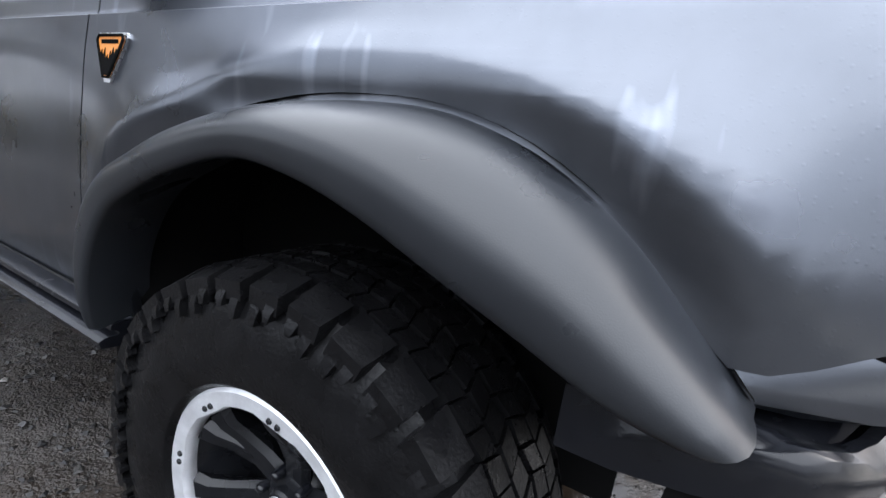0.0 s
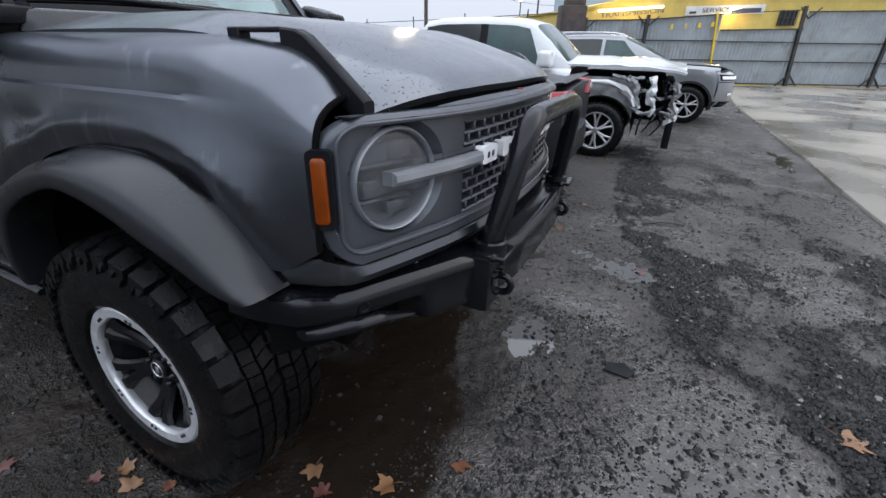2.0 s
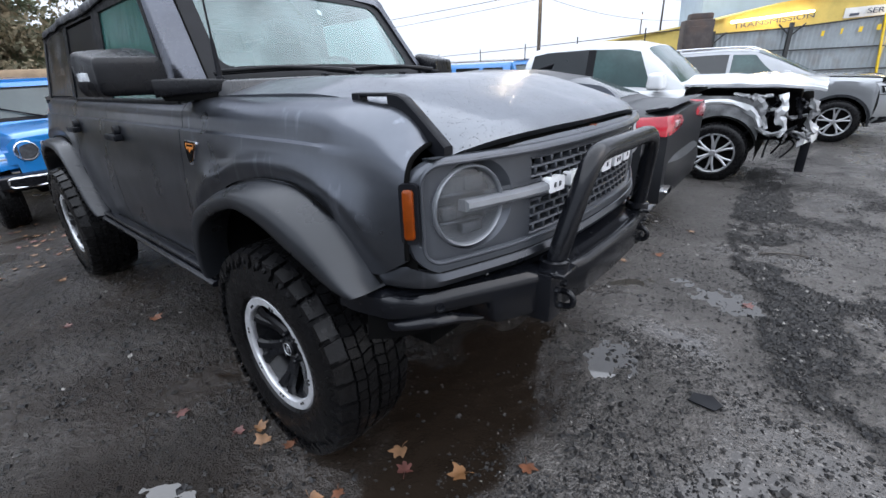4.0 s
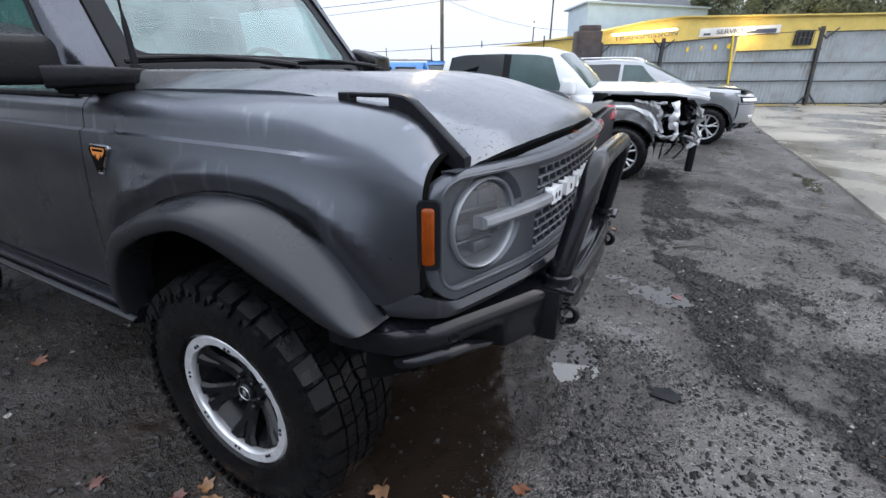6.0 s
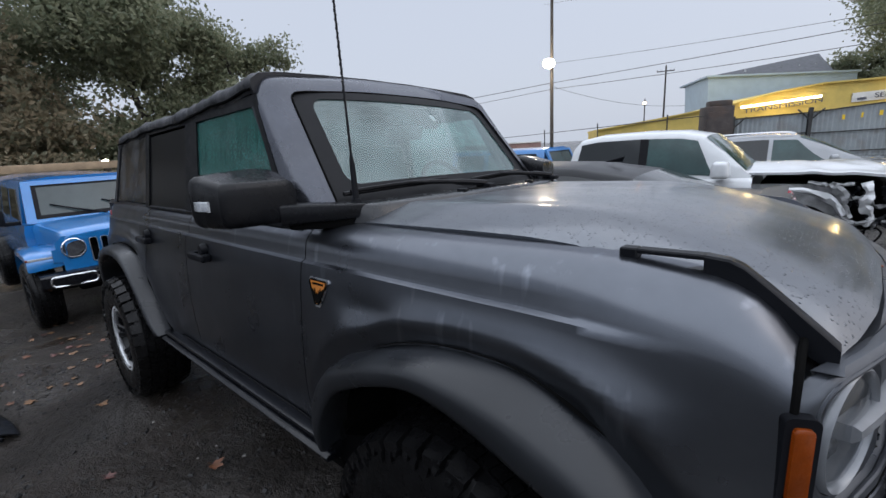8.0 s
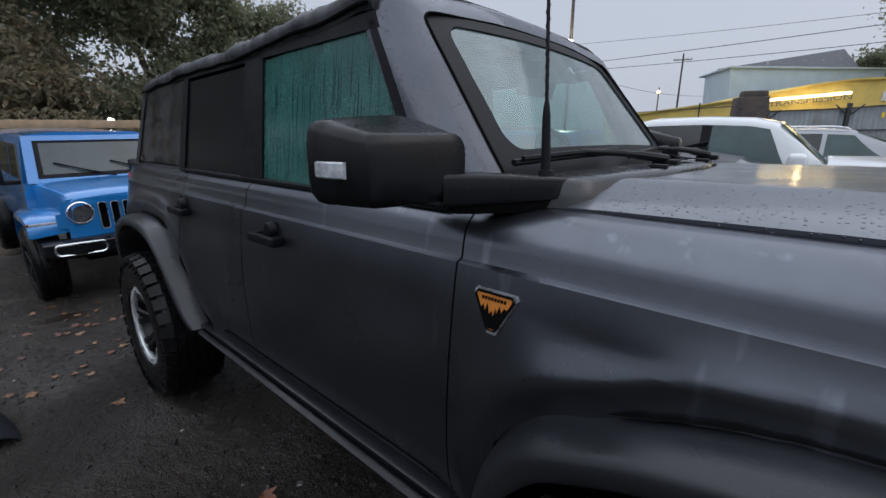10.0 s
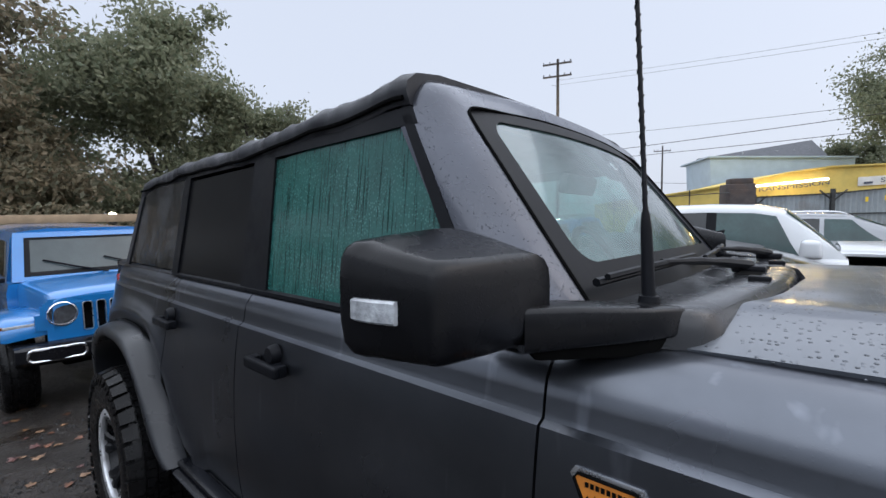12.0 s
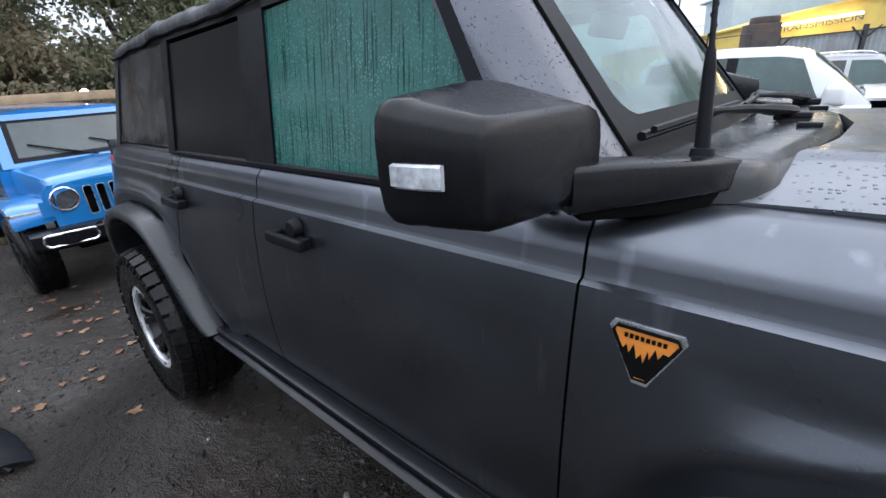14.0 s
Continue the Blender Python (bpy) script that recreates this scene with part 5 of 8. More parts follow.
        ct.operation, ct.use_clamp = "SUBTRACT", True
        nt.links.new(mx.outputs[0], ct.inputs[0])
        nt.links.new(at.outputs["Fac"], ct.inputs[1])
        wetness = ct.outputs[0]
    nt.links.new(col, p.inputs["Base Color"])
    nt.links.new(rng(wetness, 0, 1, rough_dry, rough_wet), p.inputs["Roughness"])
    b = nt.nodes.new("ShaderNodeBump")
    b.inputs["Distance"].default_value = bdist
    nt.links.new(rng(wetness, 0, 1, bump, bump * 0.10), b.inputs["Strength"])
    lump = nt.nodes.new("ShaderNodeMath")
    nt.links.new(fine, lump.inputs[0])
    nt.links.new(rng(tex(bscale * 0.33, 5), 0.25, 0.75, 0, 1.7), lump.inputs[1])
    hsum = nt.nodes.new("ShaderNodeMath")
    nt.links.new(lump.outputs[0], hsum.inputs[0])
    nt.links.new(rng(tex(bscale * 4, 3), 0, 1, 0, 0.5), hsum.inputs[1])
    top = hsum.outputs[0]
    if stones:
        h2 = nt.nodes.new("ShaderNodeMath")
        nt.links.new(top, h2.inputs[0])
        nt.links.new(rng(vor.outputs["Distance"], 0.0, 0.6, 0.45, 0.0), h2.inputs[1])
        top = h2.outputs[0]
    nt.links.new(top, b.inputs["Height"])
    nt.links.new(b.outputs[0], p.inputs["Normal"])
    return m


M_GROUND = wetmat("wet_packed_dirt", (0.064, 0.059, 0.054), (0.036, 0.032, 0.029), 0.9, 0.40, 0.62, 0.50, 0.13, 0.95, 44, bdist=0.032)
M_CONC = wetmat("wet_concrete", (0.235, 0.215, 0.178), (0.115, 0.106, 0.092), 0.42, 0.42, 0.60, 0.5, 0.08, 0.15, 25, stones=False, bdist=0.006)
M_WATER = mat("muddy_standing_water", (0.030, 0.027, 0.023), 0.02, 0, var=0.2, vscale=3, spec=0.8)

# centre, half sizes, seed, turn
PUDDLES = [(0.88, 0.40, 0.095, 0.24, 1, 0.1), (1.29, 1.49, 0.20, 0.12, 2, -0.15), (0.67, 1.40, 0.28, 0.055, 5, 0.66),
           (-0.15, -1.38, 0.13, 0.055, 7, 0.5), (3.2, 6.1, 0.12, 0.55, 8, 0.0)]
# where the dark asphalt crumbs begin, as (y, x)
CRUMB_EDGE = [(-4.0, 2.9), (-1.0, 2.45), (0.27, 2.08), (0.49, 1.88), (0.60, 1.67), (0.97, 1.57), (1.34, 1.48), (1.90, 1.45), (2.13, 1.28), (3.0, 1.12), (6.0, 1.0), (12, 1.6)]


def fall(y):
    """The yard falls away to one side."""
    t = min(1.0, max(0.0, (y + 0.6) / 8.7))
    return -0.27 * t


def crumb(x, y):
    """Drifts of dark asphalt crumbs: a ragged edge, then broken patches that thin out."""
    e = lerp_table(y, CRUMB_EDGE) + 0.07 * noise.noise(Vector((y * 4, 1, 0))) + 0.05 * noise.noise(Vector((y * 13, x * 5, 0)))
    if x < e - 0.1 or x > 3.5:
        return 0.0
    n = noise.noise(Vector((x * 1.9, y * 1.4, 4))) + 0.6 * noise.noise(Vector((x * 5, y * 4, 8))) + 0.35 * noise.noise(Vector((x * 12, y * 10, 3)))
    near = 1 - ease((x - e - 0.22 - 0.22 * n) / 0.35)
    patch = ease(1.6 * n + 0.30 + 0.55 * near)
    return ease((x - e) / 0.08 + 0.5) * patch * (0.45 + 0.55 * near) * (1 - ease((x - 3.0) / 0.4)) * (1 - 0.5 * ease((y - 6) / 4))


# real mud under the nose; the shade of the underside is painted in with it
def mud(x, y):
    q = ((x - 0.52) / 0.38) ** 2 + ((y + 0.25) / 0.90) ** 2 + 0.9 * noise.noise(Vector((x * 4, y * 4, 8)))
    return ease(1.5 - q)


def earth(x, y):
    """Dark brown trodden soil beside the parked SUV, the car's shade put into its colour, against grey wet grit in
    front of it.
    """
    e = 0.55 + 0.25 * noise.noise(Vector((y * 1.3, x * 0.8, 7))) + 0.12 * noise.noise(Vector((x * 5, y * 5, 2)))
    return ease((e - x) / 0.7 + 0.5) * (1 - ease((y - 1.2) / 1.5)) * ease((y + 7.4) / 1.2) * min(1.0, 0.9 + 0.5 * noise.noise(Vector((x * 1.7, y * 1.7, 4))))


def ground_z(x, y):
    slope = -0.20 * ease((-3.4 - x) / 2.6) - 0.012 * max(0.0, -6.5 - x)
    far = ease((math.hypot(x, y - 3) - 14) / 30)
    bumps = 0.010 * noise.noise(Vector((x * 0.9, y * 0.9, 0))) + 0.007 * noise.noise(Vector((x * 3.1, y * 3.1, 5))) + 0.005 * noise.noise(Vector((x * 8, y * 8, 2))) + (0.0045 * noise.noise(Vector((x * 15, y * 15, 7))) + 0.0040 * max(-0.1, noise.noise(Vector((x * 33, y * 33, 1)))) if -3 < x < 4 and -3 < y < 4 else 0.0)
    c = crumb(x, y)
    bumps += c * (0.012 + 0.010 * noise.noise(Vector((x * 13, y * 13, 6))))
    flat, dip, base = 1.0, 0.0, fall(y)
    for cx, cy, rx, ry, _, a in PUDDLES:
        dx, dy = x - cx, y - cy
        q = ((dx * math.cos(a) + dy * math.sin(a)) / rx) ** 2 + ((dy * math.cos(a) - dx * math.sin(a)) / ry) ** 2
        if q < 12:
            flat *= 1 - 0.7 * math.exp(-q / 2.2)
            base += (fall(cy) - base) * math.exp(-q / 5.0)
            dip -= 0.012 * math.exp(-q / 1.1)
    if dip < -0.001:
        dip += 0.0070 * noise.noise(Vector((x * 12, y * 12, 3))) + 0.0045 * noise.noise(Vector((x * 38, y * 38, 3)))
    return max(-1.2, slope) + base + bumps * flat * (1 - far) + dip


def spaced(lo, hi, stops):
    """Grid lines: stops are (place, step from there on); outside them the step grows."""
    b = []
    for (p, st), (q, _) in zip(stops, stops[1:]):
        b += frange(p, q, max(1, int((q - p) / st)))[:-1]
    b.append(stops[-1][0])
    g = stops[0][1]
    while b[0] > lo:
        g *= 1.35
        b.insert(0, max(lo, b[0] - g))
    g = stops[-1][1]
    while b[-1] < hi:
        g *= 1.35
        b.append(min(hi, b[-1] + g))
    return b


gx_list = spaced(-600, 600, [(-7.0, 0.08), (-1.6, 0.035), (-0.45, 0.018), (2.3, 0.035), (2.9, 0.07), (3.7, 0.2)])
gy_list = spaced(-600, 600, [(-3.0, 0.06), (-1.75, 0.018), (1.8, 0.035), (2.8, 0.08), (8.0, 0.2)])
verts = [(x, y, ground_z(x, y)) for x in gx_list for y in gy_list]
ny = len(gy_list)
faces = [(i * ny + j, (i + 1) * ny + j, (i + 1) * ny + j + 1, i * ny + j + 1) for i in range(len(gx_list) - 1) for j in range(ny - 1)]
me = bpy.data.meshes.new("ground")
me.from_pydata(verts, [], faces)
me.materials.append(M_GROUND)
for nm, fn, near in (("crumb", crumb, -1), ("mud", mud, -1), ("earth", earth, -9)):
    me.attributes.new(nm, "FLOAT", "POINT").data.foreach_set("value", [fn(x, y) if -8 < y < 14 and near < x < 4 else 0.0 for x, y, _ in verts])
ground = finish(tagged(new("ground", me), "wet packed dirt and asphalt crumbs with puddles", "ground", kind="structure"), 60)

# concrete apron
bm = bmesh.new()
edge = [(3.40, -8.0), (3.42, -2.0), (3.43, 1.0), (3.45, 3.9), (3.50, 5.2), (3.58, 6.6), (3.57, 9.0), (3.52, 11.0), (3.47, 13.5), (3.6, 16.5), (4.2, 21)]
rows = []
for x, y in edge:
    z = fall(y) + 0.035
    rows.append([Vector((x, y, z - 0.08)), Vector((x, y, z - 0.008)), Vector((x + 0.010, y, z))] + [Vector((x + d, y + d * 0.5, fall(y + d * 0.5) + 0.04)) for d in (1.5, 4, 8, 16, 40)])
loft(bm, rows)
tagged(part("pavement", bm, M_CONC, smooth=60), "wet grey concrete apron with puddles", "pavement", kind="structure")


def puddle(cx, cy, rx, ry, seed, rot=0.0):
    bm = bmesh.new()
    pts = []
    for k in range(96):
        a = 2 * math.pi * k / 96
        r = 1.5 + 0.6 * noise.noise(Vector((math.cos(a) * 1.7 + seed * 7, math.sin(a) * 1.7, seed))) + 0.4 * noise.noise(Vector((math.cos(a) * 5 + seed, math.sin(a) * 5, 3))) + 0.3 * noise.noise(Vector((math.cos(a) * 14 + seed, math.sin(a) * 14, 3)))
        px, py = rx * r * math.cos(a), ry * r * math.sin(a)
        pts.append((cx + px * math.cos(rot) - py * math.sin(rot), cy + px * math.sin(rot) + py * math.cos(rot)))
    zz = fall(cy) - 0.0060 - 0.20 * ease((-3.4 - cx) / 2.6)
    sheet(bm, [(x, y, zz) for x, y in pts], (0, 0, 1), 0.02)
    return tagged(part("puddle", bm, M_WATER), "shallow brown puddle on the dirt", "puddle", "puddles", "structure")


for q in PUDDLES:
    puddle(*q)


# ---- other vehicles ----
M_SILVER = mat("silver_car_paint", (0.24, 0.25, 0.26), 0.34, 0.65, var=0.06, vscale=3, coat=1.0, drops=0.3)
M_CARWHITE = mat("white_car_paint", (0.55, 0.565, 0.575), 0.35, 0, var=0.05, vscale=3, coat=1.0, drops=0.3)
M_CARGREY = mat("charcoal_car_paint", (0.010, 0.011, 0.013), 0.40, 0.1, var=0.1, vscale=3, spec=0.22, coat=0.14, drops=0.4)
M_BLUE = mat("bright_blue_car_paint", (0.006, 0.150, 0.42), 0.30, 0.1, var=0.08, vscale=3, coat=1.0, drops=0.4)
M_REDLENS = mat("red_tail_lens", (0.42, 0.015, 0.03), 0.18, 0, var=0.2, vscale=15, coat=1.0)
M_CAST = mat("dull_cast_alloy", (0.30, 0.305, 0.315), 0.40, 0.6, var=0.12, vscale=14, rvar=0.1)
M_PALELENS = mat("pale_tail_lens", (0.30, 0.20, 0.20), 0.25, 0, var=0.2, vscale=20, coat=0.6)
M_TORN = mat("scraped_inner_steel", (0.24, 0.245, 0.25), 0.5, 0.2, var=0.5, vscale=7, rvar=0.2)


class CarShape:
    """A car body by tables along its length: x forward, z up, origin under the front axle."""

    def __init__(self, wb, hw, shoulder, bottom, nose, tail, wheel_r, arch_r, green, belt, roof_w, ends=0.86):
        self.wb, self.hw, self.shoulder, self.bottom, self.nose, self.tail = wb, hw, shoulder, bottom, nose, tail
        self.wheel_r, self.arch_r, self.green, self.belt, self.roof_w, self.ends = wheel_r, arch_r, green, belt, roof_w, ends

    def width(self, x):
        e = max(0.0, (x - (self.nose - 0.45)) / 0.45, ((self.tail + 0.45) - x) / 0.45)
        return self.hw * (1 - (1 - self.ends) * min(1, e) ** 2.2)

    def low(self, x):
        z = self.bottom
        for ax in (0.0, -self.wb):
            if abs(x - ax) < self.arch_r:
                z = max(z, self.wheel_r + math.sqrt(self.arch_r ** 2 - (x - ax) ** 2))
        return z

    def half(self, x):
        w, zs, zl = self.width(x), lerp_table(x, self.shoulder), self.low(x)
        zl = min(zl, zs - 0.12)
        pts = [(w * 0.95 if zl <= self.bottom + 0.01 else w * 0.99, zl), (w * 0.985, zl + 0.05)]
        for t in (0.35, 0.6, 0.8):
            pts.append((w * (0.99 + 0.010 * math.sin(math.pi * t)), zl + (zs - zl) * t))
        return pts + [(w * 0.975, zs - 0.055), (w * 0.945, zs - 0.018), (w * 0.89, zs), (w * 0.5, zs + 0.022), (0.0, zs + 0.03)]

    def full(self, x):
        h = self.half(x)
        return [Vector((x, -y, z)) for y, z in h] + [Vector((x, y, z)) for y, z in h[-2::-1]]

    def xs(self, a=None, b=None, n=70):
        a, b = self.tail if a is None else a, self.nose if b is None else b
        extra = [ax + k * self.arch_r for ax in (0.0, -self.wb) for k in (-1.001, -0.999, 0.999, 1.001)]
        return sorted(v for v in set(frange(a, b, n) + extra) if a <= v <= b)

    def roof_z(self, x):
        return lerp_table(x, self.green)

    def cabin(self, x, f, off=0.0):
        """A point on the cabin side at height share f."""
        zt, top = self.roof_z(x), max(z for _, z in self.green)
        h = (zt - self.belt) / (top - self.belt)
        yt = self.roof_w + (self.hw * 0.90 - self.roof_w) * (1 - h)
        return self.hw * 0.90 + (yt - self.hw * 0.90) * f + off, self.belt + (zt - 0.05 * h - self.belt) * f

    def cabin_half(self, x, off=0.0):
        zt, top = self.roof_z(x), max(z for _, z in self.green)
        h = (zt - self.belt) / (top - self.belt)
        y1, z1 = self.cabin(x, 1.0)
        pts = [self.cabin(x, f) for f in (0, 0.35, 0.7, 0.95)]
        return [(y + off, z) for y, z in pts] + [(y1 * 0.965 + off * 0.7, z1 + 0.028 * h + off * 0.7), (y1 * 0.88, zt + off), (y1 * 0.45, zt + 0.02 * h + off), (0.0, zt + 0.028 * h + off)]

    def cabin_row(self, x, off=0.0, y_max=None):
        h = [(min(y, y_max) if y_max else y, z) for y, z in self.cabin_half(x, off)]
        return [Vector((x, -y, z)) for y, z in h] + [Vector((x, y, z)) for y, z in h[-2::-1]]


def road_wheel(parent, x, y, r, w, s, spokes=5, rim_mat=None, rim_r=None, label=""):
    wh = new("wheel")
    wh.parent = parent
    wh.matrix_basis = Matrix.Translation((x, y, r)) @ (Matrix.Rotation(radians(180), 4, "Z") if s > 0 else Matrix())
    tagged(wh, label)
    rr = rim_r or r * 0.66
    bm = bmesh.new()
    lathe(bm, [(rr, -w / 2 + 0.02), (rr + 0.02, -w / 2), (r * 0.88, -w / 2 - 0.004), (r - 0.02, -w / 2 + 0.012), (r - 0.004, -w / 2 + 0.03), (r, 0), (r - 0.004, w / 2 - 0.03), (r - 0.02, w / 2 - 0.012), (rr + 0.02, w / 2), (rr, w / 2 - 0.02)], 48)
    for k in range(4):
        a = (-0.5 + (k + 0.5) / 4) * w * 0.8
        tube(bm, [(r * 1.002 * math.sin(t), a, r * 1.002 * math.cos(t)) for t in frange(0, 2 * math.pi, 40)[:-1]], 0.006, 4, closed=True)
    part("tyre", bm, M_RUBBER, wh)
    bm = bmesh.new()
    lathe(bm, [(rr + 0.008, -w / 2 + 0.012), (rr, -w / 2 + 0.004), (rr - 0.014, -w / 2 + 0.012), (rr - 0.02, 0.0), (rr - 0.02, w / 2)], 44)
    for k in range(spokes):
        for da in (-0.13, 0.13):
            a = 2 * math.pi * k / spokes
            rows = []
            for q, yy, ww in ((0.03, -w / 2 + 0.03, 0.020), (rr * 0.6, -w / 2 + 0.022, 0.015), (rr - 0.008, -w / 2 + 0.016, 0.016)):
                aa = a + da * (q / rr) * 1.5
                c, n = Vector((q * math.sin(aa), yy, q * math.cos(aa))), Vector((math.cos(aa), 0, -math.sin(aa)))
                rows.append([c - n * ww, c + Vector((0, -0.010, 0)), c + n * ww, c + Vector((0, 0.03, 0))])
            loft(bm, rows, closed_v=True, caps=True)
    lathe(bm, [(0.0, -w / 2 + 0.014), (0.035, -w / 2 + 0.015), (0.05, -w / 2 + 0.03)], 20)
    part("rim", bm, rim_mat or M_ALLOY, wh)
    bm = bmesh.new()
    lathe(bm, [(0.0, -w / 2 + 0.07), (rr - 0.01, -w / 2 + 0.07)], 32)
    part("brake_disc", bm, M_DARK, wh)
    return wh


def car(name, m, label, shape, paint, glass, wheels_y, wheel_w, spokes=5, rim_mat=None, panes=(), screen=None, rear=None, nose_cut=None, category="car", pillar=None, tinted=()):
    """A closed car: body shell, cabin, glass, wheels, dark underside."""
    c = thing(name, m, label, category)
    bm = bmesh.new()
    xs = shape.xs(b=nose_cut)
    rows = [shape.full(x) for x in xs]
    vs = loft(bm, rows)
    for row in ((vs[0], vs[-1]) if nose_cut is None else (vs[0],)):
        bm.faces.new(row)
    part("body", bm, paint, c, smooth=35)
    bm = bmesh.new()
    box(bm, (-shape.wb / 2, 0, (shape.bottom + 0.75) / 2), (shape.wb - 2 * shape.arch_r, shape.hw * 1.85, 0.75 - shape.bottom))
    box(bm, ((shape.tail + min(shape.nose, nose_cut or 9)) / 2, 0, 0.55), ((min(shape.nose, nose_cut or 9) - shape.tail) * 0.94, shape.hw * 1.1, 0.34))
    part("underside", bm, M_DARK, c)
    for ax in (0.0, -shape.wb):
        bm = bmesh.new()
        R = shape.arch_r
        loft(bm, [[Vector((ax + R * math.sin(a), y, shape.wheel_r + R * math.cos(a))) for y in (-shape.hw * 0.97, shape.hw * 0.97)] for a in frange(-1.75, 1.75, 16)])
        part("wheel_housing", bm, M_DARK, c)
    gx = [x for x, _ in shape.green]
    bm = bmesh.new()
    gxs = sorted(set(frange(gx[0], gx[-1], 44) + gx))
    loft(bm, [shape.cabin_row(x) for x in gxs])
    part("cabin", bm, paint, c, smooth=50)
    for a, b in (v for v in (screen, rear) if v):
        bm = bmesh.new()
        rows = []
        for x in frange(a, b, 10):
            row = shape.cabin_row(x, 0.006)
            rows.append([q for q in row[4:-4]])
        loft(bm, rows)
        part("windscreen" if (a, b) == screen else "rear_window", bm, glass, c)
    for s in (-1, 1):
        for k, (a0, a1, b1, b0) in enumerate(panes):
            bm = bmesh.new()
            rows = []
            for t in frange(0, 1, 8):
                row = []
                for f in frange(0.10, 0.93, 5):
                    u = (f - 0.10) / 0.83
                    x = (a0 + (a1 - a0) * t) * (1 - u) + (b0 + (b1 - b0) * t) * u
                    y, z = shape.cabin(x, f, 0.006)
                    row.append(Vector((x, s * y, z)))
                rows.append(row)
            loft(bm, rows)
            part("side_window", bm, pillar if pillar and k == len(panes) - 1 else M_GLASS if k in tinted else glass, c)
        for ax in (0.0, -shape.wb):
            road_wheel(c, ax, s * wheels_y, shape.wheel_r, wheel_w, s, spokes, rim_mat)
    return c


def wing_mirror(c, x, y, z, paint, s=-1, big=1.0):
    bm = bmesh.new()
    box(bm, (x, s * (y + 0.10), z), (0.17 * big, 0.25 * big, 0.17 * big), 0.06, 4, taper=(0.8, 0.92))
    mi = part("door_mirror", bm, paint, c)
    bm = bmesh.new()
    box(bm, (x + 0.02, s * (y + 0.0), z - 0.07), (0.07, 0.10, 0.05), 0.012)
    part("mirror_foot", bm, M_BLACK, mi)


# white crew-cab pickup with a smashed nose
pick = CarShape(3.24, 0.93, [(-4.4, 1.16), (-3.3, 1.18), (-1.2, 1.17), (-0.6, 1.19), (0.3, 1.18)], 0.42, 0.62, -4.4, 0.385, 0.47,
                [(-3.02, 1.20), (-2.94, 1.64), (-2.82, 1.78), (-2.55, 1.83), (-1.9, 1.845), (-1.35, 1.825), (-1.06, 1.76), (-0.80, 1.54), (-0.48, 1.22)], 1.17, 0.68, 0.94)
PICK_M = pose(0.60, 6.15, -0.19)
truck = car("pickup_truck", PICK_M, "white crew-cab pickup truck with torn-off front wing", pick, M_CARWHITE, M_TEAL, 0.80, 0.25, 6, M_CAST,
            panes=((-1.90, -2.90, -2.80, -1.90), (-0.90, -1.78, -1.78, -1.14), (-1.78, -1.90, -1.90, -1.78)), screen=(-1.04, -0.54), rear=None, nose_cut=-0.46, category="pickup truck", pillar=M_FRIT, tinted=(0,))
for s in (-1, 1):
    wing_mirror(truck, -0.80, 0.92, 1.31, M_CARWHITE, s, 1.3)
bm = bmesh.new()
rows = []
for y in frange(-0.80, 0.80, 20):
    rows.append([Vector((x + 0.03 * noise.noise(Vector((x * 3, y * 4, 1))), y, 1.235 + 0.11 * (1 - ((y - 0.1) / 0.9) ** 2) - 0.07 * ease((x - 0.5) / 0.6) + 0.03 * noise.noise(Vector((x * 4, y * 3, 7))) * ease((x + 0.3) / 0.5) + 0.02 * (y < -0.7))) for x in frange(-0.52, 1.02, 20)])
part("bonnet", shell(rows, 0.03), M_CARWHITE, truck, "white bonnet buckled upwards")
# bare inner wing and crumpled metal
rng = random.Random(11)
bm = bmesh.new()
loft(bm, [[Vector((x, -0.70 + 0.05 * noise.noise(Vector((x * 5, z * 6, 2))), z)) for z in frange(max(0.52, 0.385 + math.sqrt(max(0, 0.46 ** 2 - x * x))) if abs(x) < 0.46 else 0.70, 1.10, 8)] for x in frange(-0.50, 0.44, 24)])
part("inner_wing", bm, M_TORN, truck, "bare scraped inner wing")
def ribbon(name, pts, widths, material, seed, amp=0.05):
    """A folded, torn strip of sheet metal."""
    bm = bmesh.new()
    rows = []
    path = smooth_path(pts, 6)
    for i, q in enumerate(path):
        t = i / (len(path) - 1)
        w = lerp_table(t, [(k / (len(widths) - 1), v) for k, v in enumerate(widths)]) * 0.6 * (1 + 0.9 * noise.noise(Vector((t * 9, seed, 1))))
        f = amp * noise.noise(Vector((t * 7, seed * 3.1, 4)))
        g = amp * noise.noise(Vector((t * 6, seed * 1.7, 9)))
        d = (path[min(i + 1, len(path) - 1)] - path[max(i - 1, 0)]).normalized()
        u = Vector((d.z, 0, -d.x)).normalized()
        rows.append([q - u * w + Vector((0, f, 0)), q - u * w * 0.3 + Vector((0, g - 0.015, 0)), q + u * w * 0.35 + Vector((0, f - 0.01, 0)), q + u * w + Vector((0, g + 0.02, 0)), q + Vector((0, 0.035 + f, 0))])
    loft(bm, rows, closed_v=True, caps=True)
    return part(name, bm, material, truck, smooth=20)


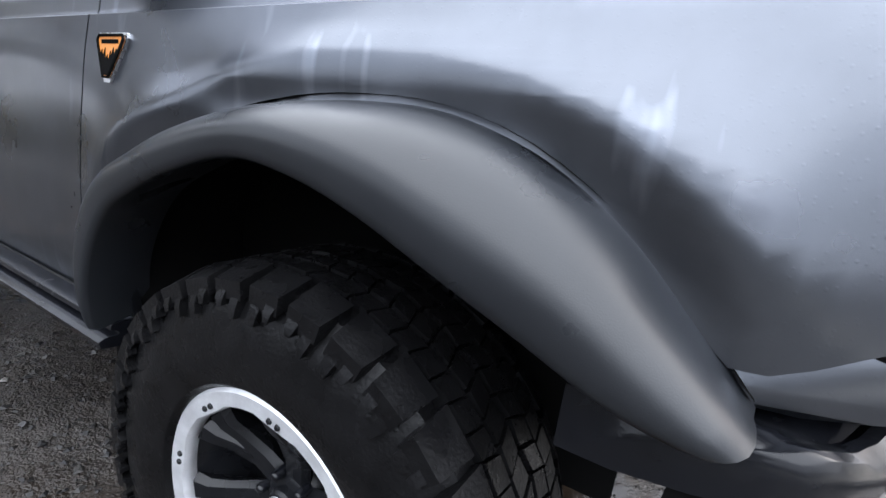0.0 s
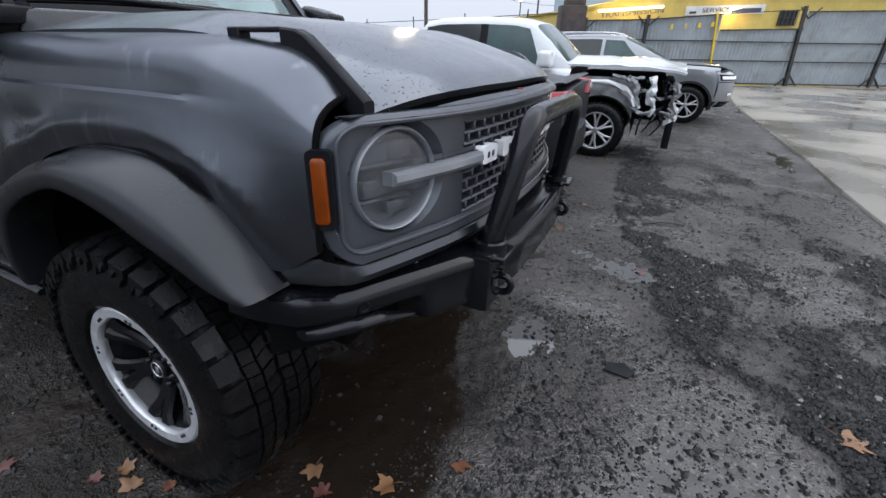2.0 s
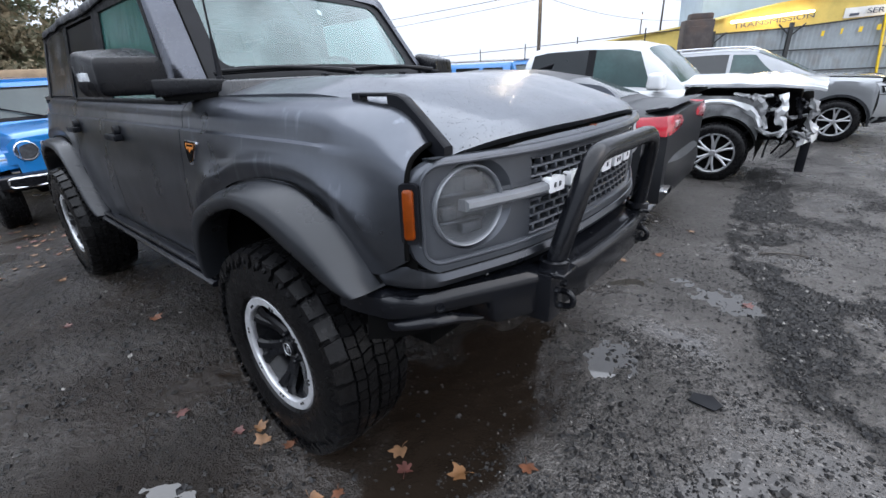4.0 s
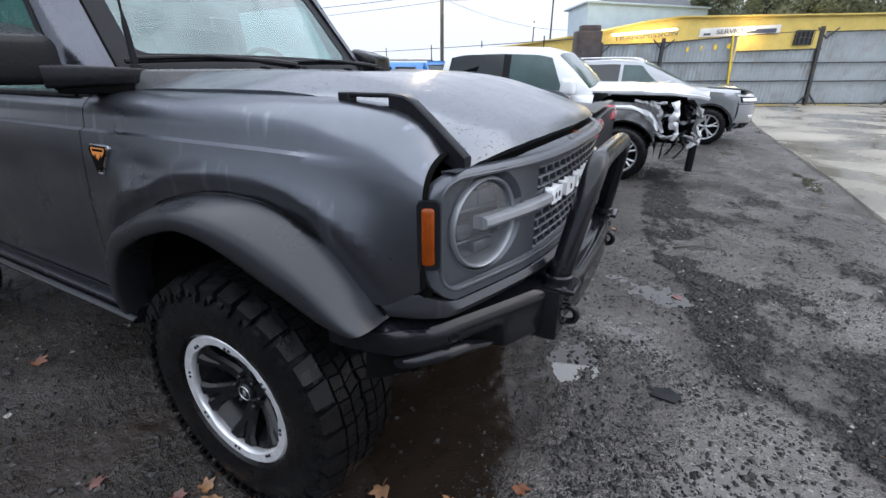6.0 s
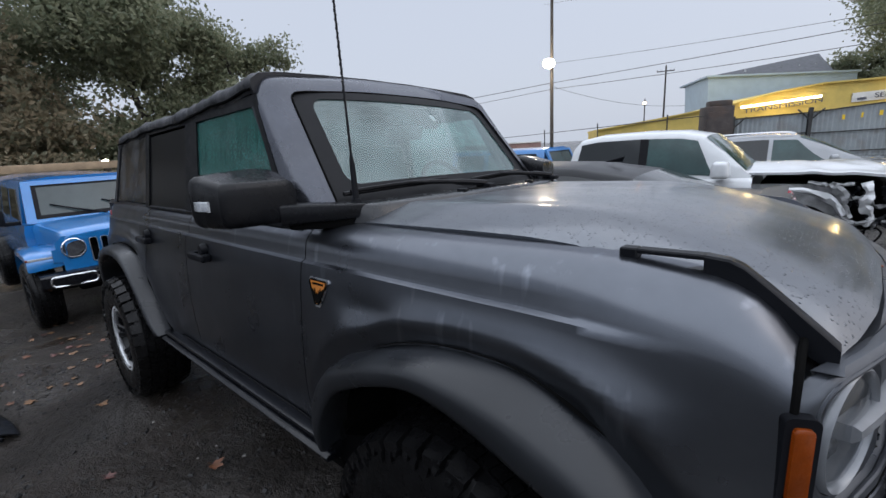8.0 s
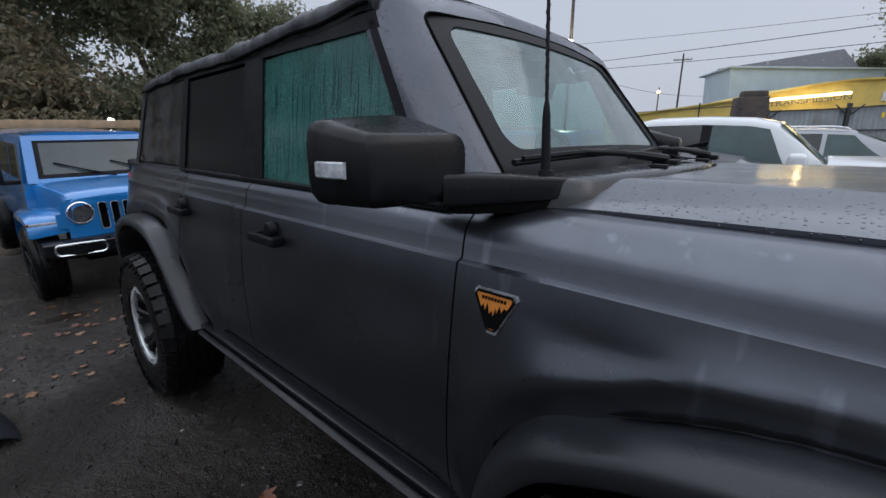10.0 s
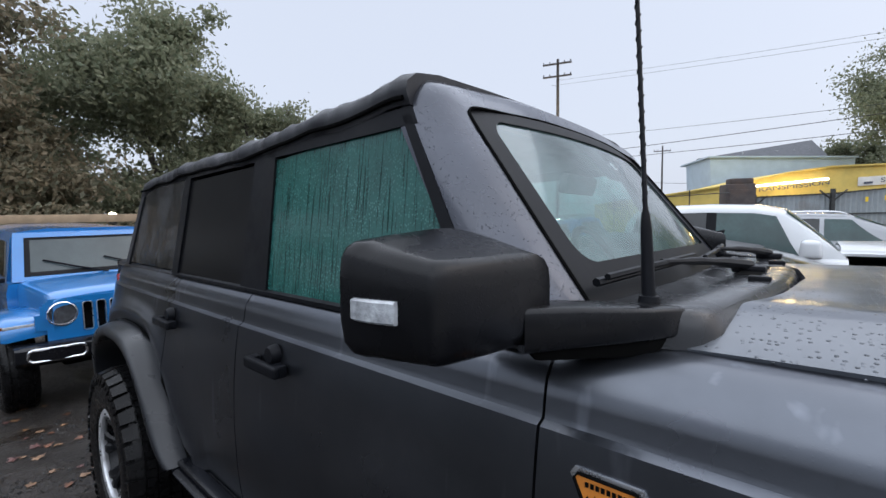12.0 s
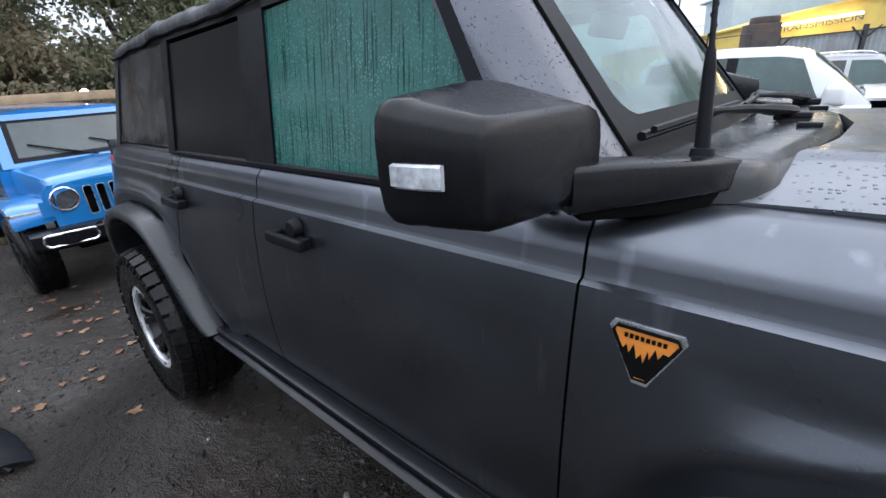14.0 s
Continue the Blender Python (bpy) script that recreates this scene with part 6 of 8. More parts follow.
ribbon("arch_flange", [(-0.50, -0.86, 0.70), (-0.40, -0.87, 0.90), (-0.15, -0.88, 1.03), (0.15, -0.87, 1.02), (0.36, -0.84, 0.90), (0.46, -0.82, 0.74)], [0.05, 0.06, 0.05, 0.07, 0.08, 0.05], M_CARWHITE, 1, 0.03)
ribbon("crumpled_panel", [(0.30, -0.84, 1.12), (0.42, -0.86, 1.0), (0.46, -0.82, 0.85), (0.52, -0.85, 0.72)], [0.07, 0.10, 0.06, 0.04], M_TORN, 2)
ribbon("crumpled_panel", [(0.62, -0.80, 1.14), (0.66, -0.86, 1.0), (0.62, -0.84, 0.88), (0.70, -0.80, 0.74), (0.66, -0.82, 0.62)], [0.09, 0.06, 0.10, 0.06, 0.03], M_CARWHITE, 3, 0.07)
ribbon("crumpled_panel", [(0.90, -0.70, 1.08), (0.96, -0.78, 0.95), (0.92, -0.74, 0.82), (1.0, -0.72, 0.66)], [0.05, 0.08, 0.05, 0.07], M_TORN, 4, 0.06)
ribbon("crumpled_panel", [(0.46, -0.80, 0.92), (0.60, -0.84, 0.96), (0.74, -0.80, 0.86), (0.90, -0.78, 0.90)], [0.03, 0.05, 0.04, 0.03], M_TORN, 5)
ribbon("crumpled_panel", [(0.40, -0.78, 0.74), (0.56, -0.84, 0.66), (0.78, -0.80, 0.70), (0.96, -0.76, 0.62)], [0.04, 0.05, 0.03, 0.05], M_TORN, 6, 0.06)
ribbon("crumpled_panel", [(0.76, -0.82, 1.10), (0.80, -0.80, 0.98), (0.84, -0.84, 0.86)], [0.03, 0.05, 0.03], M_BLACK, 7)
for k in range(14):
    a = Vector((rng.uniform(0.34, 0.98), rng.uniform(-0.84, -0.66), rng.uniform(0.66, 1.10)))
    ribbon("torn_bracket", [a, a + Vector((rng.uniform(-0.08, 0.08), rng.uniform(-0.04, 0.04), -0.07)), a + Vector((rng.uniform(-0.10, 0.10), rng.uniform(-0.04, 0.04), -0.16))], [0.02, 0.045, 0.02], (M_BLACK, M_TORN, M_SATIN)[k % 3], 20 + k, 0.05)
ribbon("crumpled_panel", [(0.10, -0.80, 1.14), (0.30, -0.82, 1.10), (0.52, -0.82, 1.12)], [0.03, 0.05, 0.03], M_TORN, 8)
for k in range(7):
    bm = bmesh.new()
    a = Vector((rng.uniform(0.40, 0.80), rng.uniform(-0.75, 0.6), rng.uniform(0.50, 1.05)))
    tube(bm, smooth_path([a, a + Vector((rng.uniform(-0.1, 0.12), rng.uniform(-0.1, 0.1), -0.10)), a + Vector((rng.uniform(-0.05, 0.1), rng.uniform(-0.1, 0.1), -0.26))], 5), 0.012, 6)
    part("loose_hose", bm, M_BLACK, truck)
bm = bmesh.new()
box(bm, (0.20, 0, 0.83), (1.2, 1.05, 0.60), 0.06)
box(bm, (0.86, 0.05, 0.84), (0.12, 1.30, 0.46), 0.03)
part("engine_bay", bm, M_DARK, truck)
bm = bmesh.new()
loft(bm, [[Vector((1.04 - 0.16 * (y / 0.8) ** 2 + dx, y, z + 0.05 * noise.noise(Vector((y * 5, z, 3))))) for dx, z in ((-0.05, 0.66), (0.02, 0.64), (0.03, 0.54), (-0.04, 0.50))] for y in frange(-0.72, 0.80, 16)], closed_v=True, caps=True)
part("bumper_beam", bm, M_CARWHITE, truck, "bent white bumper beam")
bm = bmesh.new()
box(bm, (0.96, -0.52, 0.36), (0.10, 0.14, 0.40), 0.02)
part("hanging_bracket", bm, M_BLACK, truck)

# charcoal saloon, its tail towards the yard
sal = CarShape(2.85, 0.92, [(-3.95, 1.06), (-3.5, 1.10), (-2.6, 1.04), (-0.9, 0.97), (0.1, 0.92), (0.75, 0.76)], 0.31, 0.86, -3.95, 0.335, 0.40,
               [(-3.48, 1.08), (-2.75, 1.34), (-2.2, 1.425), (-1.5, 1.44), (-1.05, 1.39), (-0.35, 0.98)], 0.965, 0.60, 0.84)
saloon = car("saloon_car", pose(-3.36, 3.25, -0.09, 0, 0, 180), "charcoal grey saloon with a damaged rear bumper", sal, M_CARGREY, M_GLASS, 0.80, 0.23, 5, M_ALLOY,
             panes=((-1.55, -2.62, -2.50, -1.62), (-0.62, -1.48, -1.52, -1.10)), screen=(-1.0, -0.42), rear=(-3.3, -2.8))
for s in (-1, 1):
    wing_mirror(saloon, -0.62, 0.86, 1.02, M_CARGREY, s)
    bm = bmesh.new()
    rows = []
    for x, y, zc, h in ((-3.965, 0.36, 1.0, 0.03), (-3.965, 0.55, 1.0, 0.05), (-3.962, 0.70, 0.995, 0.06), (-3.935, 0.805, 0.995, 0.062), (-3.85, 0.858, 1.0, 0.055), (-3.75, 0.897, 1.01, 0.045), (-3.65, 0.920, 1.02, 0.03)):
        h *= 1.35
        rows.append([Vector((x, s * y, zc - h)), Vector((x - 0.01, s * y, zc)), Vector((x + 0.012, s * (y - 0.012), zc + h)), Vector((x + 0.05, s * (y - 0.05), zc))])
    loft(bm, rows, closed_v=True, caps=True)
    tl = part("tail_lamp", bm, M_REDLENS, saloon, "red tail lamp with a pale centre")
    bm = bmesh.new()
    box(bm, (-3.955, s * 0.60, 1.0), (0.06, 0.14, 0.055), 0.015)
    part("inner_lens", bm, M_PALELENS, tl, "pale inner lens")
    bm = bmesh.new()
    lathe(bm, [(0.040, -0.06), (0.048, -0.062), (0.050, 0.05), (0.042, 0.05)], 24)
    part("exhaust_tip", bm, M_CHROME, saloon, "chrome oval exhaust tip", m=Matrix.Translation((-3.93, s * 0.56, 0.40)) @ Matrix.Rotation(radians(-90), 4, "Z") @ Matrix.Diagonal((2.2, 1, 0.8, 1)))
bm = bmesh.new()
rows = [[Vector((-3.98 + 0.22 * (abs(y) / 0.86) ** 4 - dx, y, z)) for dx, z in ((-0.03, 0.70), (0.03, 0.66), (0.05, 0.54), (0.03, 0.42), (-0.05, 0.36))] for y in frange(-0.87, 0.87, 26)]
part("rear_bumper", shell(rows, 0.02), M_CARGREY, saloon)
bm = bmesh.new()
loft(bm, [[Vector((-3.72 - dx, y, z)) for dx, z in ((0, 1.11), (0.16, 1.14), (0.20, 1.135), (0.02, 1.09))] for y in frange(-0.70, 0.70, 10)], closed_v=True, caps=True)
part("boot_spoiler", bm, M_CARGREY, saloon)
bm = bmesh.new()
loft(bm, [[Vector((-2.42 + dx, -0.0 + w, 1.448 + h)) for dx, w, h in ((-0.08, 0, 0), (-0.10, -0.012, 0.05), (-0.10, 0.012, 0.05), (0.10, 0, 0.0))]] + [[Vector((-2.42 + dx, w * 0.2, 1.455 + h)) for dx, w, h in ((-0.09, 0, 0.055), (-0.10, -0.012, 0.055), (-0.10, 0.012, 0.055), (0.09, 0, 0.0))]], closed_v=True, caps=True)
part("roof_fin", bm, M_BLACK, saloon)

# silver mid-size SUV beyond
jshape = CarShape(2.92, 0.955, [(-3.85, 1.14), (-3.3, 1.17), (-0.5, 1.20), (0.2, 1.18), (0.60, 1.15), (0.74, 1.11), (0.80, 1.04), (0.82, 0.98)], 0.36, 0.82, -3.85, 0.385, 0.455,
                  [(-3.75, 1.18), (-3.45, 1.62), (-3.2, 1.70), (-2.1, 1.735), (-1.50, 1.71), (-1.05, 1.52), (-0.42, 1.2)], 1.165, 0.70, 0.90)
silver = car("estate_suv", pose(1.95, 10.62, -0.27), "silver mid-size SUV parked on the dirt", jshape, M_SILVER, M_TEAL, 0.83, 0.25, 5, M_CAST,
             panes=((-2.95, -3.45, -3.30, -2.95), (-1.95, -2.88, -2.88, -1.95), (-0.98, -1.88, -1.88, -1.48)), screen=(-1.45, -0.58), nose_cut=0.50, category="car", tinted=(0, 1))
J_FACE = [(0.38, -0.05), (0.45, 0.03), (0.56, 0.065), (0.70, 0.080), (0.82, 0.070), (0.92, 0.055), (1.00, 0.035), (1.06, 0.0), (1.095, -0.06)]


def j_face(y, z):
    """The rounded front of the silver SUV."""
    return 0.82 + lerp_table(z, J_FACE) - 0.05 * (y / 0.95) ** 2 - 0.34 * (abs(y) / 0.965) ** 7


bm = bmesh.new()
loft(bm, [[Vector((j_face(y, z), y, z)) for z in frange(0.38, 1.095, 22)] + [Vector((0.66 + 0.08 * (1 - (y / 0.955) ** 4), y * 0.965, 1.128)), Vector((0.49, y * 0.935, 1.156 + 0.033 * (1 - (y / 0.955) ** 2)))] for y in frange(-0.955, 0.955, 44)])
nose = part("front_bumper", bm, M_SILVER, silver, smooth=40)
for z0, z1, w0, mt, nm in ((0.52, 0.60, 0.50, M_BLACK, "air_intake"), (0.90, 0.985, 0.52, M_DARK, "grille"), (0.38, 0.50, 0.955, M_BLACK, "lower_skirt")):
    bm = bmesh.new()
    loft(bm, [[Vector((j_face(y, z) + 0.006, y, z)) for z in frange(z0, z1, 4)] for y in frange(-w0, w0, 24)])
    part(nm, bm, mt, nose)
for k in range(7):
    bm = bmesh.new()
    y = -0.42 + 0.14 * k
    box(bm, (j_face(y, 0.94) + 0.008, y, 0.942), (0.014, 0.105, 0.066), 0.008, 2)
    part("grille_slot", bm, M_CHROME, nose)
for s in (-1, 1):
    wing_mirror(silver, -0.90, 0.92, 1.25, M_SILVER, s)
    bm = bmesh.new()
    loft(bm, [[Vector((j_face(s * y, z) + d, s * y, z)) for z, d in ((0.915, 0.004), (0.925, 0.014), (1.0, 0.014), (1.015 + 0.02 * q, 0.004))] for q, y in ((0, 0.56), (0.2, 0.66), (0.4, 0.76), (0.7, 0.85), (0.9, 0.91), (1.0, 0.945))])
    hl = part("headlamp", bm, M_BLACK, silver, "clear slim headlamp in a black surround")
    bm = bmesh.new()
    loft(bm, [[Vector((j_face(s * y, z) + d, s * y, z)) for z, d in ((0.935, 0.012), (0.942, 0.022), (0.990, 0.022), (1.0, 0.012))] for y in (0.60, 0.70, 0.80, 0.86, 0.905, 0.93)])
    part("lens", bm, M_WHITE, hl, "bright clear lens")
    bm = bmesh.new()
    tube(bm, [(j_face(s * y, 0.885) + 0.002, s * y, 0.885) for y in frange(0.50, 0.955, 16)], 0.007, 6)
    part("panel_gap", bm, M_DARK, nose)
    bm = bmesh.new()
    loft(bm, [[Vector((j_face(s * y, z) + d, s * y, z)) for z, d in ((0.60, 0.003), (0.61, 0.010), (0.655, 0.010), (0.665, 0.003))] for y in (0.62, 0.70, 0.78, 0.83)])
    part("fog_lamp", bm, M_CHROME, silver)
    bm = bmesh.new()
    tube(bm, smooth_path([(0.72, s * 0.74, 1.105), (0.55, s * 0.835, 1.158), (0.2, s * 0.862, 1.182), (-0.4, s * 0.868, 1.202)], 5), 0.008, 6)
    part("bonnet_gap", bm, M_DARK, silver)
    bm = bmesh.new()
    tube(bm, smooth_path([(-3.2, s * 0.66, 1.72), (-3.0, s * 0.67, 1.765), (-1.8, s * 0.67, 1.78), (-1.55, s * 0.66, 1.72)], 6), 0.016, 8)
    part("roof_rail", bm, M_ALLOY, silver)
    for ax in (0.0, -2.92):
        bm = bmesh.new()
        loft(bm, [[Vector((ax + r * math.sin(a), s * (0.962 if q else 0.93), 0.385 + r * math.cos(a))) for r, q in ((0.455, 1), (0.50, 1), (0.505, 0))] for a in frange(-1.7, 1.7, 24)])
        part("arch_trim", bm, M_FLARE, silver)


# ---- blue boxy off-roaders ----
def boxy(name, m, label, paint, front_detail=True):
    c = thing(name, m, label, "car")
    bm = bmesh.new()
    rows = []
    for x, z, hw in ((-0.42, 1.215, 0.70), (0.0, 1.205, 0.655), (0.35, 1.185, 0.61), (0.50, 1.165, 0.585), (0.545, 1.13, 0.575), (0.555, 1.06, 0.572)):
        rows.append([Vector((x, y * hw, zz)) for y, zz in ((-1.0, z - 0.26), (-1.0, z - 0.06), (-0.965, z - 0.02), (-0.88, z), (-0.45, z + 0.018), (0, z + 0.022), (0.45, z + 0.018), (0.88, z), (0.965, z - 0.02), (1.0, z - 0.06), (1.0, z - 0.26))])
    loft(bm, rows)
    part("bonnet", bm, paint, c, "rain-wet bright blue bonnet")
    bm = bmesh.new()
    box(bm, (0.05, 0, 0.72), (0.95, 1.05, 0.50), 0.03)
    part("engine_bay", bm, M_DARK, c)
    if front_detail:
        bm = bmesh.new()
        gxp = lambda y: 0.565 - 0.05 * (abs(y) / 0.7) ** 2
        outline_top, ys = 1.12, frange(-0.70, 0.70, 70)
        zs = frange(0.72, 1.13, 20)
        vv = {}
        slots = [(-0.318 + k * 0.106) for k in range(7)]
        for i in range(70):
            for j in range(20):
                y, z = (ys[i] + ys[i + 1]) / 2, (zs[j] + zs[j + 1]) / 2
                if any(abs(y - q) < 0.034 for q in slots) and 0.80 < z < 1.07:
                    continue
                if (abs(y) - 0.505) ** 2 + (z - 0.985) ** 2 < 0.113 ** 2 or (abs(y) > 0.62 and z < 0.84) or (abs(y) > 0.505 and z > 0.985 and math.hypot(abs(y) - 0.505, z - 0.985) > 0.165):
                    continue
                qd = []
                for a, b in ((i, j), (i + 1, j), (i + 1, j + 1), (i, j + 1)):
                    if (a, b) not in vv:
                        vv[a, b] = bm.verts.new((gxp(ys[a]), ys[a], zs[b]))
                    qd.append(vv[a, b])
                bm.faces.new(qd)
        ext = bmesh.ops.extrude_face_region(bm, geom=list(bm.faces))
        for v in (g for g in ext["geom"] if isinstance(g, bmesh.types.BMVert)):
            v.co.x -= 0.035
        gr = part("grille", bm, paint, c, "blue seven-slot grille")
        bm = bmesh.new()
        box(bm, (0.48, 0, 0.93), (0.03, 1.14, 0.34))
        part("grille_backing", bm, M_DARK, gr)
        for q in slots:
            bm = bmesh.new()
            tube(bm, [(gxp(q) + 0.003, q + a, 0.935 + b) for a, b in rounded_rect(0.072, 0.275, 0.02, 3)], 0.005, 6, closed=True)
            part("slot_trim", bm, M_ALLOY, gr)
        for s in (-1, 1):
            mm = Matrix.Translation((gxp(0.505) + 0.004, s * 0.505, 0.985)) @ Matrix.Rotation(radians(-90), 4, "Z")
            bm = bmesh.new()
            lathe(bm, [(0.113, -0.03), (0.115, 0.008), (0.106, 0.014), (0.098, 0.004), (0.096, -0.03)], 40)
            hl = part("headlamp", bm, M_CHROME, c, "round headlamp in a bright ring", m=mm)
            for v in hl.data.vertices:
                pass
            bm = bmesh.new()
            lathe(bm, [(0.0, -0.01), (0.06, -0.012), (0.098, -0.02)], 32)
            part("lens", bm, M_LAMPIN, hl)
        bm = bmesh.new()
        rows = [[Vector((0.72 - 0.10 * (abs(y) / 0.84) ** 4 + dx, y, z)) for dx, z in ((-0.16, 0.74), (-0.02, 0.735), (0.02, 0.71), (0.02, 0.60), (-0.03, 0.555), (-0.16, 0.555))] for y in frange(-0.86, 0.86, 30)]
        loft(bm, rows, caps=True)
        bp = part("front_bumper", bm, M_SATIN, c, "black steel bumper with chrome fog-lamp rings")
        for s in (-1, 1):
            bm = bmesh.new()
            tube(bm, [(0.735 - 0.10 * (abs(0.58 + a) / 0.84) ** 4, s * (0.58 + a), 0.655 + b) for a, b in rounded_rect(0.40, 0.105, 0.045, 5)], 0.014, 8, closed=True)
            part("fog_ring", bm, M_CHROME, bp)
            bm = bmesh.new()
            lathe(bm, [(0.0, 0.012), (0.03, 0.008), (0.038, 0.0)], 20)
            part("fog_lamp", bm, M_LENS, bp, m=Matrix.Translation((0.715, s * 0.50, 0.655)) @ Matrix.Rotation(radians(-90), 4, "Z"))
    # wings
    for s in (-1, 1):
        bm = bmesh.new()
        rows = []
        for x, z in ((0.50, 0.86), (0.46, 0.93), (0.36, 0.965), (0.10, 0.975), (-0.20, 0.97), (-0.34, 0.93), (-0.44, 0.80), (-0.48, 0.70)):
            rows.append([Vector((x, s * y, z + dz)) for y, dz in ((0.60, 0.0), (0.66, 0.012), (0.88, 0.006), (0.925, -0.02), (0.93, -0.075), (0.90, -0.085), (0.60, -0.06))])
        loft(bm, rows, caps=True)
        w = part("wing", bm, paint, c, "flat blue wing")
        bm = bmesh.new()
        box(bm, (0.478, s * 0.80, 0.905), (0.02, 0.22, 0.026), 0.006)
        part("indicator", bm, M_LENS, w)
        bm = bmesh.new()
        box(bm, (0.462, s * 0.915, 0.905), (0.03, 0.03, 0.026), 0.006)
        part("side_marker", bm, M_AMBER, w)
        for ax in (0.0, -2.95):
            road_wheel(c, ax, s * 0.80, 0.41, 0.27, s, 5, M_RIM, 0.235)
        bm = bmesh.new()
        box(bm, (-0.62, s * 1.0, 1.30), (0.12, 0.20, 0.20), 0.03)
        box(bm, (-0.60, s * 0.85, 1.22), (0.06, 0.16, 0.05), 0.012)
        part("door_mirror", bm, M_BLACK, c)
    # tub, doors
    bm = bmesh.new()
    loft(bm, [[Vector((x, y, z)) for y, z in ((-0.76, 0.62), (-0.785, 0.70), (-0.785, 1.10), (-0.765, 1.19), (0.765, 1.19), (0.785, 1.10), (0.785, 0.70), (0.76, 0.62))] for x in (-3.6, -3.0, -1.8, -0.42)], closed_v=True, caps=True)
    part("tub", bm, paint, c)
    # windscreen frame
    pt = lambda y, t: Vector((-0.44 - 0.24 * t - 0.02 * y * y, y * (0.735 - 0.06 * t), 1.20 + 0.52 * t))
    bm = bmesh.new()
    for y0, y1, t0, t1 in ((-1, -0.87, 0, 1), (0.87, 1, 0, 1), (-0.87, 0.87, 0.88, 1), (-0.87, 0.87, 0, 0.10)):
        rows = [[pt(y, t) + Vector((dx, 0, 0)) for dx, t in ((0, t0), (0.02, t0 + 0.01), (0.02, t1 - 0.01), (0, t1), (-0.04, t1), (-0.04, t0))] for y in frange(y0, y1, 8)]
        loft(bm, rows, closed_v=True, caps=True)
    part("screen_frame", bm, paint, c)
    bm = bmesh.new()
    loft(bm, [[pt(y, t) + Vector((0.004, 0, 0)) for t in frange(0.08, 0.90, 6)] for y in frange(-0.90, 0.90, 12)])
    g = part("windscreen", bm, M_GREYGLASS, c, "misted grey windscreen")
    bm = bmesh.new()
    for y0, y1, t0, t1 in ((-0.90, -0.80, 0.08, 0.9), (0.80, 0.90, 0.08, 0.9), (-0.8, 0.8, 0.08, 0.18), (-0.8, 0.8, 0.84, 0.9)):
        loft(bm, [[pt(y, t) + Vector((0.008, 0, 0)) for t in (t0, t1)] for y in frange(y0, y1, 6)])
    part("screen_border", bm, M_FRIT, g)
    for ya, yb in ((-0.66, -0.10), (0.10, 0.62)):
        bm = bmesh.new()
        a, b = pt(ya, 0.42) + Vector((0.03, 0, 0)), pt(yb, 0.16) + Vector((0.03, 0, 0))
        tube(bm, [a, a.lerp(b, 0.5) + Vector((0.012, 0, 0)), b], 0.010, 6)
        tube(bm, [a.lerp(b, 0.5) + Vector((0.02, 0, 0.0)), b + Vector((0.03, 0.16, -0.04))], 0.009, 6)
        part("wiper", bm, M_BLACK, c)
    # hard top with side windows
    bm = bmesh.new()
    loft(bm, [[Vector((x, y * k, z)) for y, z in ((-0.76, 1.19), (-0.70, 1.66), (-0.66, 1.72), (-0.4, 1.755), (0.4, 1.755), (0.66, 1.72), (0.70, 1.66), (0.76, 1.19))] for x, k in ((-3.58, 0.98), (-3.2, 1), (-1.5, 1), (-0.72, 0.985))], caps=True)
    part("hard_top", bm, paint, c)
    for s in (-1, 1):
        for a0, a1 in ((-0.80, -1.50), (-1.62, -2.35), (-2.5, -3.4)):
            bm = bmesh.new()
            sheet(bm, [(a0, s * 0.758, 1.235), (a1, s * 0.758, 1.235), (a1, s * 0.712, 1.62), (a0 - (0.14 if a0 > -1 else 0), s * 0.712, 1.62)], (0, s, 0.1), 0.012)
            part("side_window", bm, M_GLASS, c)
    return c


M_GREYGLASS = mat("misted_grey_glass", (0.045, 0.062, 0.064), 0.2, 0, var=0.15, vscale=3, coat=0.25, spec=0.3)
boxy("boxy_off_roader", pose(-6.24, -0.13, -0.235, 0, 1.0, 0), "bright blue boxy off-roader with round headlamps", M_BLUE)
boxy("boxy_off_roader", pose(-3.6, 9.0, -0.30, 0, 0, 0), "bright blue boxy off-roader parked by the pole", M_BLUE, False)


# ---- fence, street, buildings, poles ----
FD, FN = Vector((0.9, 0.436, 0)).normalized(), Vector((-0.436, 0.9, 0)).normalized()
F0 = Vector((4.1, 17.4, 0))
FREF, FK = Vector((1.1, -1.6, 1.54)), 1.175
FROT = math.atan2(FD.y, FD.x)


def fp(u, off, z):
    return FREF + FK * (F0 + FD * u + FN * off + Vector((0, 0, z)) - FREF)


M_CORR = mat("weathered_galvanised_sheet", (0.30, 0.33, 0.34), 0.45, 0.35, var=0.15, vscale=1.2, rvar=0.12, dirt=(0.18, 0.15, 0.12), dirt_amount=0.4)
M_RAIL = mat("dark_painted_steel", (0.035, 0.036, 0.036), 0.5, 0.3, var=0.3, vscale=5, dirt=(0.12, 0.07, 0.04), dirt_amount=0.4)
M_YPOST = mat("yellow_safety_paint", (0.75, 0.50, 0.02), 0.45, 0, var=0.12, vscale=6)
M_YWALL = mat("yellow_painted_masonry", (0.56, 0.42, 0.11), 0.75, 0, var=0.12, vscale=1.5, bump=0.3, bscale=30, dirt=(0.40, 0.32, 0.10), dirt_amount=0.4)
M_BLUEW = mat("pale_blue_siding", (0.40, 0.49, 0.55), 0.6, 0, var=0.08, vscale=1.5)
